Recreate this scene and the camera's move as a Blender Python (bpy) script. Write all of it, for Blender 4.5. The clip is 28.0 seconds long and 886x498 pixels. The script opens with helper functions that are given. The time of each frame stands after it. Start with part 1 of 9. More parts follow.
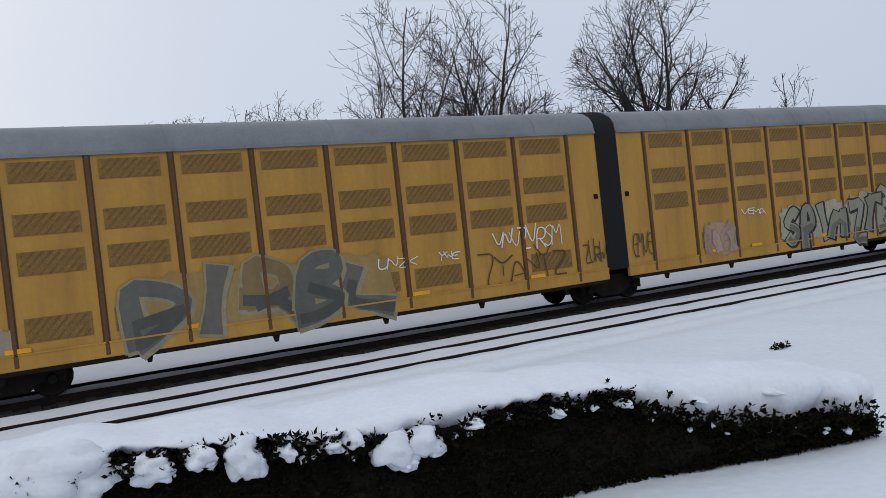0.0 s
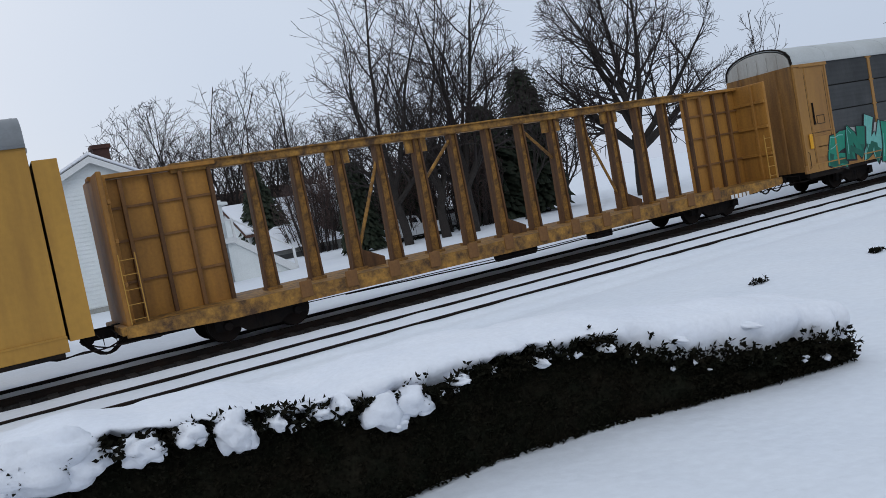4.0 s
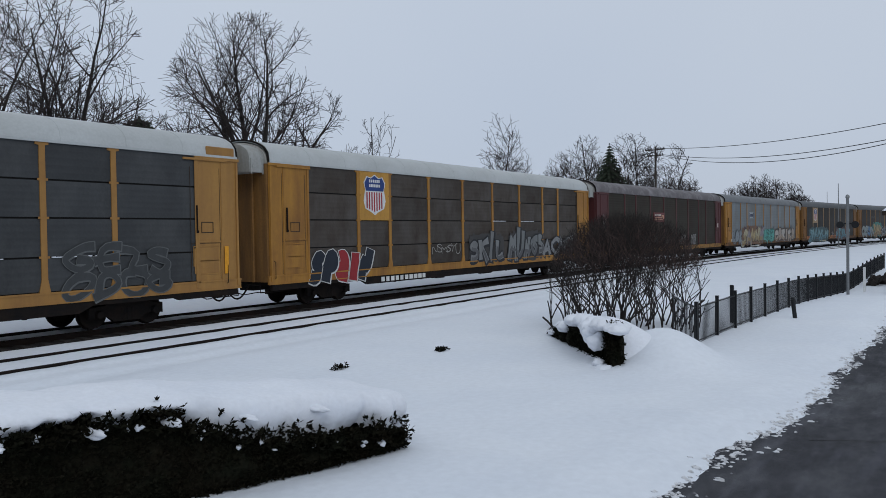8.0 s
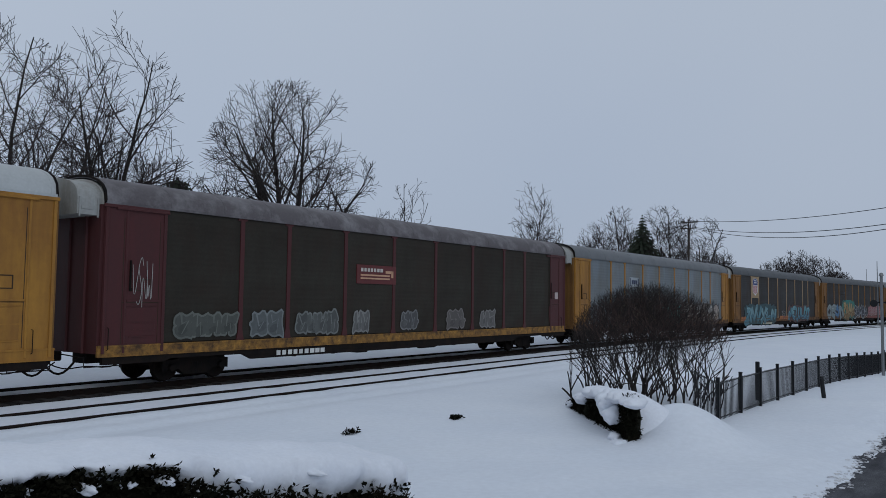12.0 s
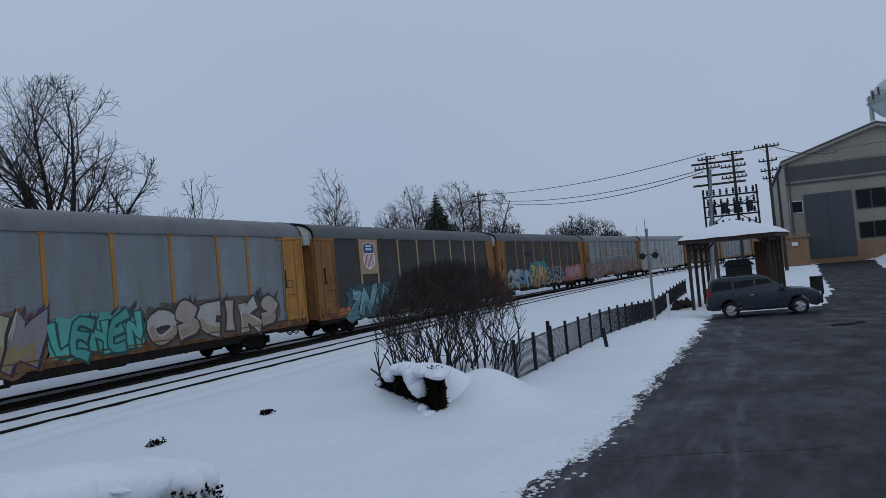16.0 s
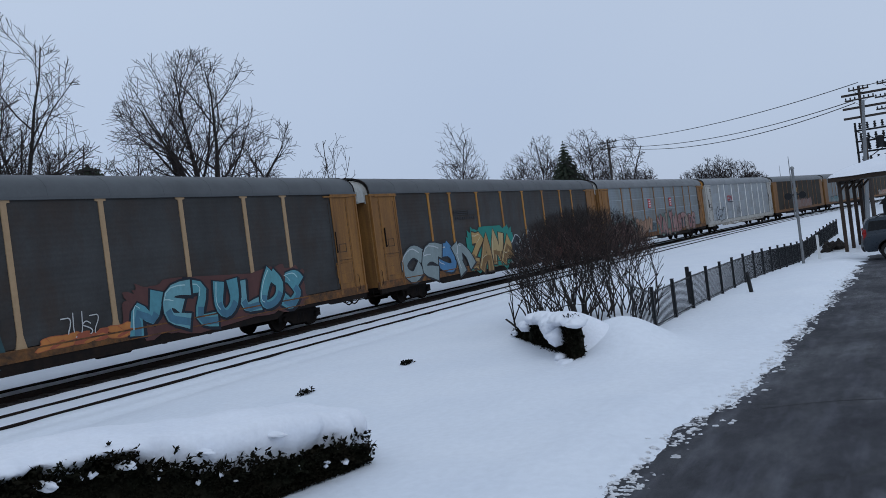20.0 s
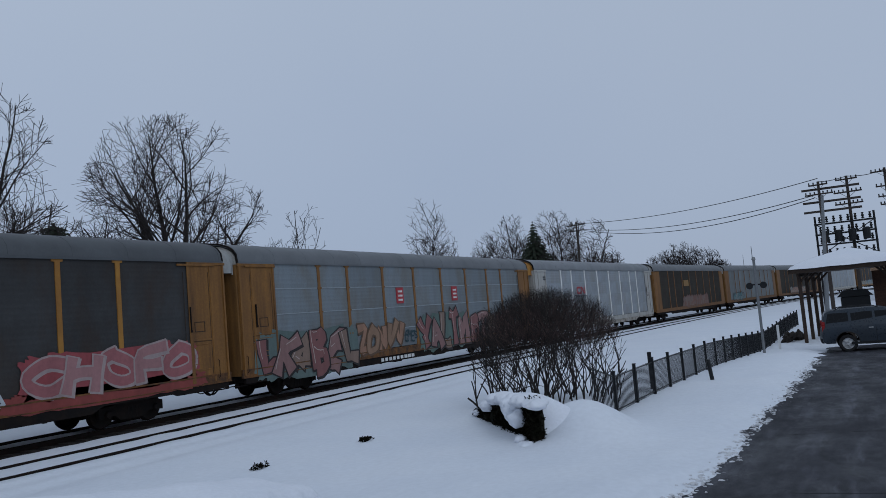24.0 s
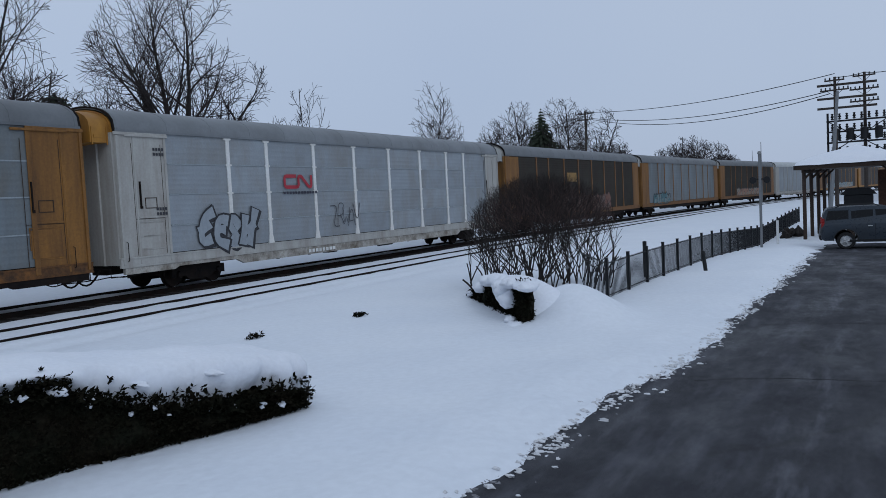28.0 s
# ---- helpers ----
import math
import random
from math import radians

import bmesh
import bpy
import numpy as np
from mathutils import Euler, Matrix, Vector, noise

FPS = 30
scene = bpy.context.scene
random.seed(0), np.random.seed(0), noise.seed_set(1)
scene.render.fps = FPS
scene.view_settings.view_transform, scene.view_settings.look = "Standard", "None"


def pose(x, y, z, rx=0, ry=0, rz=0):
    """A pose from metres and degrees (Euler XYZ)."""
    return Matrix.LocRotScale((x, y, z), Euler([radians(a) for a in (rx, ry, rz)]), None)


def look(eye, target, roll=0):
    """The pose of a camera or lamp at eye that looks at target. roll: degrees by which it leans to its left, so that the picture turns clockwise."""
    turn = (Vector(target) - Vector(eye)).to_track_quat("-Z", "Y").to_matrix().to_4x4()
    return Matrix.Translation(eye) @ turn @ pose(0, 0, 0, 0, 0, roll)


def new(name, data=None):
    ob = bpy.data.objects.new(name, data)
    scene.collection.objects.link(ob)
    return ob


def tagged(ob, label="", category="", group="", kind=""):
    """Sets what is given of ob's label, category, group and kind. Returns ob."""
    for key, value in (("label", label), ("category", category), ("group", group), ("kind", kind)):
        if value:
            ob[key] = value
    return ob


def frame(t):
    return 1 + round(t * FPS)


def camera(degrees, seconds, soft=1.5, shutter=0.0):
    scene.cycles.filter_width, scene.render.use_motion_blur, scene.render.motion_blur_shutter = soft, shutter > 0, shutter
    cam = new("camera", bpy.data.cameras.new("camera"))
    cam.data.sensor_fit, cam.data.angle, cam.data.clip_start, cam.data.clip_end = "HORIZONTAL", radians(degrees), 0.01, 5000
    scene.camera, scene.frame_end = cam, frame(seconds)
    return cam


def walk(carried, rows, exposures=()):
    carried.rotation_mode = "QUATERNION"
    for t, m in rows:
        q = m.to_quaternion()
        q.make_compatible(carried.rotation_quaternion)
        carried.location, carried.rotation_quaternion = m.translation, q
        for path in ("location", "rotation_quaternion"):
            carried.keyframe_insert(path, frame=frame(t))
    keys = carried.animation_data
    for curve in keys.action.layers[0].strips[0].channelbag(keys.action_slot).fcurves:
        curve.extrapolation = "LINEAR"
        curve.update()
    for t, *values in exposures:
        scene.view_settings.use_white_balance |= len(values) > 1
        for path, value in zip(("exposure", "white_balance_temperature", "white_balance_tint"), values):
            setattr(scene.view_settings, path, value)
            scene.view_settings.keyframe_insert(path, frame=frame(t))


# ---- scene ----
cam = camera(58.27, 28.0, soft=0.6)
PATH = [
    (0.0, pose(-0.127, 0.434, 2.570, 89.13, 6.22, -28.52)),
    (0.5, pose(-0.234, 0.414, 2.635, 91.23, 7.35, -14.44)),
    (1.0, pose(-0.381, 0.429, 2.484, 90.58, 2.54, -14.47)),
    (1.5, pose(-0.525, 0.401, 2.568, 92.25, 5.02, -8.42)),
    (2.0, pose(-0.596, 0.344, 2.543, 90.80, 3.76, -4.09)),
    (2.5, pose(-0.307, 0.456, 2.524, 88.81, 6.66, -17.84)),
    (4.5, pose(-0.080, 0.393, 2.536, 85.11, 9.14, -32.33)),
    (5.0, pose(-0.067, 0.448, 2.547, 83.56, 5.88, -37.08)),
    (5.5, pose(-0.006, 0.367, 2.537, 86.72, 5.83, -41.82)),
    (6.0, pose(-0.097, 0.401, 2.519, 86.33, 7.49, -37.35)),
    (6.5, pose(-0.163, 0.429, 2.568, 90.02, 6.92, -30.87)),
    (7.0, pose(-0.062, 0.406, 2.546, 89.62, 5.07, -35.03)),
    (7.5, pose(0.021, 0.272, 2.527, 86.71, 3.46, -51.15)),
    (8.0, pose(0.038, 0.276, 2.520, 88.81, 0.90, -57.38)),
    (8.5, pose(0.046, 0.351, 2.514, 90.10, 0.94, -49.39)),
    (9.0, pose(-0.117, 0.395, 2.553, 91.01, 3.19, -32.84)),
    (9.5, pose(-0.132, 0.330, 2.575, 90.91, 5.18, -29.01)),
    (10.0, pose(-0.073, 0.156, 2.530, 89.10, 2.50, -33.05)),
    (10.5, pose(-0.001, 0.219, 2.440, 93.30, 7.62, -39.00)),
    (11.0, pose(0.138, 0.061, 2.452, 98.06, 1.07, -44.37)),
    (11.5, pose(0.122, 0.070, 2.454, 95.96, -2.31, -51.60)),
    (12.0, pose(0.165, 0.017, 2.514, 93.61, -0.78, -55.07)),
    (12.5, pose(0.148, -0.021, 2.472, 93.59, -0.45, -56.11)),
    (14.5, pose(0.134, 0.053, 2.520, 91.52, 6.68, -58.28)),
    (15.0, pose(0.091, -0.080, 2.537, 91.71, 7.59, -58.92)),
    (15.5, pose(0.111, -0.051, 2.521, 93.25, 5.74, -57.99)),
    (16.0, pose(0.070, -0.125, 2.527, 91.93, 5.20, -69.12)),
    (16.5, pose(0.098, -0.224, 2.489, 87.30, 5.42, -83.07)),
    (17.0, pose(0.045, -0.180, 2.450, 90.26, 4.23, -83.50)),
    (17.5, pose(0.032, -0.110, 2.499, 91.53, 6.52, -71.56)),
    (18.0, pose(0.049, -0.132, 2.559, 90.37, 9.02, -65.95)),
    (18.5, pose(0.063, -0.149, 2.523, 88.69, 11.02, -62.35)),
    (19.0, pose(0.114, -0.149, 2.521, 87.92, 9.78, -63.09)),
    (19.5, pose(0.093, -0.129, 2.520, 89.45, 8.94, -62.29)),
    (20.0, pose(0.100, -0.046, 2.475, 89.57, 7.26, -59.74)),
    (20.5, pose(0.087, -0.011, 2.482, 90.36, 5.42, -55.78)),
    (22.5, pose(0.109, -0.009, 2.554, 93.13, 9.91, -54.18)),
    (23.0, pose(0.086, -0.052, 2.533, 91.84, 9.79, -55.10)),
    (23.5, pose(0.110, -0.053, 2.497, 94.76, 5.74, -59.68)),
    (24.0, pose(0.066, -0.134, 2.502, 94.71, 4.93, -62.09)),
    (24.5, pose(0.106, -0.087, 2.500, 95.61, 6.28, -56.26)),
    (25.0, pose(0.105, -0.025, 2.413, 93.69, 5.35, -43.59)),
    (25.5, pose(0.138, -0.013, 2.444, 91.60, 0.41, -49.57)),
    (26.0, pose(0.178, -0.141, 2.464, 91.45, 2.02, -59.95)),
    (26.5, pose(0.172, -0.196, 2.444, 88.75, 0.93, -62.09)),
    (27.0, pose(0.186, -0.164, 2.437, 86.97, 2.71, -63.90)),
    (27.5, pose(0.134, -0.169, 2.404, 86.25, 3.12, -59.13)),
    (28.0, pose(0.156, -0.277, 2.393, 86.53, 2.92, -61.73)),
]
EXPOSURES = [(0.0, -0.08, 6350, 10), (1.0, -0.24, 6250, 9), (2.0, -0.2, 6250, 9), (2.5, -0.1, 6250, 10), (5.0, -0.06, 6200, 8), (7.0, -0.04, 6350, 8), (8.0, -0.2, 6250, 8), (9.0, -0.12, 6400, 8), (10.0, 0.12, 6450, 8), (11.0, -0.56, 6200, 8), (12.0, -0.52, 6000, 8), (15.0, -0.42, 5900, 8), (16.0, -0.6, 5700, 8), (17.0, -0.5, 5650, 8), (20.0, -0.25, 5750, 8), (23.0, -0.46, 5850, 8), (24.0, -0.63, 5700, 8), (25.0, -0.64, 5950, 8), (26.0, -0.4, 5900, 8), (27.0, -0.38, 5700, 8), (28.0, -0.38, 5700, 8)]
walk(cam, PATH, EXPOSURES)

# ---- overcast winter daylight ----
world = bpy.data.worlds.new("overcast_sky")
scene.world = world
world.use_nodes = True
wn, wl = world.node_tree.nodes, world.node_tree.links
wn.clear()
sky = wn.new("ShaderNodeTexSky")
sky.sky_type, sky.sun_disc = 'NISHITA', False
sky.sun_elevation, sky.sun_rotation = radians(24), radians(-10)
bg_sky = wn.new("ShaderNodeBackground")
bg_sky.inputs[1].default_value = 0.1
wl.new(sky.outputs[0], bg_sky.inputs[0])
wtc = wn.new("ShaderNodeTexCoord")
wsep = wn.new("ShaderNodeSeparateXYZ")
wl.new(wtc.outputs["Generated"], wsep.inputs[0])
ramp = wn.new("ShaderNodeValToRGB")
ramp.color_ramp.elements[0].position, ramp.color_ramp.elements[0].color = 0.0, (0.62, 0.68, 0.82, 1)
ramp.color_ramp.elements[1].position, ramp.color_ramp.elements[1].color = 0.5, (0.80, 0.85, 0.93, 1)
wl.new(wsep.outputs[2], ramp.inputs[0])
wnoise = wn.new("ShaderNodeTexNoise")
wnoise.inputs["Scale"].default_value, wnoise.inputs["Detail"].default_value = 1.6, 3
wl.new(wtc.outputs["Generated"], wnoise.inputs[0])
wmix = wn.new("ShaderNodeMixRGB")
wmix.blend_type, wmix.inputs[0].default_value = 'OVERLAY', 0.22
wl.new(ramp.outputs[0], wmix.inputs[1])
wl.new(wnoise.outputs[0], wmix.inputs[2])
bg_cloud = wn.new("ShaderNodeBackground")
bg_cloud.inputs[1].default_value = 0.92
wl.new(wmix.outputs[0], bg_cloud.inputs[0])
wms = wn.new("ShaderNodeMixShader")
wms.inputs[0].default_value = 0.88
wl.new(bg_sky.outputs[0], wms.inputs[1])
wl.new(bg_cloud.outputs[0], wms.inputs[2])
wout = wn.new("ShaderNodeOutputWorld")
wl.new(wms.outputs[0], wout.inputs[0])
sun = new("sun", bpy.data.lights.new("sun", 'SUN'))
sun.data.energy, sun.data.angle, sun.data.color = 0.55, radians(25), (1.0, 0.96, 0.9)
sun.matrix_world = look((0, 0, 60), (28, 30, 30))

# ---- mesh tools ----
SOFT = ("packed_snow", "snow", "grey_slush")


class MB:
    """Collects faces of one part; b chamfers a box."""

    def __init__(self):
        self.v, self.f = [], []

    def add(self, vs, fs):
        k = len(self.v)
        self.v.extend(vs)
        self.f.extend([tuple(i + k for i in q) for q in fs])
        return self

    def box(self, x0, x1, y0, y1, z0, z1, b=0.0):
        x0, x1, y0, y1, z0, z1 = min(x0, x1), max(x0, x1), min(y0, y1), max(y0, y1), min(z0, z1), max(z0, z1)
        if b <= 0:
            vs = [(x, y, z) for x in (x0, x1) for y in (y0, y1) for z in (z0, z1)]
            return self.add(vs, [(0, 1, 3, 2), (4, 6, 7, 5), (0, 4, 5, 1), (2, 3, 7, 6), (0, 2, 6, 4), (1, 5, 7, 3)])
        b = min(b, (x1 - x0) / 2.2, (y1 - y0) / 2.2, (z1 - z0) / 2.2)
        vs, n = [], {}
        for i, x in enumerate((x0, x1)):
            for j, y in enumerate((y0, y1)):
                for k, z in enumerate((z0, z1)):
                    sx, sy, sz = (b, -b)[i], (b, -b)[j], (b, -b)[k]
                    for a, p in enumerate(((x, y + sy, z + sz), (x + sx, y, z + sz), (x + sx, y + sy, z))):
                        n[i, j, k, a] = len(vs)
                        vs.append(p)
        fs = []
        for i in (0, 1):
            q = [n[i, 0, 0, 0], n[i, 0, 1, 0], n[i, 1, 1, 0], n[i, 1, 0, 0]]
            fs.append(q if i == 0 else q[::-1])
            q = [n[0, i, 0, 1], n[1, i, 0, 1], n[1, i, 1, 1], n[0, i, 1, 1]]
            fs.append(q if i == 0 else q[::-1])
            q = [n[0, 0, i, 2], n[0, 1, i, 2], n[1, 1, i, 2], n[1, 0, i, 2]]
            fs.append(q if i == 0 else q[::-1])
        for i in (0, 1):
            for j in (0, 1):
                q = [n[i, j, 0, 0], n[i, j, 1, 0], n[i, j, 1, 1], n[i, j, 0, 1]]
                fs.append(q if i != j else q[::-1])
                q = [n[i, 0, j, 0], n[i, 1, j, 0], n[i, 1, j, 2], n[i, 0, j, 2]]
                fs.append(q if i == j else q[::-1])
                q = [n[0, i, j, 1], n[1, i, j, 1], n[1, i, j, 2], n[0, i, j, 2]]
                fs.append(q if i != j else q[::-1])
                for k in (0, 1):
                    q = [n[i, j, k, 0], n[i, j, k, 1], n[i, j, k, 2]]
                    fs.append(q if (i + j + k) % 2 == 0 else q[::-1])
        return self.add(vs, fs)

    def tube(self, pts, radii, n=6, cap=True):
        pts = [Vector(p) for p in pts]
        if not isinstance(radii, (list, tuple)):
            radii = [radii] * len(pts)
        vs, fs = [], []
        d = (pts[1] - pts[0]).normalized()
        u = d.orthogonal().normalized()
        for i, p in enumerate(pts):
            e = (pts[min(i + 1, len(pts) - 1)] - pts[max(i - 1, 0)]).normalized()
            u = (u - e * u.dot(e)).normalized() if abs(u.dot(e)) < 0.99 else e.orthogonal().normalized()
            w = e.cross(u)
            for k in range(n):
                a = 2 * math.pi * k / n
                vs.append(tuple(p + (u * math.cos(a) + w * math.sin(a)) * radii[i]))
        for i in range(len(pts) - 1):
            for k in range(n):
                a, b = i * n + k, i * n + (k + 1) % n
                fs.append((a, b, b + n, a + n))
        if cap:
            fs.append(tuple(range(n))[::-1])
            fs.append(tuple(range((len(pts) - 1) * n, len(pts) * n)))
        return self.add(vs, fs)

    def prism(self, poly, a, b, axis="y"):
        """Extrudes a polygon: given in x,z along y; in y,z along x; in x,y along z."""
        put = {"y": lambda p, c: (p[0], c, p[1]), "x": lambda p, c: (c, p[0], p[1]), "z": lambda p, c: (p[0], p[1], c)}[axis]
        n = len(poly)
        vs = [put(p, a) for p in poly] + [put(p, b) for p in poly]
        fs = [tuple(range(n))[::-1], tuple(range(n, 2 * n))] + [(i, (i + 1) % n, (i + 1) % n + n, i + n) for i in range(n)]
        return self.add(vs, fs)

    def lathe(self, prof, n=16, axis="z", at=(0, 0, 0)):
        """Turns a profile of (radius, height) round an axis."""
        vs, fs, m = [], [], len(prof)
        for k in range(n):
            c, s = math.cos(2 * math.pi * k / n), math.sin(2 * math.pi * k / n)
            for r, h in prof:
                p = (r * c, r * s, h) if axis == "z" else ((r * c, h, r * s) if axis == "y" else (h, r * c, r * s))
                vs.append((p[0] + at[0], p[1] + at[1], p[2] + at[2]))
        for k in range(n):
            for i in range(m - 1):
                a, b = k * m + i, ((k + 1) % n) * m + i
                fs.append((a, b, b + 1, a + 1))
        return self.add(vs, fs)

    def blob(self, c, r, seed, rough=0.25, n=10, m=7):
        """A lumpy rounded lump with half-axes r."""
        vs, fs = [], []
        for j in range(m + 1):
            th = math.pi * j / m
            for k in range(n):
                ph = 2 * math.pi * k / n
                d = Vector((math.sin(th) * math.cos(ph), math.sin(th) * math.sin(ph), math.cos(th)))
                q = 1 + rough * noise.noise(d * 1.7 + Vector((seed * 3.1, seed * 1.7, 0))) * 1.6
                vs.append((c[0] + d.x * r[0] * q, c[1] + d.y * r[1] * q, c[2] + d.z * r[2] * q))
        for j in range(m):
            for k in range(n):
                a, b = j * n + k, j * n + (k + 1) % n
                fs.append((a, a + n, b + n, b))
        return self.add(vs, fs)

    def mesh(self, name, material, smooth=True, angle=38):
        me = bpy.data.meshes.new(name)
        me.from_pydata(self.v, [], self.f)
        me.materials.append(material)
        if smooth:
            me.shade_smooth()
            if material.name not in SOFT:
                me.set_sharp_from_angle(angle=radians(angle))
        me.validate()
        return me


MESHES = {}


def shared(key, make, material, name, smooth=True):
    """One mesh for alike pieces of one material."""
    k = (key, material.name)
    if k not in MESHES:
        MESHES[k] = make(MB()).mesh(name, material, smooth)
    return MESHES[k]


def part(name, mb, material, parent, label="", at=None, smooth=True):
    ob = new(name, mb if isinstance(mb, bpy.types.Mesh) else mb.mesh(name, material, smooth))
    ob.parent = parent
    if at is not None:
        ob.location = at
    if label:
        tagged(ob, label)
    return ob


def thing(name, label, category, at=(0, 0, 0), rz=0, group="", kind=""):
    ob = new(name)
    ob.empty_display_size = 0.2
    ob.matrix_world = pose(at[0], at[1], at[2], 0, 0, rz)
    return tagged(ob, label, category, group, kind)


def solo(name, mb, material, label, category, at=(0, 0, 0), rz=0, group="", kind="", smooth=True):
    ob = new(name, mb.mesh(name, material, smooth))
    ob.matrix_world = pose(at[0], at[1], at[2], 0, 0, rz)
    return tagged(ob, label, category, group, kind)


def mat(name, base, rough=0.6, metal=0.0, dark=None, amount=0.5, scale=1.2, fine=0.12, fscale=14, bump=0.0, bscale=30, streak=False, rand=0.0, spec=0.3, blotch=0.5, third=None):
    """A worn surface: base colour, a second colour in patches or runs, fine grain and relief."""
    m = bpy.data.materials.new(name)
    m.use_nodes = True
    nt = m.node_tree
    nd, lk = nt.nodes, nt.links
    bs = nd["Principled BSDF"]
    bs.inputs["Metallic"].default_value, bs.inputs["Specular IOR Level"].default_value = metal, spec
    tc = nd.new("ShaderNodeTexCoord")
    col = nd.new("ShaderNodeRGB")
    col.outputs[0].default_value = (*base, 1)
    out = col.outputs[0]
    if dark:
        mp = nd.new("ShaderNodeMapping")
        mp.inputs["Scale"].default_value = (1, 1, 0.12) if streak else (1, 1, 1)
        lk.new(tc.outputs["Object"], mp.inputs[0])
        nz = nd.new("ShaderNodeTexNoise")
        nz.inputs["Scale"].default_value, nz.inputs["Detail"].default_value, nz.inputs["Roughness"].default_value = scale, 5, 0.65
        lk.new(mp.outputs[0], nz.inputs[0])
        rp = nd.new("ShaderNodeMapRange")
        rp.inputs[1].default_value, rp.inputs[2].default_value = blotch - 0.14, blotch + 0.2
        rp.inputs[3].default_value, rp.inputs[4].default_value = 0, amount
        lk.new(nz.outputs[0], rp.inputs[0])
        mx = nd.new("ShaderNodeMixRGB")
        mx.inputs[2].default_value = (*dark, 1)
        lk.new(rp.outputs[0], mx.inputs[0])
        lk.new(out, mx.inputs[1])
        out = mx.outputs[0]
    if third:
        m3 = nd.new("ShaderNodeMapping")
        m3.inputs["Scale"].default_value, m3.inputs["Location"].default_value = (0.5, 0.5, 0.22), (7, 3, 1)
        lk.new(tc.outputs["Object"], m3.inputs[0])
        n3 = nd.new("ShaderNodeTexNoise")
        n3.inputs["Scale"].default_value, n3.inputs["Detail"].default_value, n3.inputs["Roughness"].default_value = 1.6, 7, 0.7
        o3 = nd.new("ShaderNodeObjectInfo")
        a3 = nd.new("ShaderNodeVectorMath")
        a3.operation = 'ADD'
        s3 = nd.new("ShaderNodeVectorMath")
        s3.operation, s3.inputs[3].default_value = 'SCALE', 40
        c3 = nd.new("ShaderNodeCombineXYZ")
        lk.new(o3.outputs["Random"], c3.inputs[0])
        lk.new(c3.outputs[0], s3.inputs[0])
        lk.new(m3.outputs[0], a3.inputs[0])
        lk.new(s3.outputs[0], a3.inputs[1])
        lk.new(a3.outputs[0], n3.inputs[0])
        r3 = nd.new("ShaderNodeMapRange")
        r3.inputs[1].default_value, r3.inputs[2].default_value, r3.inputs[4].default_value = 0.45, 0.72, 0.85
        lk.new(n3.outputs[0], r3.inputs[0])
        x3 = nd.new("ShaderNodeMixRGB")
        x3.inputs[2].default_value = (*third, 1)
        lk.new(r3.outputs[0], x3.inputs[0])
        lk.new(out, x3.inputs[1])
        out = x3.outputs[0]
    nf = nd.new("ShaderNodeTexNoise")
    nf.inputs["Scale"].default_value, nf.inputs["Detail"].default_value = fscale, 4
    lk.new(tc.outputs["Object"], nf.inputs[0])
    br = nd.new("ShaderNodeMapRange")
    br.inputs[1].default_value, br.inputs[2].default_value, br.inputs[3].default_value, br.inputs[4].default_value = 0.25, 0.75, 1 - fine * 1.6, 1 + fine
    lk.new(nf.outputs[0], br.inputs[0])
    ml = nd.new("ShaderNodeMixRGB")
    ml.blend_type, ml.inputs[0].default_value = 'MULTIPLY', 1
    lk.new(out, ml.inputs[1])
    lk.new(br.outputs[0], ml.inputs[2])
    out = ml.outputs[0]
    if rand:
        oi = nd.new("ShaderNodeObjectInfo")
        rr = nd.new("ShaderNodeMapRange")
        rr.inputs[3].default_value, rr.inputs[4].default_value = 1 - rand, 1 + rand
        lk.new(oi.outputs["Random"], rr.inputs[0])
        m2 = nd.new("ShaderNodeMixRGB")
        m2.blend_type, m2.inputs[0].default_value = 'MULTIPLY', 1
        lk.new(out, m2.inputs[1])
        lk.new(rr.outputs[0], m2.inputs[2])
        out = m2.outputs[0]
    lk.new(out, bs.inputs["Base Color"])
    rg = nd.new("ShaderNodeMapRange")
    rg.inputs[3].default_value, rg.inputs[4].default_value = max(0.05, rough - 0.12), min(1, rough + 0.12)
    lk.new(nf.outputs[0], rg.inputs[0])
    lk.new(rg.outputs[0], bs.inputs["Roughness"])
    if bump:
        nb = nd.new("ShaderNodeTexNoise")
        nb.inputs["Scale"].default_value, nb.inputs["Detail"].default_value = bscale, 5
        lk.new(tc.outputs["Object"], nb.inputs[0])
        bp = nd.new("ShaderNodeBump")
        bp.inputs["Strength"].default_value, bp.inputs["Distance"].default_value = 1.0, bump
        lk.new(nb.outputs[0], bp.inputs["Height"])
        lk.new(bp.outputs[0], bs.inputs["Normal"])
    return m


# ---- materials ----
snow_m = mat("snow", (0.74, 0.77, 0.82), 0.75, dark=(0.66, 0.70, 0.77), amount=0.6, scale=0.35, fine=0.03, fscale=9, bump=0.02, bscale=5, spec=0.2)
dirty_snow_m = mat("dirty_broken_snow", (0.70, 0.72, 0.76), 0.75, dark=(0.46, 0.44, 0.42), amount=0.6, scale=9, fine=0.08, fscale=40, bump=0.01, bscale=30, spec=0.2)
slush_m = mat("grey_slush", (0.24, 0.24, 0.26), 0.6, dark=(0.12, 0.12, 0.13), amount=0.7, scale=6, fine=0.15, fscale=30, spec=0.3)
snowcap_m = mat("packed_snow", (0.78, 0.80, 0.85), 0.8, dark=(0.69, 0.73, 0.81), amount=0.5, scale=1.5, fine=0.03, fscale=20, bump=0.012, bscale=14, spec=0.2)


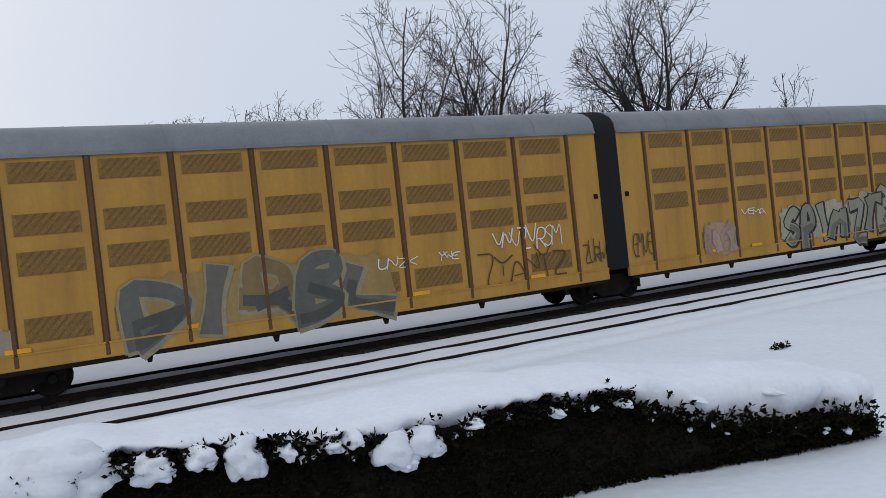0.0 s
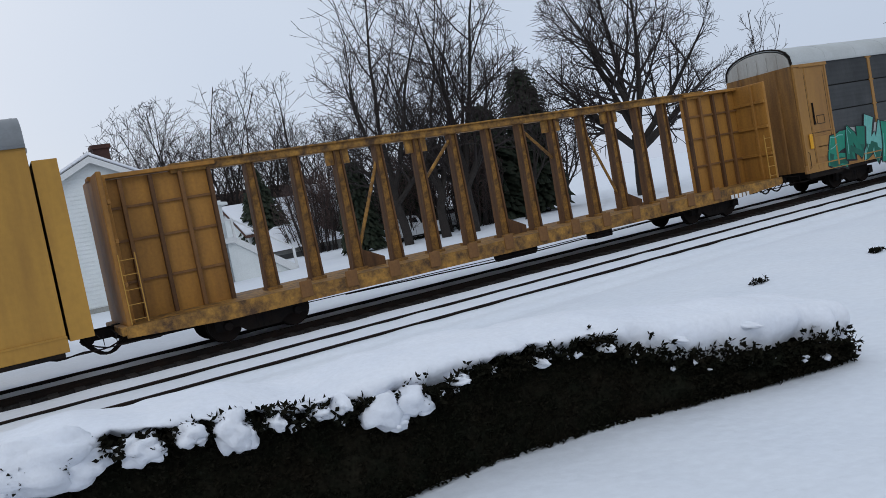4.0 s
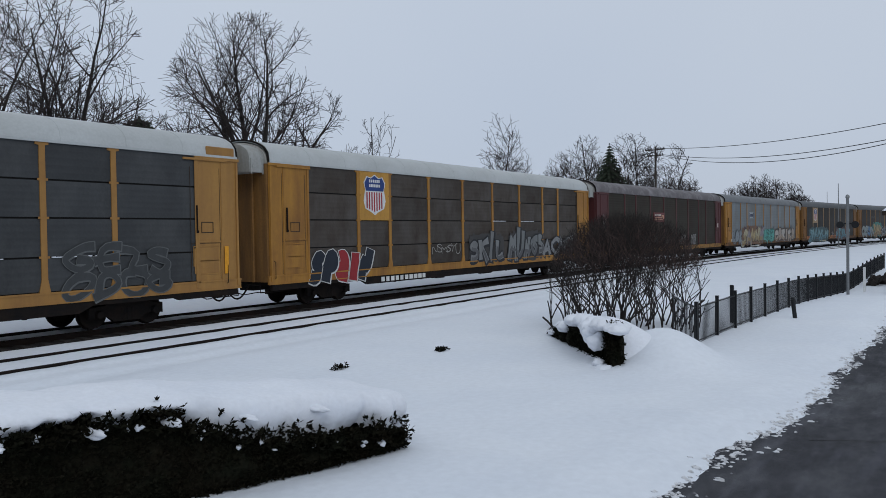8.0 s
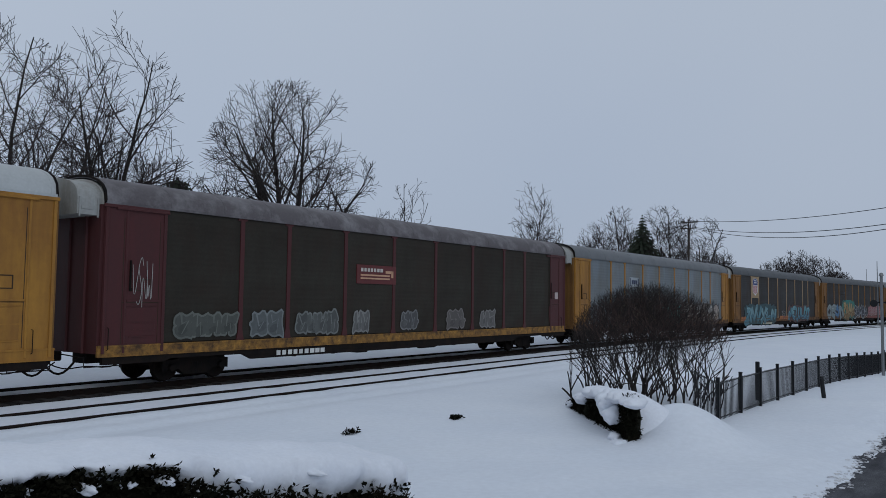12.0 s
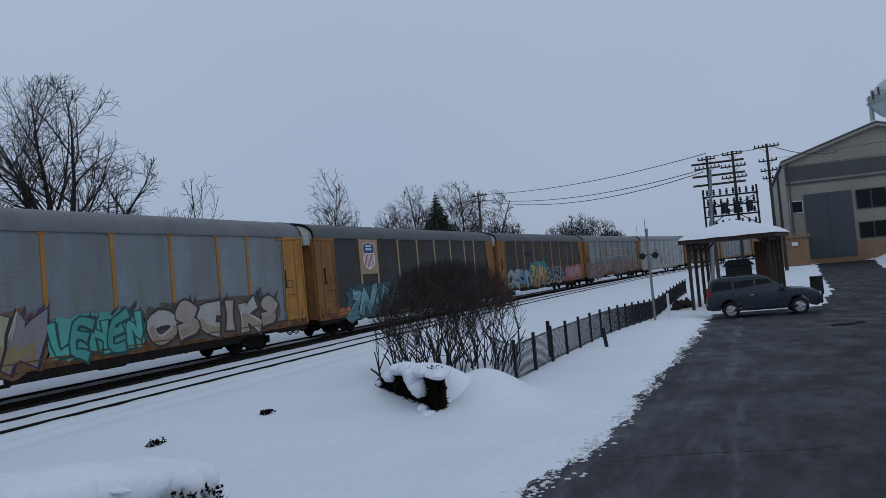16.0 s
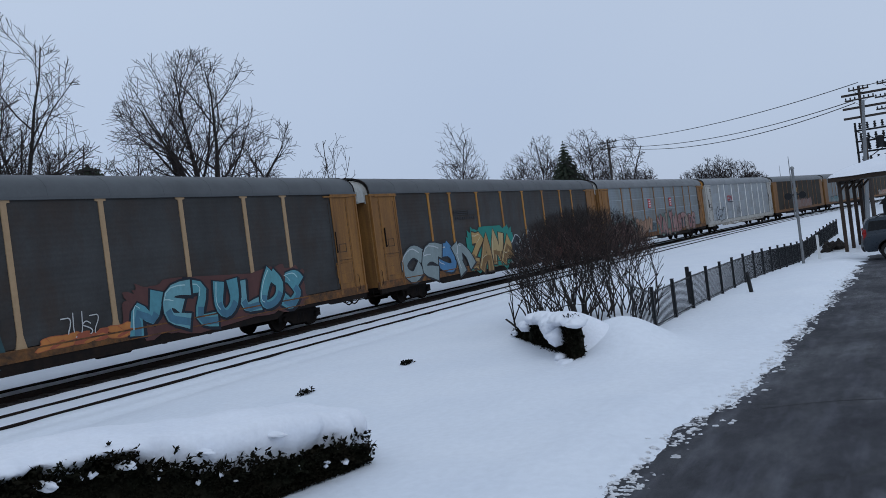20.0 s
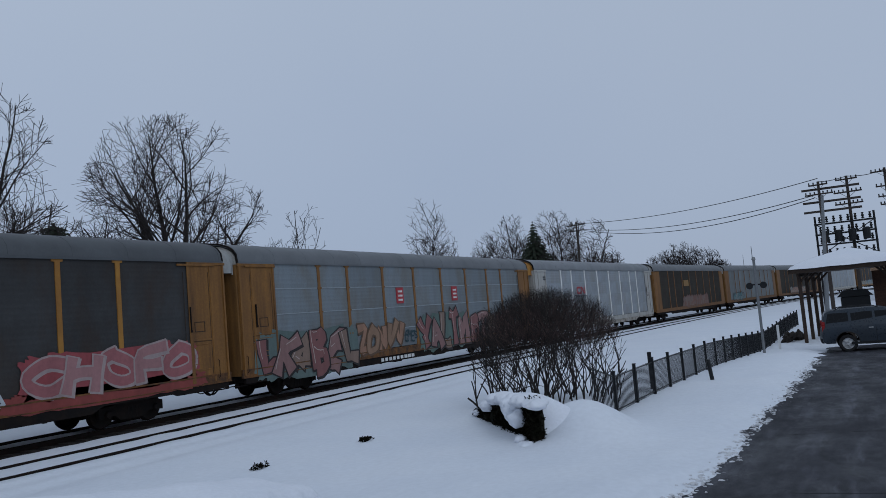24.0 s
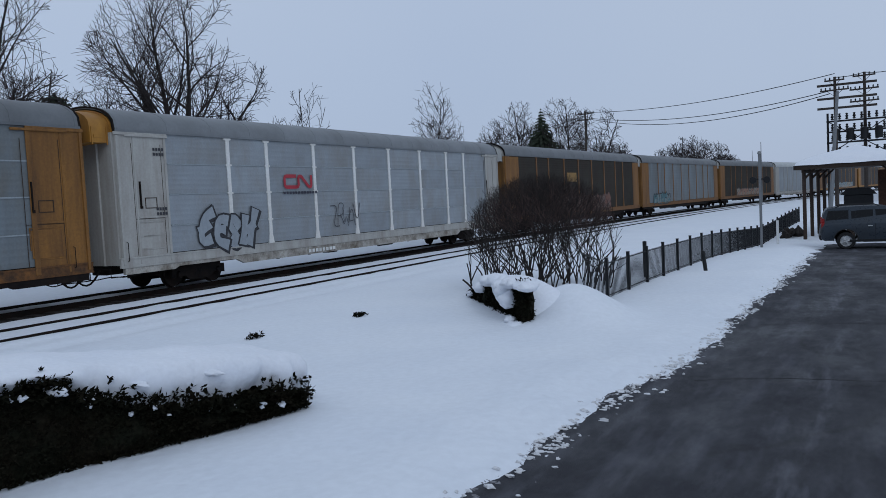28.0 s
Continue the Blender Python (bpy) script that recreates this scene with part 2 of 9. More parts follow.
def asphalt():
    """Old asphalt: pale tyre-worn runs along x, damp patches, sealed cracks."""
    m = mat("old_asphalt", (0.012, 0.012, 0.0155), 0.66, dark=(0.023, 0.023, 0.029), amount=0.8, scale=0.6, fine=0.2, fscale=26, bump=0.006, bscale=80, spec=0.3, blotch=0.5)
    nd, lk = m.node_tree.nodes, m.node_tree.links
    bs = nd["Principled BSDF"]
    src = bs.inputs["Base Color"].links[0].from_socket
    bs.inputs["Specular IOR Level"].default_value = 0.17
    tc = nd.new("ShaderNodeTexCoord")
    mp = nd.new("ShaderNodeMapping")
    mp.inputs["Scale"].default_value = (0.42, 0.8, 1)
    lk.new(tc.outputs["Object"], mp.inputs[0])
    nz = nd.new("ShaderNodeTexNoise")
    nz.inputs["Scale"].default_value, nz.inputs["Detail"].default_value = 1.0, 6
    lk.new(mp.outputs[0], nz.inputs[0])
    rp = nd.new("ShaderNodeMapRange")
    rp.inputs[1].default_value, rp.inputs[2].default_value, rp.inputs[4].default_value = 0.48, 0.80, 0.30
    lk.new(nz.outputs[0], rp.inputs[0])
    mx = nd.new("ShaderNodeMixRGB")
    mx.inputs[2].default_value = (0.055, 0.056, 0.068, 1)
    lk.new(rp.outputs[0], mx.inputs[0])
    lk.new(src, mx.inputs[1])
    vo = nd.new("ShaderNodeTexVoronoi")
    vo.feature = 'DISTANCE_TO_EDGE'
    vo.inputs["Scale"].default_value = 0.16
    wv = nd.new("ShaderNodeTexNoise")
    wv.inputs["Scale"].default_value, wv.inputs["Detail"].default_value = 0.9, 4
    lk.new(tc.outputs["Object"], wv.inputs[0])
    ad = nd.new("ShaderNodeMixRGB")
    ad.blend_type, ad.inputs[0].default_value = 'ADD', 1.0
    lk.new(tc.outputs["Object"], ad.inputs[1])
    lk.new(wv.outputs["Color"], ad.inputs[2])
    lk.new(ad.outputs[0], vo.inputs["Vector"])
    cr = nd.new("ShaderNodeMapRange")
    cr.inputs[1].default_value, cr.inputs[2].default_value, cr.inputs[3].default_value, cr.inputs[4].default_value = 0.002, 0.008, 0.85, 0.0
    lk.new(vo.outputs["Distance"], cr.inputs[0])
    m2 = nd.new("ShaderNodeMixRGB")
    m2.inputs[2].default_value = (0.008, 0.008, 0.009, 1)
    lk.new(cr.outputs[0], m2.inputs[0])
    lk.new(mx.outputs[0], m2.inputs[1])
    # straight sealed joints across the lot, and pale scuffs along it
    sp = nd.new("ShaderNodeSeparateXYZ")
    lk.new(tc.outputs["Object"], sp.inputs[0])
    wob = nd.new("ShaderNodeMath")
    wob.operation = 'MULTIPLY_ADD'
    wob.inputs[1].default_value = 0.30
    lk.new(wv.outputs[0], wob.inputs[0])
    lk.new(sp.outputs[0], wob.inputs[2])
    pp = nd.new("ShaderNodeMath")
    pp.operation = 'PINGPONG'
    pp.inputs[1].default_value = 3.1
    off = nd.new("ShaderNodeMath")
    off.inputs[1].default_value = -4.4
    lk.new(wob.outputs[0], off.inputs[0])
    lk.new(off.outputs[0], pp.inputs[0])
    jr = nd.new("ShaderNodeMapRange")
    jr.inputs[1].default_value, jr.inputs[2].default_value, jr.inputs[3].default_value, jr.inputs[4].default_value = 0.025, 0.075, 0.85, 0.0
    lk.new(pp.outputs[0], jr.inputs[0])
    m3 = nd.new("ShaderNodeMixRGB")
    m3.inputs[2].default_value = (0.007, 0.007, 0.008, 1)
    lk.new(jr.outputs[0], m3.inputs[0])
    lk.new(m2.outputs[0], m3.inputs[1])
    sm = nd.new("ShaderNodeMapping")
    sm.inputs["Scale"].default_value = (0.5, 2.6, 1)
    sm.inputs["Rotation"].default_value = (0, 0, 0.05)
    lk.new(tc.outputs["Object"], sm.inputs[0])
    sn = nd.new("ShaderNodeTexNoise")
    sn.inputs["Scale"].default_value, sn.inputs["Detail"].default_value, sn.inputs["Roughness"].default_value = 1.0, 5, 0.62
    lk.new(sm.outputs[0], sn.inputs[0])
    sr = nd.new("ShaderNodeMapRange")
    sr.inputs[1].default_value, sr.inputs[2].default_value, sr.inputs[4].default_value = 0.50, 0.78, 0.75
    lk.new(sn.outputs[0], sr.inputs[0])
    # scuffs and dried salt gather in the lane beside the ploughed snow
    lane = nd.new("ShaderNodeMapRange")
    lane.interpolation_type = 'SMOOTHSTEP'
    lane.inputs[1].default_value, lane.inputs[2].default_value, lane.inputs[3].default_value, lane.inputs[4].default_value = -3.6, 1.2, 0.10, 1.0
    lk.new(sp.outputs[1], lane.inputs[0])
    both = nd.new("ShaderNodeMath")
    both.operation = 'MULTIPLY'
    lk.new(lane.outputs[0], both.inputs[0])
    lk.new(sr.outputs[0], both.inputs[1])
    salt = nd.new("ShaderNodeMath")
    salt.operation = 'MULTIPLY_ADD'
    salt.inputs[1].default_value = 0.18
    lk.new(lane.outputs[0], salt.inputs[0])
    lk.new(both.outputs[0], salt.inputs[2])
    # one pale tyre line
    tl = nd.new("ShaderNodeMath")
    tl.operation = 'MULTIPLY_ADD'
    tl.inputs[1].default_value = 0.5
    lk.new(wv.outputs[0], tl.inputs[0])
    lk.new(sp.outputs[1], tl.inputs[2])
    td = nd.new("ShaderNodeMath")
    td.operation = 'COMPARE'
    td.inputs[1].default_value, td.inputs[2].default_value = 0.55, 0.11
    lk.new(tl.outputs[0], td.inputs[0])
    tw = nd.new("ShaderNodeMath")
    tw.operation = 'MULTIPLY'
    lk.new(td.outputs[0], tw.inputs[0])
    lk.new(sr.outputs[0], tw.inputs[1])
    allp = nd.new("ShaderNodeMath")
    allp.operation = 'ADD'
    allp.use_clamp = True
    lk.new(salt.outputs[0], allp.inputs[0])
    lk.new(tw.outputs[0], allp.inputs[1])
    m4 = nd.new("ShaderNodeMixRGB")
    m4.inputs[2].default_value = (0.092, 0.094, 0.112, 1)
    lk.new(allp.outputs[0], m4.inputs[0])
    lk.new(m3.outputs[0], m4.inputs[1])
    lk.new(m4.outputs[0], bs.inputs["Base Color"])
    # damp patches: smoother and a little darker
    wz = nd.new("ShaderNodeTexNoise")
    wz.inputs["Scale"].default_value, wz.inputs["Detail"].default_value, wz.inputs["Roughness"].default_value = 1.3, 8, 0.7
    lk.new(mp.outputs[0], wz.inputs[0])
    wr = nd.new("ShaderNodeMapRange")
    wr.inputs[1].default_value, wr.inputs[2].default_value, wr.inputs[3].default_value, wr.inputs[4].default_value = 0.38, 0.66, 0.46, 0.85
    lk.new(wz.outputs[0], wr.inputs[0])
    lk.new(wr.outputs[0], bs.inputs["Roughness"])
    return m


asphalt_m = asphalt()
rail_m = mat("rail_steel", (0.013, 0.011, 0.010), 0.75, 0.1, spec=0.1, dark=(0.03, 0.016, 0.011), amount=0.6, scale=2)
ballast_m = mat("dark_ballast", (0.024, 0.022, 0.021), 0.95, spec=0.1, dark=(0.20, 0.21, 0.22), amount=0.25, scale=2.2, fine=0.4, fscale=18, bump=0.03, bscale=20, blotch=0.62)
black_m = mat("black_running_gear", (0.010, 0.009, 0.009), 0.85, 0.0, spec=0.1, dark=(0.030, 0.019, 0.013), amount=0.5, scale=3)
rubber_m = mat("black_rubber", (0.012, 0.012, 0.013), 0.7, fine=0.2)
bark_m = mat("winter_bark", (0.035, 0.029, 0.026), 0.9, dark=(0.015, 0.013, 0.012), amount=0.7, scale=3, fine=0.25, fscale=20, bump=0.02, bscale=25)
twig_m = mat("bare_twigs", (0.033, 0.026, 0.025), 0.9, fine=0.2)
shrub_m = mat("shrub_twigs", (0.078, 0.052, 0.047), 0.9, fine=0.25, fscale=3)
needle_m = mat("evergreen_needles", (0.018, 0.03, 0.017), 0.85, dark=(0.035, 0.03, 0.018), amount=0.6, scale=3, fine=0.4, fscale=25)
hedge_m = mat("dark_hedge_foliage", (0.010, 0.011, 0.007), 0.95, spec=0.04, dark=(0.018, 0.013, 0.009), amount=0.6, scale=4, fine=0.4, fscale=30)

# ---- the lie of the land ----
RAIL_R, BEND = 700.0, 30.0
FAR_C, NEAR_C = 20.85, 16.27


def on_track(s, centre):
    """Place and heading at s metres along a track: straight, then bending away to the right."""
    if s <= BEND:
        return s, centre, 0.0
    r = RAIL_R - FAR_C + centre
    a = (s - BEND) / r
    return BEND + r * math.sin(a), centre - r + r * math.cos(a), -a


def bend(x):
    x = np.maximum(np.asarray(x, float) - BEND, 0)
    return x * x / (2 * RAIL_R)


LOT = [(-60, 3.0), (0, 2.95), (5.7, 2.6), (8.7, 2.4), (11.5, 1.95), (16, 1.85), (22, 1.6), (28, 1.5), (33, 1.55), (38.6, 1.5), (39.5, -3.0), (46, -4.2), (60, -5.0), (100, -7.5),
       (100, -13.5), (64, -9.6), (52, -7.9), (47.5, -8.3), (42.5, -10.8), (38.5, -16), (36, -24), (34, -60), (-60, -60)]


def outside_lot(x, y):
    """Metres outside the edge of the asphalt; negative on it."""
    best, inside = np.full(x.shape, 1e9), np.zeros(x.shape, bool)
    for (ax, ay), (bx, by) in zip(LOT, LOT[1:] + LOT[:1]):
        dx, dy = bx - ax, by - ay
        t = np.clip(((x - ax) * dx + (y - ay) * dy) / (dx * dx + dy * dy), 0, 1)
        best = np.minimum(best, np.hypot(x - ax - t * dx, y - ay - t * dy))
        inside ^= ((ay > y) != (by > y)) & (x < (bx - ax) * (y - ay) / (by - ay + 1e-9) + ax)
    return np.where(inside, -best, best)


def wave(x, y, f, seed):
    r = np.random.RandomState(seed)
    out = np.zeros(np.shape(x))
    for k in range(7):
        a, p, g = r.uniform(0, 6.28), r.uniform(0, 6.28), f * r.uniform(0.6, 1.8)
        out = out + np.sin((x * math.cos(a) + y * math.sin(a)) * g + p)
    return out / 4.0


def ease(v, a, b):
    t = np.clip((v - a) / (b - a), 0, 1)
    return t * t * (3 - 2 * t)


def dip(x, y):
    """The car park sinks a little towards its far end."""
    return -0.36 * np.exp(-((x - 38.0) / 8.0) ** 2) * ease(y, 9, 4)


def lot_z(x, y):
    return dip(x, y)


def snow_z(x, y, fine=True):
    x, y = np.asarray(x, float), np.asarray(y, float)
    yt = y + bend(x)
    h = 0.10 + 0.03 * wave(x, y, 0.5, 3)
    h = h + (-0.20 - h) * ease(yt, 12.0, 14.6) * (1 - ease(yt, 23.5, 27.0))
    h = h + 0.12 * np.exp(-((yt - 18.4) / 0.8) ** 4) + 0.145 * np.exp(-((yt - 16.27) / 1.45) ** 8) + 0.15 * np.exp(-((yt - 14.5) / 0.6) ** 4)
    # packed snow between the far rails, dark stone along their near side
    h = h + 0.15 * np.exp(-((yt - FAR_C) / 0.70) ** 12) - 0.14 * np.exp(-((yt - 19.85) / 0.30) ** 4) + 0.12 * ease(yt, 22.0, 22.6) * (1 - ease(yt, 23.5, 27.0))
    h = h + 0.05 * wave(x, y, 0.12, 5) * ease(np.abs(yt - 18), 6, 16) + dip(x, y)
    d = outside_lot(x, y)
    if fine:
        d = d + 0.13 * wave(x, y, 1.6, 8) + 0.08 * wave(x * 0.6, y, 6.0, 9) + 0.09 * wave(x * 0.45, y, 17.0, 11) + 0.025 * wave(x * 0.7, y, 30.0, 21)
        h = h + 0.012 * wave(x, y, 3.1, 12) + 0.02 * np.exp(-((d - 0.9) / 0.5) ** 2) * (1 + 0.7 * wave(x, y, 2.6, 13)) + 0.012 * np.exp(-((d - 0.35) / 0.3) ** 2) * wave(x * 0.6, y, 22.0, 15)
    # heaped banks by the sheds and the drive
    bank = 0.5 * np.exp(-((d - 1.5) / 0.9) ** 2) * ease(-y, 6.5, 8.5) * ease(-y, 40, 24) * ease(x, 32, 36) + 0.5 * np.exp(-(((x - 42) / 2.6) ** 2 + ((y + 2.2) / 1.4) ** 2)) + 1.1 * np.exp(-(((x - 82) / 7) ** 2 + ((y + 10.5) / 2.4) ** 2))
    h = h + bank * (1 + 0.25 * wave(x, y, 1.6, 14))
    # the drift at the near end of the short hedge
    a, b = (x - 14.55) * 0.61 - (y - 4.75) * 0.79, (x - 14.55) * 0.79 + (y - 4.75) * 0.61
    h = h + 0.62 * np.exp(-(a / 0.85) ** 2 - (b / 1.25) ** 2)
    low = dip(x, y) - 0.03
    k = np.clip((d + 0.06) / 0.9, 0, 1)
    deep = dip(x, y) - 0.25
    return np.where(d < -0.35, deep, low + (h - low) * (0.35 * np.minimum(1, k * 5) + 0.65 * k * k * (3 - 2 * k)))


def sheet(name, xs, ys, zf, material, label, category, kind="structure"):
    gx, gy = np.meshgrid(xs, ys)
    z = zf(gx, gy)
    n, m = len(xs), len(ys)
    v = np.stack([gx.ravel(), gy.ravel(), z.ravel()], 1)
    i = (np.arange(m - 1)[:, None] * n + np.arange(n - 1)[None, :]).ravel()
    f = np.stack([i, i + 1, i + 1 + n, i + n], 1)
    me = bpy.data.meshes.new(name)
    me.from_pydata(v.tolist(), [], f.tolist())
    me.materials.append(material)
    me.shade_smooth()
    ob = new(name, me)
    return tagged(ob, label, category, kind=kind)


def steps(*spans):
    out = []
    for a, b, d in spans:
        out.extend(np.arange(a, b - 1e-6, d))
    out.append(spans[-1][1])
    return np.array(out)


gx = steps((-2500, -300, 200), (-300, -60, 20), (-60, -8, 2), (-8, 3, 0.3), (3, 9, 0.09), (9, 17, 0.07), (17, 30, 0.09), (30, 56, 0.3), (56, 120, 1.2), (120, 300, 6), (300, 2700, 150))
gy = steps((-2500, -300, 200), (-300, -70, 20), (-70, -20, 1.5), (-20, 0.6, 0.35), (0.6, 3.6, 0.06), (3.6, 8.6, 0.15), (8.6, 12, 0.25), (12, 14, 0.3), (14, 22.7, 0.09), (22.7, 24, 0.3), (24, 60, 2), (60, 300, 16), (300, 2700, 150))
sheet("ground", gx, gy, snow_z, snow_m, "white trodden-in winter snow over lawn, verge and fields", "snow ground")
ax = steps((-60, -10, 5), (-10, 60, 0.8), (60, 104, 4))
ay = steps((-60, -20, 5), (-20, 4.5, 0.7))
sheet("car_park", ax, ay, lot_z, asphalt_m, "damp dark asphalt car park with paler worn tracks", "asphalt")

# ---- the two tracks ----
RAIL = [(-0.07, -0.17), (0.07, -0.17), (0.07, -0.155), (0.012, -0.13), (0.012, -0.045), (0.036, -0.03), (0.036, 0.0), (-0.036, 0.0), (-0.036, -0.03), (-0.012, -0.045), (-0.012, -0.13), (-0.07, -0.155)]
svals = list(np.arange(-90, 31, 20.0)) + list(np.arange(36, 420, 6.0))


def ribbon(centre, off, prof):
    mb = MB()
    n = len(prof)
    vs, fs = [], []
    for s in svals:
        x, y, a = on_track(s, centre)
        for p, q in prof:
            vs.append((x - (off + p) * math.sin(a), y + (off + p) * math.cos(a), q))
    for i in range(len(svals) - 1):
        for k in range(n):
            fs.append((i * n + k, (i + 1) * n + k, (i + 1) * n + (k + 1) % n, i * n + (k + 1) % n))
    return mb.add(vs, fs)


for nm, c in (("railway_track", FAR_C), ("railway_track", NEAR_C)):
    tr = thing(nm, "snow-covered railway track with two dark steel rails", "railway track", kind="structure")
    for off in (-0.7525, 0.7525):
        part("rail", ribbon(c, off, RAIL), rail_m, tr, "dark rusty steel rail", smooth=False)
    if c == FAR_C:
        part("ballast_bed", ribbon(c, 0, [(-1.5, -0.36), (1.2, -0.36), (1.1, -0.16), (-1.15, -0.16)]), ballast_m, tr, "dark crushed stone showing through thin snow")
    else:
        part("ballast_bed", ribbon(c, 0, [(-0.95, -0.45), (0.95, -0.45), (0.85, -0.27), (-0.85, -0.27)]), ballast_m, tr, "dark crushed stone showing through thin snow")
    tie = MB().box(-0.115, 0.115, -1.3, 1.3, -0.30, -0.14 if c == FAR_C else -0.26, 0.01)
    tie_mesh = tie.mesh("tie", bark_m)
    for k in range(150):
        x, y, a = on_track(-22 + k * 0.55, c)
        t = part("tie", tie_mesh, None, tr, at=(x, y, 0))
        t.rotation_euler = (0, 0, a)

# ---- the train ----
yellow_m = mat("railcar_yellow", (0.39, 0.19, 0.03), 0.55, dark=(0.15, 0.066, 0.02), amount=0.8, scale=1.3, fine=0.05, fscale=7, streak=True, blotch=0.53, third=(0.20, 0.085, 0.022))
art_yellow_m = mat("faded_yellow_steel", (0.43, 0.235, 0.043), 0.55, dark=(0.22, 0.11, 0.028), amount=0.6, scale=1.4, fine=0.05, fscale=8, streak=True, blotch=0.55)
tan_m = mat("tan_yellow_paint", (0.36, 0.19, 0.05), 0.55, dark=(0.18, 0.085, 0.035), amount=0.7, scale=1.3, fine=0.05, fscale=7, streak=True, blotch=0.54, third=(0.26, 0.13, 0.04))
rusty_yellow_m = mat("rusty_yellow_paint", (0.40, 0.205, 0.04), 0.65, dark=(0.055, 0.03, 0.018), amount=0.95, scale=3.2, fine=0.2, streak=False, blotch=0.47)
orange_m = mat("rusty_orange_paint", (0.27, 0.125, 0.026), 0.6, dark=(0.075, 0.036, 0.016), amount=0.85, scale=1.8, fine=0.12, streak=True, blotch=0.49, third=(0.17, 0.08, 0.022))
grimy_orange_m = mat("grimy_orange_sill_paint", (0.20, 0.085, 0.022), 0.7, dark=(0.035, 0.022, 0.014), amount=0.95, scale=2.4, fine=0.2, blotch=0.46)
post_rust_m = mat("rust_brown_posts", (0.20, 0.095, 0.03), 0.65, dark=(0.08, 0.04, 0.02), amount=0.6, scale=4, streak=True)
screen_m = mat("perforated_screen", (0.25, 0.138, 0.034), 0.7, dark=(0.15, 0.088, 0.028), amount=0.6, scale=6, fine=0.3, fscale=60)
greybrown_m = mat("grimy_galvanised_panel", (0.072, 0.062, 0.054), 0.65, 0.1, spec=0.12, dark=(0.036, 0.025, 0.018), amount=0.7, scale=0.9, fine=0.08, rand=0.16, blotch=0.52, third=(0.095, 0.088, 0.082))
grey_m = mat("dark_grey_panel", (0.060, 0.063, 0.066), 0.6, 0.1, spec=0.12, dark=(0.040, 0.041, 0.042), amount=0.5, scale=0.9, fine=0.07, rand=0.12, third=(0.086, 0.088, 0.089))
olive_m = mat("olive_grimy_panel", (0.043, 0.040, 0.032), 0.7, 0.05, spec=0.12, dark=(0.026, 0.02, 0.016), amount=0.7, scale=0.8, fine=0.1, rand=0.12, third=(0.04, 0.028, 0.022))
bluegrey_m = mat("pale_galvanised_panel", (0.20, 0.232, 0.255), 0.55, 0.1, spec=0.15, dark=(0.12, 0.125, 0.125), amount=0.6, scale=0.7, fine=0.07, rand=0.1, streak=True, third=(0.15, 0.14, 0.12))
darkpanel_m = mat("smoky_grey_panel", (0.058, 0.059, 0.060), 0.65, 0.1, spec=0.12, dark=(0.028, 0.025, 0.023), amount=0.6, scale=0.7, fine=0.08, rand=0.1, third=(0.05, 0.036, 0.028))
palegrey_m = mat("pale_grey_panel", (0.30, 0.33, 0.36), 0.55, 0.1, dark=(0.21, 0.22, 0.23), amount=0.5, scale=0.8, fine=0.06, rand=0.08, third=(0.23, 0.225, 0.21))
white_paint_m = mat("dirty_white_paint", (0.42, 0.415, 0.39), 0.55, dark=(0.22, 0.19, 0.16), amount=0.6, scale=2, fine=0.06, streak=True)
paletan_m = mat("pale_tan_paint", (0.36, 0.25, 0.14), 0.55, dark=(0.18, 0.10, 0.055), amount=0.5, scale=2, fine=0.06, streak=True)
maroon_m = mat("maroon_paint", (0.078, 0.02, 0.021), 0.6, dark=(0.05, 0.02, 0.02), amount=0.6, scale=1.6, fine=0.08, streak=True)
roof_pale_m = mat("pale_galvanised_roof", (0.50, 0.52, 0.52), 0.5, 0.25, dark=(0.36, 0.37, 0.36), amount=0.5, scale=0.6, fine=0.05)
roof_grey_m = mat("grey_galvanised_roof", (0.22, 0.235, 0.25), 0.5, 0.3, dark=(0.13, 0.135, 0.14), amount=0.6, scale=0.7, fine=0.06)
roof_mid_m = mat("weathered_grey_roof", (0.165, 0.175, 0.185), 0.55, 0.2, dark=(0.10, 0.105, 0.11), amount=0.6, scale=0.7, fine=0.06)
roof_dark_m = mat("sooty_grey_roof", (0.10, 0.107, 0.115), 0.6, 0.15, dark=(0.06, 0.063, 0.066), amount=0.6, scale=0.7, fine=0.06)
roof_purple_m = mat("stained_roof", (0.12, 0.107, 0.112), 0.6, 0.2, dark=(0.40, 0.39, 0.40), amount=0.6, scale=1.1, fine=0.1, blotch=0.6)
# rust-streaked end paint, its base darkened for the shade between coupled cars
end_rust_shade_m = mat("gap_shaded_rusty_end", (0.27, 0.135, 0.035), 0.65, dark=(0.06, 0.032, 0.018), amount=0.8, scale=1.8, fine=0.12, streak=True, blotch=0.48)
gap_m = mat("black_bellows", (0.012, 0.012, 0.014), 0.7, fine=0.2, fscale=20)
# near-black colour that stands in for the shade between side panels
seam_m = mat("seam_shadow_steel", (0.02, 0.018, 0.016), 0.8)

PITCH = 28.4
HALF = PITCH / 2
POSTS = [2.75, 5.5, 7.5, 10.3, 13.1, 15.9, 18.75, 21.5, 23.5, 26.4]
TAIL = 0.34  # the trailing end reaches further out than the leading one
SHEETS = [(1.17, 2.05), (2.05, 3.04), (3.04, 4.0), (4.0, 4.95)]


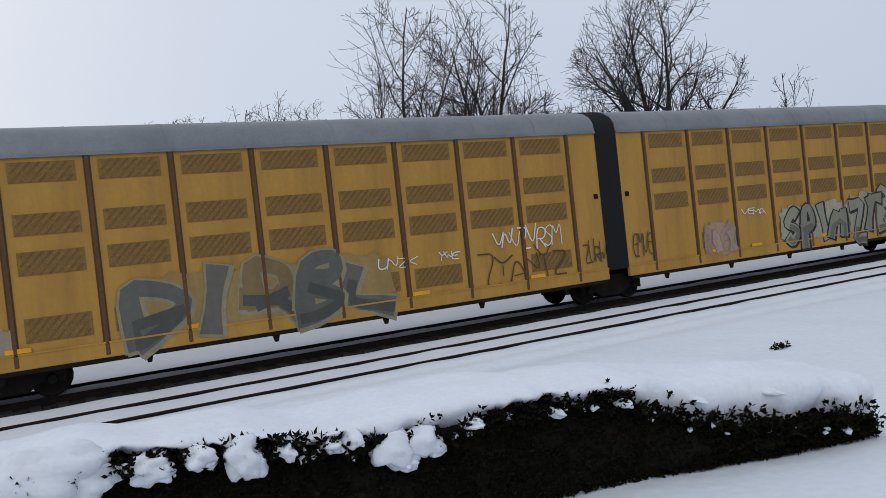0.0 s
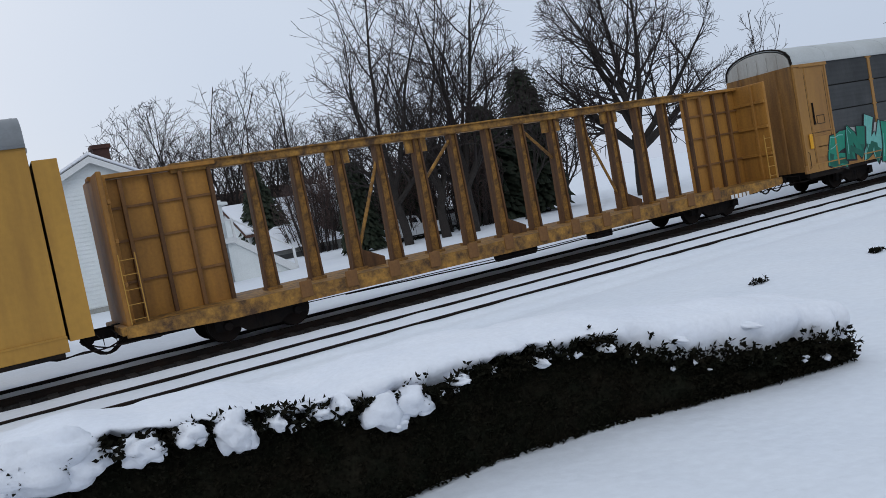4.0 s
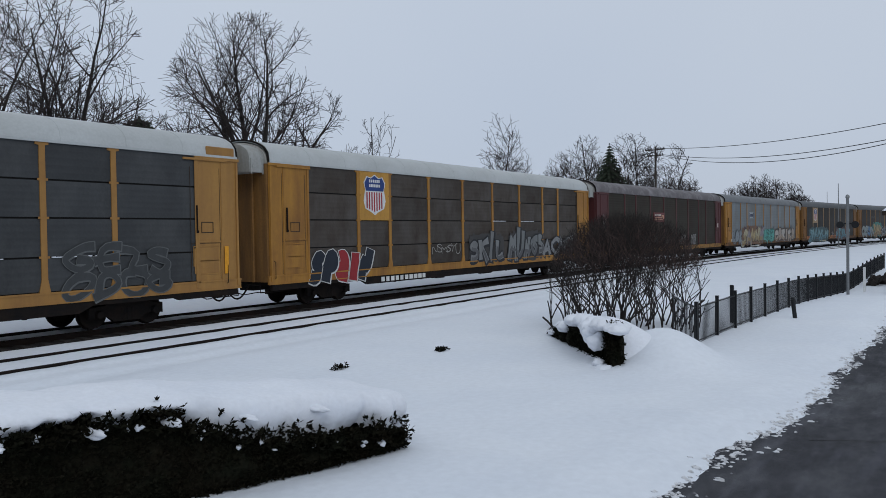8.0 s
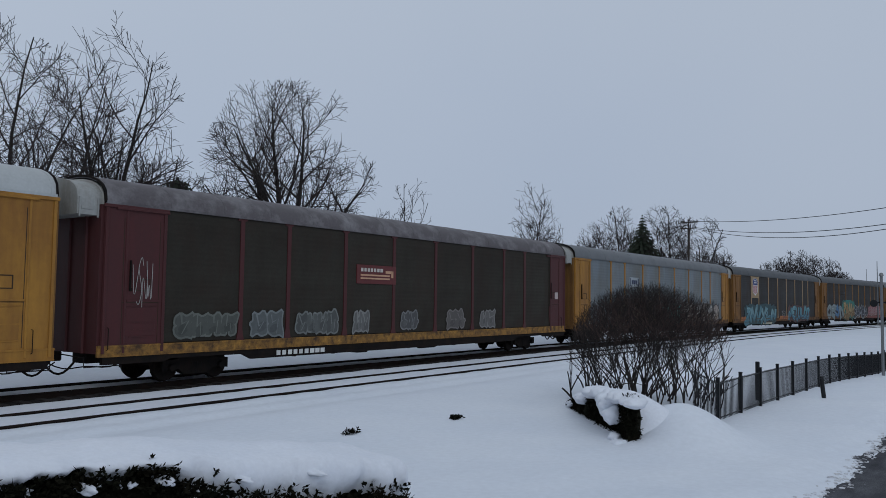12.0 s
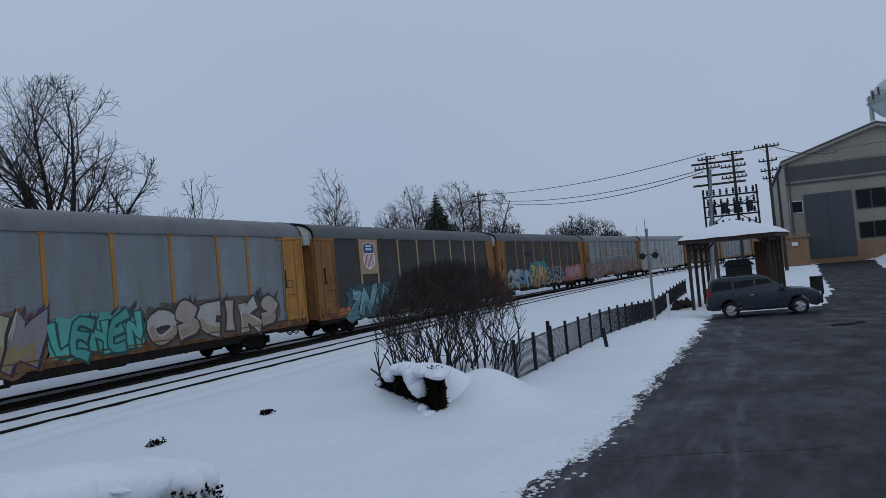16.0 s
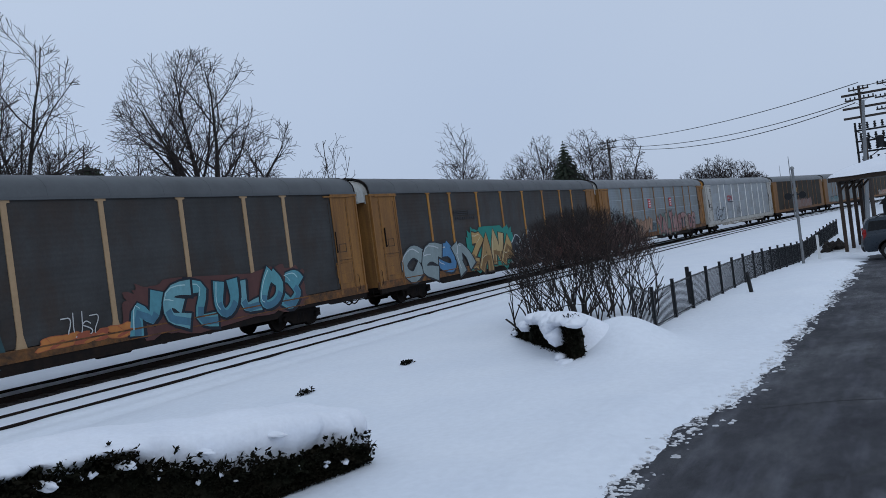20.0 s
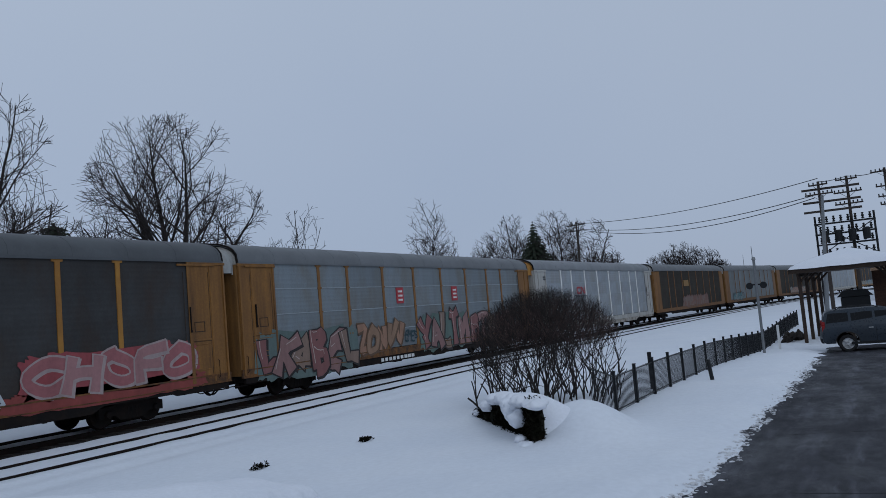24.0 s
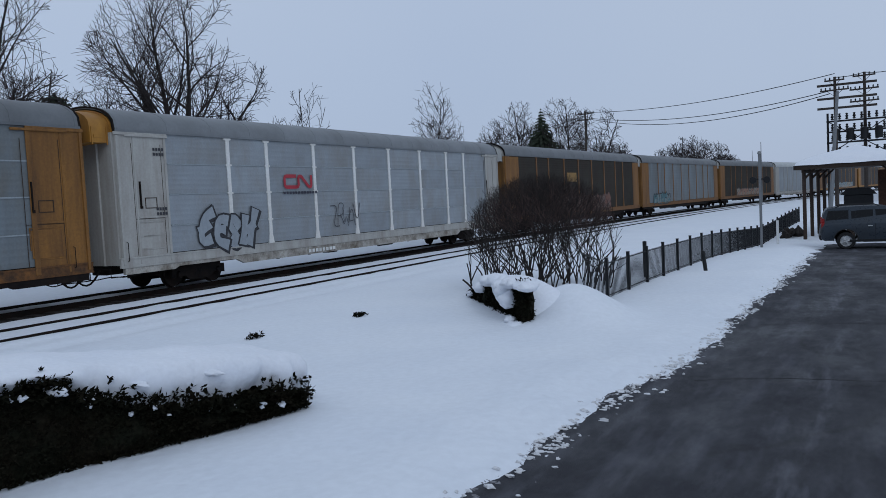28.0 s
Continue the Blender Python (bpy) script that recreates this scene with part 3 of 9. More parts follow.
def m_panel(w, h):
    def make(mb):
        # one pressed sheet with shallow level corrugations
        n = max(4, int(h / 0.16))
        prof = [(0.05, 0.024), (0.006, 0.024)]
        for k in range(1, n):
            z = h * k / n
            prof += [(0.004, z - 0.04), (0.0, z - 0.015), (0.0, z + 0.015), (0.004, z + 0.04)]
        mb.prism(prof + [(0.006, h - 0.022), (0.05, h - 0.022)], 0.012, w - 0.012, "x")
        return mb
    return make


def m_post(z0, z1, w=0.16, clips=True):
    def make(mb):
        mb.prism([(-w / 2, z0 + 0.55), (-w * 1.15, z0 + 0.05), (-w * 1.15, z0), (w * 1.15, z0), (w * 1.15, z0 + 0.05), (w / 2, z0 + 0.55), (w / 2, z1 - 0.12), (w * 1.1, z1 - 0.1), (w * 1.1, z1), (-w * 1.1, z1), (-w * 1.1, z1 - 0.1), (-w / 2, z1 - 0.12)], -0.028, 0.05)
        for z in SHEETS[1:] if clips else ():
            for s in (-1, 1):
                mb.box(s * w * 0.62 - 0.04, s * w * 0.62 + 0.04, -0.034, -0.02, z[0] - 0.03, z[0] + 0.03)
        return mb
    return make


def roof_profile(half=1.52, z0=4.98, rise=0.80, n=12, t=0.0):
    return [(-half * math.cos(math.pi * k / n), z0 + (rise - t) * math.sin(math.pi * k / n) ** 0.75) for k in range(n + 1)]


def m_roof(x0, x1, lift=0.0):
    def make(mb):
        pr = roof_profile(z0=4.98 + lift)
        inner = [(p[0] * 0.97, p[1] - 0.06) for p in pr]
        ring = pr + inner[::-1]
        mb.prism(ring, x0, x1, "x")
        # raised ribs between the sheets
        n = int((x1 - x0) / 1.9)
        for k in range(n + 1):
            x = x0 + 0.12 + (x1 - x0 - 0.24) * k / n
            up = [(p[0] * 1.003, p[1] + 0.006) for p in pr]
            mb.prism(up + [(p[0] * 0.99, p[1] - 0.02) for p in pr][::-1], x - 0.022, x + 0.022, "x")
        # drip rail along both eaves
        for s in (-1, 1):
            mb.box(x0, x1, s * 1.50, s * 1.555, 4.93 + lift, 5.0 + lift)
        return mb
    return make


def m_wheel(mb):
    return mb.lathe([(0.0, -0.062), (0.11, -0.07), (0.13, -0.05), (0.30, -0.03), (0.37, -0.06), (0.42, -0.06), (0.425, 0.045), (0.452, 0.05), (0.452, 0.075), (0.36, 0.075), (0.30, 0.03), (0.1, 0.06), (0.0, 0.06)], 20, "y")


def m_wheelset(mb):
    mb.tube([(0, -0.95, 0), (0, 0.95, 0)], 0.08, 8)
    for sgn in (-1, 1):
        w = m_wheel(MB())
        mb.add([(v[0], sgn * v[1] + sgn * 0.755, v[2]) for v in ((q[0], -q[1], q[2]) for q in w.v)], [f[::-1] if sgn > 0 else f for f in w.f])
    return mb


WHEELSETS = []


def m_sideframe(mb):
    mb.prism([(-1.18, 0.32), (-1.18, 0.62), (-0.7, 0.66), (-0.42, 0.84), (0.42, 0.84), (0.7, 0.66), (1.18, 0.62), (1.18, 0.32), (0.95, 0.36), (0.62, 0.36), (0.42, 0.20), (-0.42, 0.20), (-0.62, 0.36), (-0.95, 0.36)], -0.07, 0.07)
    for s in (-0.89, 0.89):
        mb.lathe([(0.0, -0.16), (0.10, -0.16), (0.12, -0.1), (0.12, 0.0)], 10, "y", (s, 0, 0.42))
    for s in (-0.16, 0.0, 0.16):
        mb.tube([(s, -0.02, 0.24), (s, -0.02, 0.56)], 0.065, 8)
    return mb


def add_truck(car, x):
    tr = part("truck", shared("bolster", lambda mb: mb.box(-0.2, 0.2, -1.0, 1.0, 0.50, 0.82, 0.03).box(-0.9, 0.9, -0.05, 0.05, 0.55, 0.62), black_m, "truck"), None, car, "black cast steel truck caked with grime", (x, 0, 0))
    for y in (-1.0, 1.0):
        o = part("side_frame", shared("sideframe", m_sideframe, black_m, "side_frame"), None, tr, at=(0, y, 0))
        if y > 0:
            o.rotation_euler = (0, 0, math.pi)
    for ax in (-0.89, 0.89):
        WHEELSETS.append(part("wheelset", shared("wheelset", m_wheelset, rail_m, "wheelset"), None, tr, "pair of dark steel wheels on an axle", (ax, 0, 0.452)))
    return tr


def add_coupling(car, x, side):
    def mk(mb):
        mb.box(0, side * 0.62, -0.12, 0.12, 0.72, 0.98, 0.03)
        mb.box(side * 0.5, side * 0.78, -0.17, 0.13, 0.66, 1.0, 0.04)
        return mb
    part("coupler", shared(("coupler", side), mk, black_m, "coupler"), None, car, "black knuckle coupler", (x, 0, 0))

    def hose(mb):
        pts = [(side * (-0.25 + 1.0 * k / 8), -0.45 + 0.05 * k / 8, 0.82 - 0.42 * math.sin(math.pi * k / 8)) for k in range(9)]
        mb.tube(pts, 0.03, 6)
        pts = [(side * (-1.2 + 1.9 * k / 10), -1.15 + 0.05 * k, 0.74 - 0.2 * math.sin(math.pi * k / 10) - 0.06 * math.sin(3 * math.pi * k / 10)) for k in range(11)]
        mb.tube(pts, 0.018, 5)
        mb.tube([(side * -0.9, -1.4, 0.9), (side * -0.9, -1.42, 0.62), (side * 0.15, -1.42, 0.62), (side * 0.15, -1.4, 0.9)], 0.016, 5)
        mb.tube([(side * 0.1, -1.3, 0.86), (side * 0.1, 0.0, 0.92), (side * 0.1, 1.3, 0.86)], 0.018, 5)
        return mb
    part("air_hose", shared(("hose", side), hose, black_m, "air_hose"), None, car, "black hanging air hose and cut lever", (x, 0, 0))


def m_underframe(L):
    def make(mb):
        mb.box(-L / 2 + 0.4, L / 2 - 0.4, -0.35, 0.35, 0.62, 1.05, 0.03)
        mb.box(-7.4, 7.4, -0.9, -0.8, 0.66, 0.9)
        for k in range(-6, 7):
            x = k * L / 14.5
            mb.box(x - 0.06, x + 0.06, -1.45, 1.45, 0.80, 1.0)
        mb.tube([(-5, -1.15, 0.62), (-3, -1.15, 0.55), (3, -1.15, 0.6), (6, -1.15, 0.66)], 0.02, 5)
        mb.tube([(-6.5, -1.25, 0.7), (-2, -1.25, 0.64), (2, -1.25, 0.7), (6.5, -1.25, 0.64)], 0.014, 5)
        mb.tube([(1.4, -0.9, 0.62), (2.5, -0.9, 0.62)], 0.17, 10)
        mb.box(-2.8, -2.2, -1.2, -0.8, 0.48, 0.85, 0.03)
        for x in (-6.1, -4.2, 3.5, 5.3, 6.9):
            mb.box(x - 0.05, x + 0.05, -1.3, -1.2, 0.52, 0.85)
        return mb
    return make


def m_sidesill(x0, x1):
    def make(mb):
        mb.box(x0, x1, -0.03, 0.06, 0.86, 1.17, 0.012)
        mb.box(x0, x1, -0.045, 0.0, 1.12, 1.165)
        mb.box(x0, x1, -0.045, 0.0, 0.86, 0.89)
        return mb
    return make


def m_doorpocket(mb, w):
    # plain panel beside the end door, with frame, latch and a lower step recess
    mb.box(0, w, -0.02, 0.05, 0.95, 4.9, 0.015)
    return mb


POCKET_TRIM = ((0, 0.08, -0.06, 0.95, 4.83), (1.8, 1.9, -0.045, 0.95, 4.83), (0.62, 0.68, -0.04, 0.95, 4.83), (0.7, 1.78, -0.035, 2.32, 2.38), (0.8, 1.6, -0.03, 1.35, 1.40), (0.8, 1.6, -0.03, 1.75, 1.80), (-0.06, 1.98, -0.06, 4.84, 4.93))



def m_enddoor(mb):
    # ribbed folding doors across the end, x = 0 is the outer face
    plan = [(0.5, -1.46), (0.0, -1.46)]
    for k in range(3):
        y = -0.8 + 0.8 * k
        plan += [(0.0, y - 0.06), (-0.05, y - 0.04), (-0.05, y + 0.04), (0.0, y + 0.06)]
    mb.prism((plan + [(0.0, 1.46), (0.5, 1.46)])[::-1], 0.95, 4.9, "z")
    return mb


def m_gable(mb):
    pr = roof_profile(1.44, 4.9, 0.78)
    mb.prism(pr, 0.0, 0.06, "x")
    mb.box(-0.02, 0.75, -1.45, 1.45, 4.86, 4.93)
    for y in (-0.9, -0.45, 0, 0.45, 0.9):
        mb.box(-0.03, 0.0, y - 0.03, y + 0.03, 4.95, 5.45)
    return mb


def m_hood(mb):
    arch = [(-1.36, 4.60)] + roof_profile(1.36, 5.0, 0.62) + [(1.36, 4.60)]
    mb.prism(arch, -0.62, 0.10, "x")
    mb.box(-0.5, -0.2, -1.375, -1.36, 4.74, 4.84)
    for x in (-0.56, -0.05):
        mb.box(x - 0.02, x + 0.02, -1.385, -1.36, 4.54, 5.05)
    return mb


def m_roofedge(mb):
    pr = roof_profile(1.535, 4.98, 0.82)
    return mb.prism(pr + [(p[0] * 0.965, p[1] - 0.05) for p in pr][::-1], -0.03, 0.03, "x")


def m_ladder(mb):
    for x in (0.0, 0.36):
        mb.box(x - 0.012, x + 0.012, -0.075, -0.05, 1.0, 2.6)
    for k in range(5):
        z = 1.1 + 0.34 * k
        mb.tube([(0, -0.065, z), (0.36, -0.065, z)], 0.011, 4)
    return mb


hood_m = mat("weathered_pale_hood", (0.36, 0.37, 0.36), 0.6, dark=(0.20, 0.17, 0.13), amount=0.6, scale=2.2, fine=0.08, streak=True)
lip_m = mat("pale_galvanised_lip", (0.30, 0.335, 0.36), 0.55, dark=(0.20, 0.21, 0.21), amount=0.6, scale=3, fine=0.06)
cb_line_m = mat("dark_seam_grime", (0.05, 0.032, 0.02), 0.8, dark=(0.02, 0.015, 0.012), amount=0.6, scale=4)
white_post_m = mat("bright_white_posts", (0.74, 0.74, 0.73), 0.5, dark=(0.40, 0.33, 0.22), amount=0.5, scale=3.0, fine=0.06, streak=True)
grimy_sill_m = mat("grimy_white_sill", (0.42, 0.40, 0.36), 0.65, dark=(0.10, 0.075, 0.05), amount=0.9, scale=2.2, fine=0.15, streak=False, blotch=0.5)


def autorack(u0, panel, post, end, roof, sill, label, seams=True, hood=None, details=True, lips=None):
    """A covered car carrier whose leading coupling lies u0 metres back in the train."""
    car = thing("autorack_car", label, "rail car", group="cars of the train")
    car["u"] = u0 + HALF
    hooded = u0 > 70
    S = -HALF
    part("underframe", shared("under", m_underframe(26.9), black_m, "underframe"), None, car, "black underframe with brake rods")
    part("inner_wall", shared("inner", lambda mb: mb.box(S + 1.4, -S - 1.4, -1.44, 1.44, 1.0, 4.97), seam_m, "inner_wall"), None, car, "near-black wall painted as the shade in the panel gaps")
    part("roof", shared("roof", m_roof(S + 0.85, -S - 0.85 + TAIL), roof, "roof"), None, car, "arched ribbed metal roof")
    for a, b in zip(POSTS, POSTS[1:]):
        rows = SHEETS if seams else [(1.17, 4.95)]
        for z0, z1 in rows:
            part("side_panel", shared(("panel", round(b - a, 3), round(z1 - z0, 3)), m_panel(b - a, z1 - z0), panel, "side_panel"), None, car, at=(S + a, -1.5, z0))
        for z0, z1 in SHEETS[1:] if lips else ():
            part("seam_lip", shared(("lip", round(b - a, 3)), lambda mb, w=b - a: mb.box(0.03, w - 0.03, -0.014, 0.02, -0.022, 0.022, 0.006), lips, "seam_lip"), None, car, at=(S + a, -1.5, z0))
    part("far_side", shared("far_side", lambda mb: mb.box(S + 0.9, -S - 0.9, 1.46, 1.5, 1.0, 4.97), panel, "far_side"), None, car)
    for p in POSTS[1:-1]:
        part("post", shared(("post", seams), m_post(0.95, 4.97, clips=seams), post, "post"), None, car, at=(S + p, -1.5, 0))
    for y, ry in ((-1.5, 0), (1.5, math.pi)):
        o = part("side_sill", shared("sill", m_sidesill(S + 0.75, -S - 0.75 + TAIL), sill, "side_sill"), None, car, at=(0, y, 0))
        o.rotation_euler = (0, 0, ry)
    # strip standing in for the shadow under the car; grimy white on white cars
    part("lower_sill", shared("lowsill", lambda mb: mb.prism([(S + 0.9, 0.855), (S + 0.9, 0.66), (S + 2.8, 0.66), (S + 3.0, 0.74), (S + 5.6, 0.74), (S + 6.0, 0.56), (-S - 6.0, 0.56), (-S - 5.6, 0.74), (-S - 3.0, 0.74), (-S - 2.8, 0.66), (-S - 0.9 + TAIL, 0.66), (-S - 0.9 + TAIL, 0.855)], -1.52, -1.40), grimy_sill_m if end is white_paint_m else black_m, "lower_sill"), None, car, "grimy lower sill shaped to fill the shadow band under the car")
    if details:
        for x in (S + 1.6, -S - 2.5 + TAIL):
            part("latch_bar", shared("latch", lambda mb: mb.box(0, 0.035, -0.085, -0.02, 2.7, 3.45, 0.005).box(0.0, 0.07, -0.075, -0.02, 2.62, 2.7), black_m, "latch_bar"), None, car, "dark door latch bar", (x, -1.5, 0))
            part("placard", shared("placard", lambda mb: mb.box(0.2, 0.66, -0.030, -0.018, 2.62, 2.645).box(0.2, 0.66, -0.030, -0.018, 2.93, 2.955).box(0.2, 0.225, -0.030, -0.018, 2.645, 2.93).box(0.635, 0.66, -0.030, -0.018, 2.645, 2.93), cb_line_m, "placard"), None, car, "empty placard frame", (x, -1.5, 0))
            part("hatch", shared("hatch", lambda mb: mb.box(-0.12, 0.86, -0.034, -0.018, 2.20, 2.225).box(-0.12, -0.095, -0.034, -0.018, 1.62, 2.20).box(-0.08, 0.84, -0.030, -0.018, 1.40, 2.16, 0.008).box(0.1, 0.6, -0.036, -0.03, 1.74, 1.76).box(0.1, 0.6, -0.036, -0.03, 1.56, 1.58), end, "hatch"), None, car, "low hatch in the end pocket", (x, -1.5, 0))
            part("header_lip", shared("lip", lambda mb: mb.box(-0.45, 1.2, -0.075, -0.015, 4.80, 4.87, 0.012), end, "header_lip"), None, car, "folded lip over the end pocket", (x, -1.5, 0))
            part("seam", shared("pocketseam", lambda mb: mb.box(-0.2, -0.185, -0.026, -0.016, 1.2, 4.6).box(0.92, 0.935, -0.026, -0.016, 1.2, 4.6).box(-0.2, 0.935, -0.028, -0.016, 2.30, 2.315), cb_line_m, "seam"), None, car, "dark weathered seam", (x, -1.5, 0))
    for x, flip, w in ((S + 0.84, False, 1.9), (-S - 0.84 + TAIL, True, 1.64)):
        for yy in (-1.5, 1.5):
            o = part("door_pocket", shared(("pocket", flip, yy), lambda mb: (lambda q: mirrored(mb, q, flip, yy))(m_doorpocket(MB(), w)), end, "door_pocket"), None, car, at=(x, yy, 0))
            for k, (a, b, d, z0, z1) in enumerate(POCKET_TRIM if yy < 0 and details else ()):
                a, b = min(a, w - 0.1), min(b, w + 0.05)
                part("trim_strip", shared(("trim", k, flip), lambda mb: mb.box(-a if flip else a, -b if flip else b, d, -0.015, z0, z1, 0.008), end, "trim_strip"), None, o)
    for x, r in ((S + 0.75, 0), (-S - 0.75 + TAIL, math.pi)):
        o = part("end_door", shared("enddoor", m_enddoor, end_rust_shade_m if end in (tan_m, yellow_m, orange_m) else end, "end_door"), None, car, "smooth folding end door, rusty and shade-toned on yellow, tan and orange cars", (x, 0, 0))
        o.rotation_euler = (0, 0, r)
        if r == 0 and hooded:
            part("end_hood", shared("hood", m_hood, hood or hood_m, "end_hood"), None, car, "weathered hood over the end doors", (x, 0, 0))
        part("roof_edge", shared("roofedge", m_roofedge, black_m, "roof_edge"), None, car, "black edge of the roof end", (x + (0.09 if r == 0 else -0.09), 0, 0))
        g = part("end_gable", shared("gable", m_gable, hood if (hood and r == 0) else white_paint_m, "end_gable"), None, car, "ribbed panel closing the roof end", (x + (0.08 if r == 0 else -0.08), 0, 0))
        g.rotation_euler = (0, 0, r)
    if details:
        part("grab_iron", shared("grab", lambda mb: mb.tube([(0.1, -0.03, 1.05), (0.1, -0.09, 1.07), (0.1, -0.09, 1.62), (0.1, -0.03, 1.64)], 0.012, 5), black_m, "grab_iron"), None, car, "thin grab iron", (S + 0.9, -1.5, 0))
        part("grab_iron", shared("grab", lambda mb: mb, black_m, "grab_iron"), None, car, "thin grab iron", (-S - 1.1, -1.5, 0))
    if u0 < 65:
        part("header_panel", MB().box(-S - 2.05 + TAIL, -S - 0.95 + TAIL, -1.535, -1.47, 4.93, 5.26, 0.02), end, car, "tan panel over the end pocket")
    for x in (S + 4.25, -S - 4.25):
        add_truck(car, x)
    add_coupling(car, S + 0.6, -1)
    add_coupling(car, -S - 0.6, 1)
    CARS.append((car, u0 + HALF, 9.9))
    return car


def mirrored(mb, q, flip, yy):
    """Copies q into mb, turned end for end and side for side as asked."""
    sx, sy = (-1 if flip else 1), (-1 if yy > 0 else 1)
    vs = [(v[0] * sx, v[1] * sy, v[2]) for v in q.v]
    return mb.add(vs, [f if sx * sy > 0 else f[::-1] for f in q.f])


CARS = []
CAR = {}
CAR["green"] = autorack(62.1, grey_m, tan_m, tan_m, roof_pale_m, tan_m, "car carrier with dark grey panels, tan posts and green graffiti")
CAR["shield"] = autorack(90.6, greybrown_m, yellow_m, yellow_m, roof_pale_m, yellow_m, "car carrier with grimy brown-grey panels, yellow posts and a railway shield")
CAR["maroon"] = autorack(119.0, olive_m, maroon_m, maroon_m, roof_purple_m, rusty_yellow_m, "car carrier with olive-brown panels and maroon ends", seams=False)
CAR["pale"] = autorack(147.4, bluegrey_m, yellow_m, yellow_m, roof_mid_m, grimy_orange_m, "car carrier with pale blue-grey panels and yellow posts", seams=False)
CAR["cyan"] = autorack(175.75, darkpanel_m, paletan_m, orange_m, roof_dark_m, grimy_orange_m, "car carrier with smoky grey panels and cyan graffiti", seams=False)
CAR["samba"] = autorack(203.92, darkpanel_m, yellow_m, orange_m, roof_dark_m, grimy_orange_m, "car carrier with dark grey panels and a row of painted letters", seams=False)
CAR["pink"] = autorack(231.78, bluegrey_m, orange_m, orange_m, roof_mid_m, grimy_orange_m, "car carrier with pale panels, two red logos and pink graffiti", lips=lip_m)
CAR["white"] = autorack(260.0, palegrey_m, white_post_m, white_paint_m, roof_grey_m, white_paint_m, "car carrier with pale grey panels and white posts", hood=yellow_m, lips=lip_m)
CAR["t1"] = autorack(288.3, olive_m, post_rust_m, orange_m, roof_mid_m, post_rust_m, "car carrier with olive-brown panels and rusty orange ends", seams=False, details=False)
CAR["t2"] = autorack(316.5, bluegrey_m, orange_m, orange_m, roof_mid_m, post_rust_m, "car carrier with grey panels and yellow ends", seams=False, details=False)
CAR["t3"] = autorack(344.9, olive_m, post_rust_m, orange_m, roof_mid_m, post_rust_m, "car carrier with grimy brown panels", seams=False, details=False)
CAR["t4"] = autorack(373.3, palegrey_m, white_paint_m, white_paint_m, roof_pale_m, white_paint_m, "car carrier with pale grey panels and white posts", seams=False, details=False)
CAR["t5"] = autorack(401.7, darkpanel_m, yellow_m, orange_m, roof_grey_m, yellow_m, "car carrier with dark grey panels and yellow ends", seams=False, details=False)
CAR["t6"] = autorack(430.1, greybrown_m, yellow_m, yellow_m, roof_pale_m, yellow_m, "car carrier with brown-grey panels and yellow ends", seams=False, details=False)
CAR["t7"] = autorack(458.5, grey_m, orange_m, yellow_m, roof_grey_m, yellow_m, "car carrier with grey panels and yellow ends", seams=False, details=False)

# ---- the articulated yellow pair ----
art_post_m = mat("rust_streaked_art_posts", (0.12, 0.058, 0.022), 0.7, dark=(0.06, 0.03, 0.015), amount=0.7, scale=3, fine=0.15, streak=True)


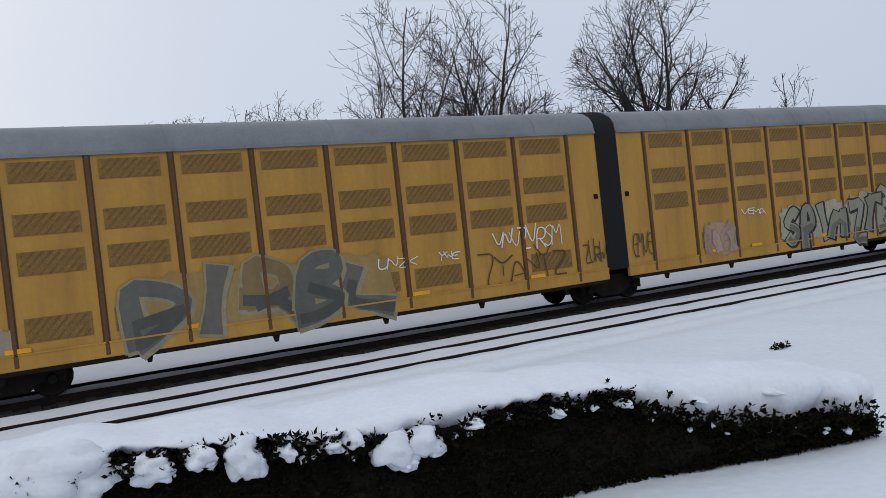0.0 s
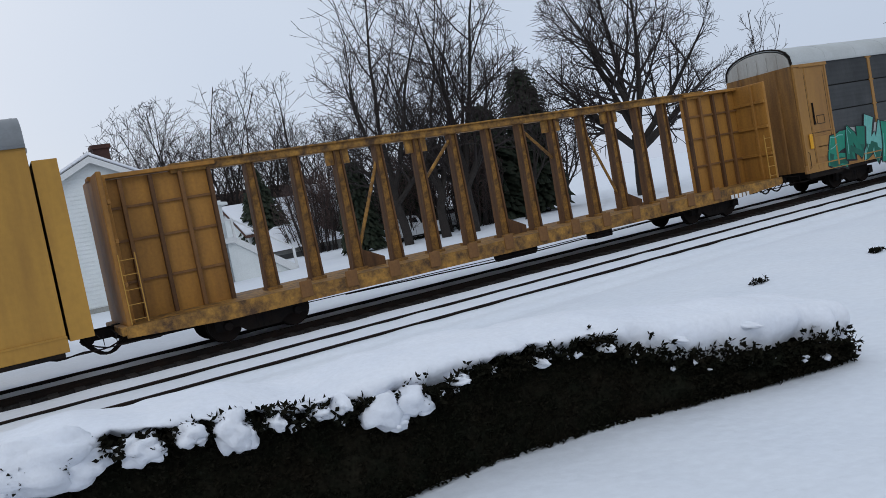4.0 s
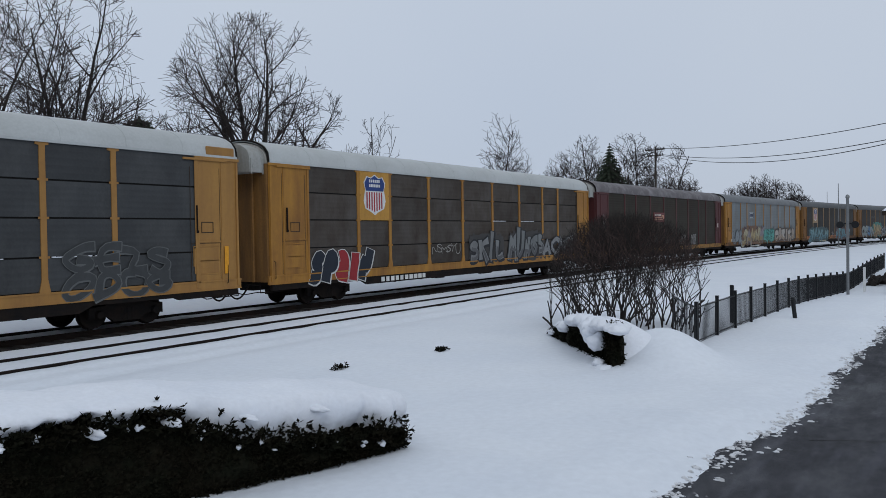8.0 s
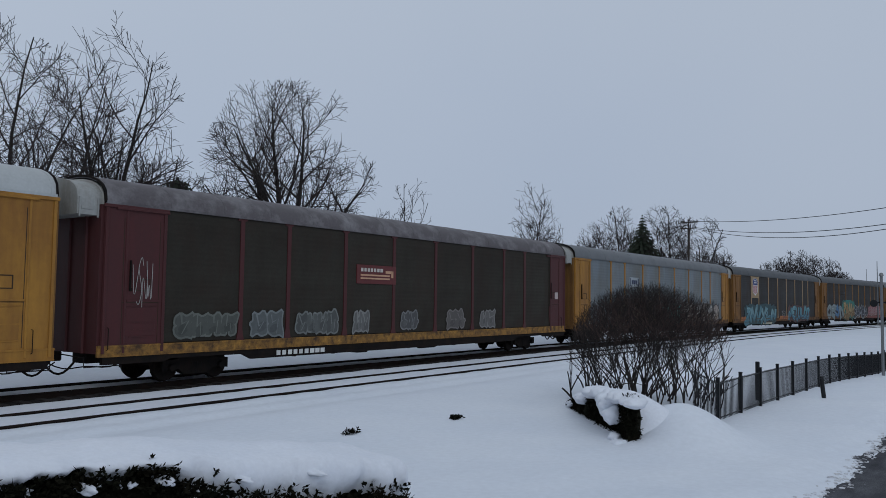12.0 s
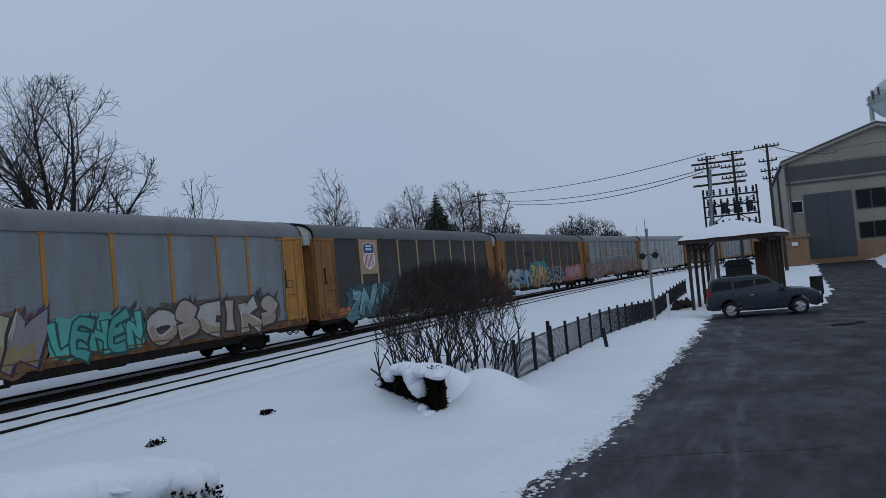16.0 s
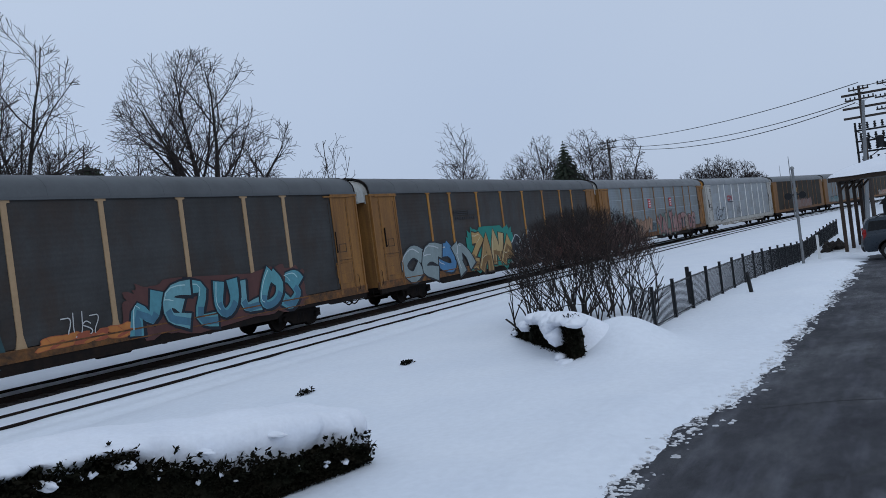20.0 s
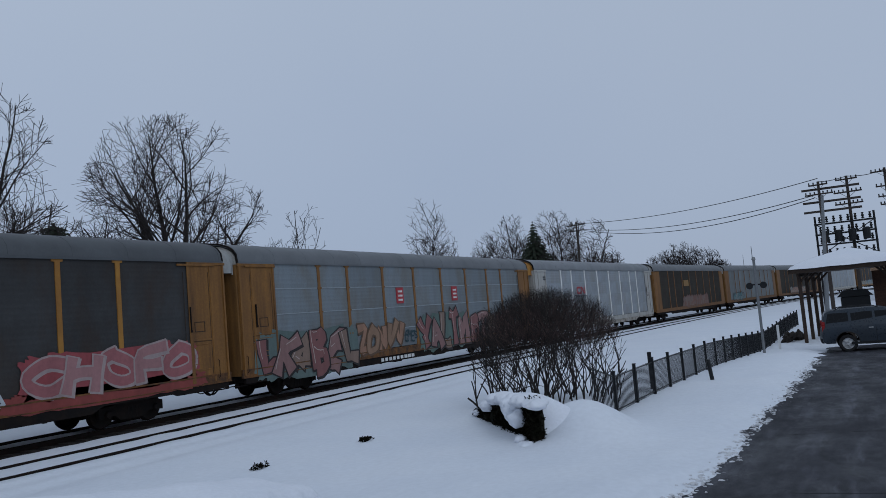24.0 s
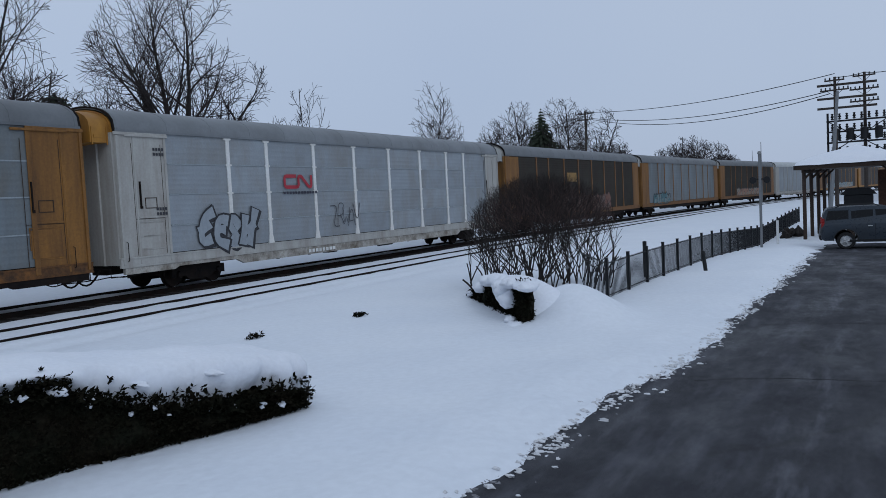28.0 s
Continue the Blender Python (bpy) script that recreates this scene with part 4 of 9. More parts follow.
def art_unit(u_mid, posts, lo, hi, joint_side, label):
    """One half of the articulated carrier; lo and hi are the ends of its body from the joint."""
    car = thing("articulated_autorack", label, "rail car", group="cars of the train")
    S = -u_mid
    x0, x1 = lo + S, hi + S
    part("underframe", MB().box(x0, x1, -1.3, 1.3, 0.84, 1.0).box(x0 + 0.5, x1 - 0.5, -0.35, 0.35, 0.62, 0.9, 0.03).tube([(x0 + 2, -1.2, 0.7), (x0 + 6, -1.2, 0.62), (x1 - 5, -1.2, 0.7), (x1 - 2, -1.2, 0.66)], 0.018, 5), black_m, car, "black underframe with brake rods")
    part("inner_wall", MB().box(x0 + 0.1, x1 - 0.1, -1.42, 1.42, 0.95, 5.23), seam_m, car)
    part("roof", m_roof(x0, x1, 0.26)(MB()), roof_grey_m, car, "arched grey ribbed roof")
    part("side_sill", MB().box(x0, x1, -1.535, -1.4, 0.74, 1.08, 0.012).box(x0, x1, -1.55, -1.5, 1.05, 1.09), art_yellow_m, car)
    part("side_sill", MB().box(x0, x1, 1.4, 1.535, 0.82, 1.08, 0.012), art_yellow_m, car)
    # black strip in place of the shadow below the yellow sill
    part("lower_sill", MB().box(x0 + 0.1, x1 - 0.1, -1.525, -1.38, 0.64, 0.738, 0.01), black_m, car, "black lower edge standing in for the shadow under the body")
    for k in range(7):
        x = x0 + 1.6 + (x1 - x0 - 3.2) * k / 6
        part("bracket", MB().prism([(x - 0.09, 0.65), (x + 0.09, 0.65), (x + 0.04, 0.48), (x - 0.04, 0.48)], -1.45, -1.38), black_m, car, "black bracket under the sill")
    part("far_side", MB().box(x0, x1, 1.44, 1.5, 1.0, 5.23), art_yellow_m, car)
    edges = sorted([x0] + [p + S for p in posts] + [x1])
    for a, b in zip(edges, edges[1:]):
        w = b - a
        pan = part("side_panel", shared(("artpanel", round(w, 2)), lambda mb, w=w: mb.box(0.01, w - 0.01, 0, 0.05, 0, 4.16, 0.01), art_yellow_m, "side_panel"), None, car, at=(a, -1.5, 1.07))
        if w > 1.65:
            for z0, z1, d in ((4.66, 5.10, 0), (3.54, 4.0, 0), (2.70, 3.2, 0), (1.28, 1.80, 1)):
                if d and (int(a * 7) % 3 == 0):
                    continue
                part("screen_slats", shared(("slats", round(w, 2), round(z1 - z0, 2)), lambda mb, w=w, h=z1 - z0: m_slats(mb, w, h), slat_m, "screen_slats"), None, pan, "dark slanting slats of a vent screen", (0, 0, z0 - 1.07))
                part("vent_screen", shared(("screen", round(w, 2), round(z1 - z0, 2)), lambda mb, w=w, h=z1 - z0: m_screen(mb, w, h), screen_m, "vent_screen"), None, pan, "brownish perforated vent screen", (0, 0, z0 - 1.07))
    for p in edges[1:-1]:
        part("post", shared("artpost", lambda mb: mb.box(-0.045, 0.045, -0.05, 0.02, 0.8, 5.19, 0.012).box(-0.075, -0.045, -0.012, 0.01, 0.8, 5.19).box(0.045, 0.075, -0.012, 0.01, 0.8, 5.19), art_post_m, "post"), None, car, "rust-streaked side post", (p, -1.5, 0))
    e = x1 if joint_side < 0 else x0
    r = math.pi if joint_side < 0 else 0
    o = part("end_door", shared("enddoor", m_enddoor, art_yellow_m, "end_door"), None, car, "ribbed folding end door", (e + (0.55 if r else -0.55), 0, 0))
    o.rotation_euler = (0, 0, r)
    g = part("end_gable", shared("gable", m_gable, white_paint_m, "end_gable"), None, car, at=(e, 0, 0.26))
    g.rotation_euler = (0, 0, r)
    add_truck(car, (e - 4.6) if joint_side < 0 else e + 4.6)
    add_coupling(car, e + (0.55 if joint_side < 0 else -0.55), 1 if joint_side < 0 else -1)
    return car


def m_screen(mb, w, h):
    return mb.box(0.22, w - 0.24, -0.012, 0.0, 0, h)


slat_m = mat("dark_vent_slats", (0.135, 0.078, 0.028), 0.75, dark=(0.25, 0.14, 0.036), amount=0.6, scale=3, fine=0.25, fscale=40)


def m_slats(mb, w, h):
    n = int((w - 0.48) / 0.17)
    for k in range(-3, n + 1):
        x, lean = 0.24 + (w - 0.52) * k / n, h * 0.9
        a, b = max(0.0, (0.24 - x) / lean), min(1.0, (w - 0.26 - 0.075 - x) / lean)
        if b - a > 0.12:
            mb.add([(x + lean * a, -0.016, 0.01 + (h - 0.02) * a), (x + 0.075 + lean * a, -0.016, 0.01 + (h - 0.02) * a), (x + 0.075 + lean * b, -0.016, 0.01 + (h - 0.02) * b), (x + lean * b, -0.016, 0.01 + (h - 0.02) * b)], [(0, 1, 2, 3)])
    return mb


BELLOWS_U = 16.15
postsB = [1.52, 3.42, 5.29, 7.18, 9.08, 10.98, 12.85, 14.62, 16.4, 18.0, 19.6]
CAR["artB"] = art_unit(11.0, postsB, 0.42, 21.25, -1, "yellow articulated car carrier unit with vent screens and grey graffiti")
CARS.append((CAR["artB"], BELLOWS_U + 11.0, 8.0))
CAR["artA"] = art_unit(-11.0, [-p for p in postsB], -21.25, -0.42, 1, "yellow articulated car carrier unit with vent screens and pale graffiti")
CARS.append((CAR["artA"], BELLOWS_U - 11.0, 8.0))
bel = CAR["artB"]
mbb = MB()
rings = []
for k in range(19):
    d = 0.06 * (k % 2)
    rings.append([(-11.0 - 0.44 + 0.88 * k / 18, p[0], p[1]) for p in [(-1.5 + d, 1.0)] + roof_profile(1.5 - d, 5.22, 0.84 - d) + [(1.5 - d, 1.0)]])
m = len(rings[0])
mbb.add([p for q in rings for p in q], [(i * m + j, (i + 1) * m + j, (i + 1) * m + (j + 1) % m, i * m + (j + 1) % m) for i in range(18) for j in range(m)] + [tuple(range(m))[::-1], tuple(range(18 * m, 19 * m))])
part("bellows", mbb, gap_m, bel, "black pleated bellows joining the two units")
add_truck(bel, -11.0)
for s in (-0.62, 0.62):
    part("latch_box", MB().box(-11.0 + s - 0.07, -11.0 + s + 0.07, -1.54, -1.5, 3.22, 3.36, 0.01), black_m, bel, "small black latch plate")

# ---- the centre-beam flat car ----
cb_rust_m = mat("dark_rust_edges", (0.13, 0.062, 0.024), 0.75, dark=(0.035, 0.02, 0.013), amount=0.85, scale=5.0, fine=0.15, streak=True)
cb_post_m = mat("rust_eaten_yellow_posts", (0.30, 0.15, 0.032), 0.7, dark=(0.05, 0.026, 0.015), amount=1.0, scale=4.5, fine=0.25, streak=False, blotch=0.52)
cb_ochre_m = mat("ochre_bulkhead_paint", (0.37, 0.175, 0.032), 0.6, dark=(0.15, 0.07, 0.022), amount=0.75, scale=1.6, fine=0.1, streak=True, blotch=0.5)


def centerbeam(u0, L):
    car = thing("centerbeam_flatcar", "empty yellow centre-beam flat car with rusty posts", "rail car", group="cars of the train")
    h = L / 2
    deck = MB().box(-h + 0.6, h - 0.6, -1.42, 1.42, 0.78, 0.98, 0.02)
    part("deck", deck, rusty_yellow_m, car, "rusty yellow deck")
    for y in (-1.45, 1.35):
        part("side_sill", MB().prism([(-h + 0.7, 0.98), (-h + 0.7, 0.72), (-h + 3, 0.6), (h - 3, 0.6), (h - 0.7, 0.72), (h - 0.7, 0.98)], y, y + 0.1), rusty_yellow_m, car, "worn yellow side sill")
    n = 12
    x0, x1 = -h + 4.6, h - 4.6
    for k in range(n + 1):
        x = x0 + (x1 - x0) * k / n
        o = part("post", shared("cbpost", lambda mb: mb.prism([(-0.17, 0.95), (0.17, 0.95), (0.10, 4.35), (-0.10, 4.35)], -0.06, 0.06).box(-0.18, 0.18, -0.3, 0.3, 0.98, 1.05), cb_post_m, "post"), None, car, "rusty yellow upright", (x, 0, 0))
        part("flange", shared("cbflange", lambda mb: mb.prism([(-0.19, 0.98), (-0.135, 0.98), (-0.075, 4.34), (-0.12, 4.34)], -0.13, 0.13).prism([(0.135, 0.98), (0.19, 0.98), (0.12, 4.34), (0.075, 4.34)], -0.13, 0.13), cb_rust_m, "flange"), None, o, "dark rusted edge of the upright")
        if k % 4 == 2:
            part("foot_plate", MB().prism([(x + 0.15, 0.98), (x + 0.85, 0.98), (x + 0.85, 1.2), (x + 0.13, 1.55)], -0.05, 0.05), cb_rust_m, car, "rusty foot plate")
        part("stake_pocket", shared("cbpocket", lambda mb: mb.box(-0.16, 0.16, -0.04, 0.02, 0.7, 1.12, 0.015), post_rust_m, "stake_pocket"), None, car, at=(x + 0.4, -1.46, 0))
    part("top_chord", MB().box(-h + 2.6, h - 2.6, -0.17, 0.17, 4.33, 4.55, 0.02).box(-h + 2.6, h - 2.6, -0.24, 0.24, 4.52, 4.57, 0.01), rusty_yellow_m, car, "yellow top chord")
    for k, s in ((2, 1), (4, 1), (n - 4, -1), (n - 2, -1)):
        x = x0 + (x1 - x0) * k / n
        part("brace", MB().tube([(x, 0, 1.2), (x + s * 1.35, 0, 4.3)] if k in (2, n - 2) else [(x, 0, 3.0), (x + s * 1.2, 0, 4.2)], 0.05, 6), rusty_yellow_m, car, "diagonal brace")
        part("gusset", MB().box(x - 0.34, x + 0.34, -0.05, 0.05, 3.95, 4.36), rusty_yellow_m, car)
    for s in (-1, 1):
        a, b = s * (h - 0.75), s * (h - 3.6)
        bh = part("bulkhead", MB().box(a, a - s * 0.12, -1.4, 1.4, 0.95, 4.5, 0.02), cb_ochre_m, car, "tall yellow end bulkhead")
        for k in range(3):
            y = -0.9 + 1.8 * k / 2
            part("rib", MB().box(a - s * 0.12, a - s * 0.24, y - 0.05, y + 0.05, 0.98, 4.45, 0.01), cb_ochre_m, bh)
        for z in (1.9, 2.9, 3.8):
            part("rib", MB().box(a - s * 0.12, a - s * 0.2, -1.38, 1.38, z - 0.05, z + 0.05, 0.01), cb_ochre_m, bh)
        web = part("end_web", MB().box(b, a - s * 0.2, -0.06, 0.06, 0.98, 4.4), cb_ochre_m, car, "solid yellow centre panel beside the bulkhead")
        for k in range(4):
            x = b + (a - b) * (k + 0.1) / 4
            part("rib", MB().box(x - 0.05, x + 0.05, -0.2, -0.06, 0.98, 4.38, 0.01), cb_rust_m if k % 2 == 0 else post_rust_m, web, "rusted stiffener")
        for z in (1.9, 2.9, 3.7):
            part("rib", MB().box(min(a, b), max(a, b), -0.12, -0.06, z - 0.03, z + 0.03), post_rust_m, web)
        part("cap", MB().box(min(a, b) - 0.05, max(a, b) + 0.1, -0.26, 0.26, 4.42, 4.52, 0.01), cb_ochre_m, web)
        add_truck(car, s * (h - 3.9))
        add_coupling(car, s * (h - 0.62), s)
        part("ladder", shared("ladder", m_ladder, art_yellow_m, "ladder"), None, car, at=(a - s * 0.3 - 0.2, -1.35, 0))
    part("underframe", MB().box(-h + 0.7, h - 0.7, -0.35, 0.35, 0.5, 0.8, 0.02).tube([(-6, -1.2, 0.52), (-1, -1.2, 0.42), (5, -1.2, 0.5)], 0.02, 5).tube([(-1.0, -0.9, 0.52), (0.4, -0.9, 0.52)], 0.16, 10).box(2.6, 3.3, -1.2, -0.7, 0.36, 0.7, 0.03).tube([(-8, -1.3, 0.56), (0, -1.3, 0.5), (8, -1.3, 0.56)], 0.013, 5), black_m, car, "black brake gear under the deck")
    CARS.append((car, u0 + h, 8.3))
    return car


CAR["flat"] = centerbeam(37.9, 24.2)

# ---- painted letters and marks on the cars ----
PAINT = {}


def paint(rgb):
    if rgb not in PAINT:
        PAINT[rgb] = mat("spray_paint_%02d" % len(PAINT), rgb, 0.5, dark=tuple(c * 0.55 for c in rgb), amount=0.5, scale=1.6, fine=0.08, fscale=8, streak=True)
    return PAINT[rgb]


def lay(mb, vs, fs, y):
    """Puts a flat figure given in x,z on the side of a car, facing outwards."""
    mb.add([(x, y, z) for x, z in vs], fs)


def slab(mb, poly, y):
    lay(mb, poly, [tuple(range(len(poly)))], y)


def smooth_line(pts, n=5):
    """Rounds the corners of a line of points."""
    for _ in range(2):
        out = [pts[0]]
        for p, q in zip(pts, pts[1:]):
            out += [(p[0] * 0.75 + q[0] * 0.25, p[1] * 0.75 + q[1] * 0.25), (p[0] * 0.25 + q[0] * 0.75, p[1] * 0.25 + q[1] * 0.75)]
        pts = out + [pts[-1]]
    return pts


def stroke(mb, pts, w, y, taper=0.0, flare=0.0):
    """A broad painted line as one strip of faces; flare widens its ends."""
    vs, n = [], len(pts)
    for i, p in enumerate(pts):
        a, b = pts[max(i - 1, 0)], pts[min(i + 1, n - 1)]
        dx, dz = b[0] - a[0], b[1] - a[1]
        d = math.hypot(dx, dz) + 1e-6
        k = w / 2 * (1 - taper * i / (n - 1)) * (1 + flare * (abs(2 * i / (n - 1) - 1) ** 2 - 0.4))
        e = (-0.3 if i == 0 else (0.3 if i == n - 1 else 0)) * w
        x, z = p[0] + dx / d * e, p[1] + dz / d * e
        vs += [(x - dz / d * k, z + dx / d * k), (x + dz / d * k, z - dx / d * k)]
    k = len(mb.v)
    for i, (x, z) in enumerate(vs):
        mb.v.append((x, y - 0.00012 * (i // 2), z))
    mb.f += [(k + 2 * i + 1, k + 2 * i + 3, k + 2 * i + 2, k + 2 * i) for i in range(n - 1)]


def grown(poly, d):
    """The polygon with its edges moved outwards by d."""
    n, out = len(poly), []
    area = sum(poly[i][0] * poly[(i + 1) % n][1] - poly[(i + 1) % n][0] * poly[i][1] for i in range(n))
    s = 1 if area > 0 else -1
    for i in range(n):
        (ax, az), (bx, bz), (cx, cz) = poly[i - 1], poly[i], poly[(i + 1) % n]
        ux, uz, vx, vz = bx - ax, bz - az, cx - bx, cz - bz
        lu, lv = math.hypot(ux, uz) + 1e-6, math.hypot(vx, vz) + 1e-6
        nx, nz = (uz / lu + vz / lv) * s, (-ux / lu - vx / lv) * s
        l = math.hypot(nx, nz) + 1e-6
        k = d / max(0.45, l / 2)
        out.append((bx + nx / l * k, bz + nz / l * k))
    return out


def rounded(poly, times=1):
    for _ in range(times):
        out = []
        for i, p in enumerate(poly):
            q = poly[(i + 1) % len(poly)]
            out += [(p[0] * 0.8 + q[0] * 0.2, p[1] * 0.8 + q[1] * 0.2), (p[0] * 0.2 + q[0] * 0.8, p[1] * 0.2 + q[1] * 0.8)]
        poly = out
    return poly


def scrawl(car, x0, x1, z0, z1, n, fills, edge, seed, rim=0.10, name="graffiti", label=""):
    """A painted piece of tangled, unreadable blocks with spurs, slits and outlines."""
    rnd = random.Random(seed)
    X0, w, h = x0 + ORIGIN[car], (x1 - x0) / n, z1 - z0
    r = rnd.uniform
    for i in range(n):
        cx, lean, big = X0 + (i + 0.5) * w, r(-0.12, 0.3), r(0.85, 1.12)
        foot = [[(-0.50, 0.02), (-0.15, -0.04), (-0.12, r(0.2, 0.4)), (0.12, r(0.2, 0.4)), (0.16, -0.03), (0.5, 0.03)],
                [(-0.45, 0.1), (-0.1, -0.08), (0.3, 0.02), (0.62, -0.12)],
                [(-0.62, -0.10), (-0.2, 0.08), (0.1, r(-0.1, 0.05)), (0.48, 0.05)]][rnd.randrange(3)]
        side = [[(0.5, 0.4), (0.38, 0.5), (0.52, 0.62)], [(0.46, 0.55)], [(0.55, 0.3), (0.72, 0.45), (0.45, 0.55)]][rnd.randrange(3)]
        head = [[(0.5, 0.95), (0.18, 1.05), (0.14, r(0.6, 0.75)), (-0.1, r(0.6, 0.75)), (-0.16, 1.02), (-0.5, 0.94)],
                [(0.45, 0.86), (0.2, 1.16), (-0.1, 0.92), (-0.5, 1.04)],
                [(0.6, 1.12), (0.15, 0.92), (-0.2, 1.06), (-0.48, 0.88)]][rnd.randrange(3)]
        left = [[(-0.5, 0.6), (-0.36, 0.5), (-0.5, 0.38)], [(-0.47, 0.5)], [(-0.46, 0.62), (-0.66, 0.5), (-0.5, 0.35)]][rnd.randrange(3)]
        poly = [(cx + (a + lean * (b - 0.5) + r(-0.03, 0.03)) * w * 1.02, z0 + h * (0.5 + (b - 0.5) * big * 0.92 + r(-0.02, 0.02))) for a, b in foot + side + head + left]
        poly = rounded(poly)
        y = -1.5345 - 0.0025 * (i % 2)
        f = fills[rnd.randrange(len(fills))]
        g = fills[(fills.index(f) + 1) % len(fills)]
        outer, inner, slits, low = MB(), MB(), MB(), MB()
        slab(outer, grown(poly, rim), y)
        slab(inner, poly, y - 0.005)
        ex, ez, ew, eh = cx + r(-0.1, 0.1) * w, z0 + h * r(0.25, 0.4), w * r(0.22, 0.34), h * r(0.14, 0.24)
        slab(low, [(ex + ew * math.cos(0.524 * k) * (1.2 if k % 3 else 0.8), ez + eh * math.sin(0.524 * k) + 0.1 * w * math.cos(0.524 * k)) for k in range(12)], y - 0.007)
        t = rim * r(0.8, 1.4)
        zig = [(r(-0.35, 0.0), r(0.75, 0.95)), (r(-0.25, 0.1), r(0.4, 0.6)), (r(0.1, 0.4), r(0.5, 0.75)), (r(-0.1, 0.2), r(0.02, 0.3))]
        stroke(slits, [(cx + u * w, z0 + v * h) for u, v in zig], t, y - 0.0095, 0.6)
        o = part(name, outer, paint(edge), CAR[car], label, smooth=False)
        part("letter_fill", inner, paint(f), o, smooth=False)
        if g != f:
            part("letter_shade", low, paint(g), o, smooth=False)
        part("letter_slit", slits, paint(edge), o, smooth=False)


STROKES = {"A": "00 49 90/22 72", "B": "10 19 79 87 15/15 83 70 10", "C": "98 59 06 03 50 92", "D": "10 19 69 95 61 10", "E": "99 19 10 90/15 75", "F": "99 19 10/15 75", "G": "98 59 06 03 50 93 55", "H": "10 19/80 89/15 85",
           "I": "40 49", "J": "89 82 50 12", "K": "10 19/99 25 90", "L": "19 10 91", "M": "00 19 43 89 90", "N": "10 19 80 89", "O": "49 07 02 40 92 97 49", "P": "10 19 79 96 74 14", "R": "10 19 79 97 74 14/44 90",
           "S": "87 59 17 26 74 82 50 11", "T": "09 99/49 40", "U": "19 12 40 82 89", "V": "09 40 99", "W": "09 20 46 70 99", "X": "00 99/09 90", "Y": "09 45 99/45 40", "Z": "09 99 10 90", "n": "10 18/16 49 86 80", "i": "40 46/48 49", "a": "28 59 86 80/84 34 12 40 82", "-": "15 85", ".": "40 42"}


def skeleton_lines(ch):
    """The centre lines of a letter in a unit box."""
    out = []
    for run in STROKES[ch].split("/"):
        p = [(int(q[0]) / 9, int(q[1]) / 9) for q in run.split()]
        out.append(p)
    return out


def cloud(car, x0, x1, z0, z1, rgb, seed, grow=0.06):
    """A ragged sprayed patch behind a painted piece."""
    rnd = random.Random(seed)
    m, h, pts = 90, z1 - z0, []
    for k in range(m):
        a = 2 * math.pi * k / m
        q = 1 + 0.09 * math.sin(a * 13 + seed) + 0.05 * math.sin(a * 31 + seed * 2) + rnd.uniform(-0.05, 0.05)
        cx, cz = math.cos(a), math.sin(a)
        pts.append(((x0 + x1) / 2 + ORIGIN[car] + (x1 - x0) * (0.5 + grow * 0.5) * math.copysign(abs(cx) ** 0.35, cx) * (1 + (q - 1) * 0.25), (z0 + z1) / 2 + h * (0.5 + grow) * math.copysign(abs(cz) ** 0.35, cz) * q))
    mb = MB()
    slab(mb, pts, -1.533)
    part("painted_cloud", mb, paint(rgb), CAR[car], "ragged sprayed patch behind letters", smooth=False)


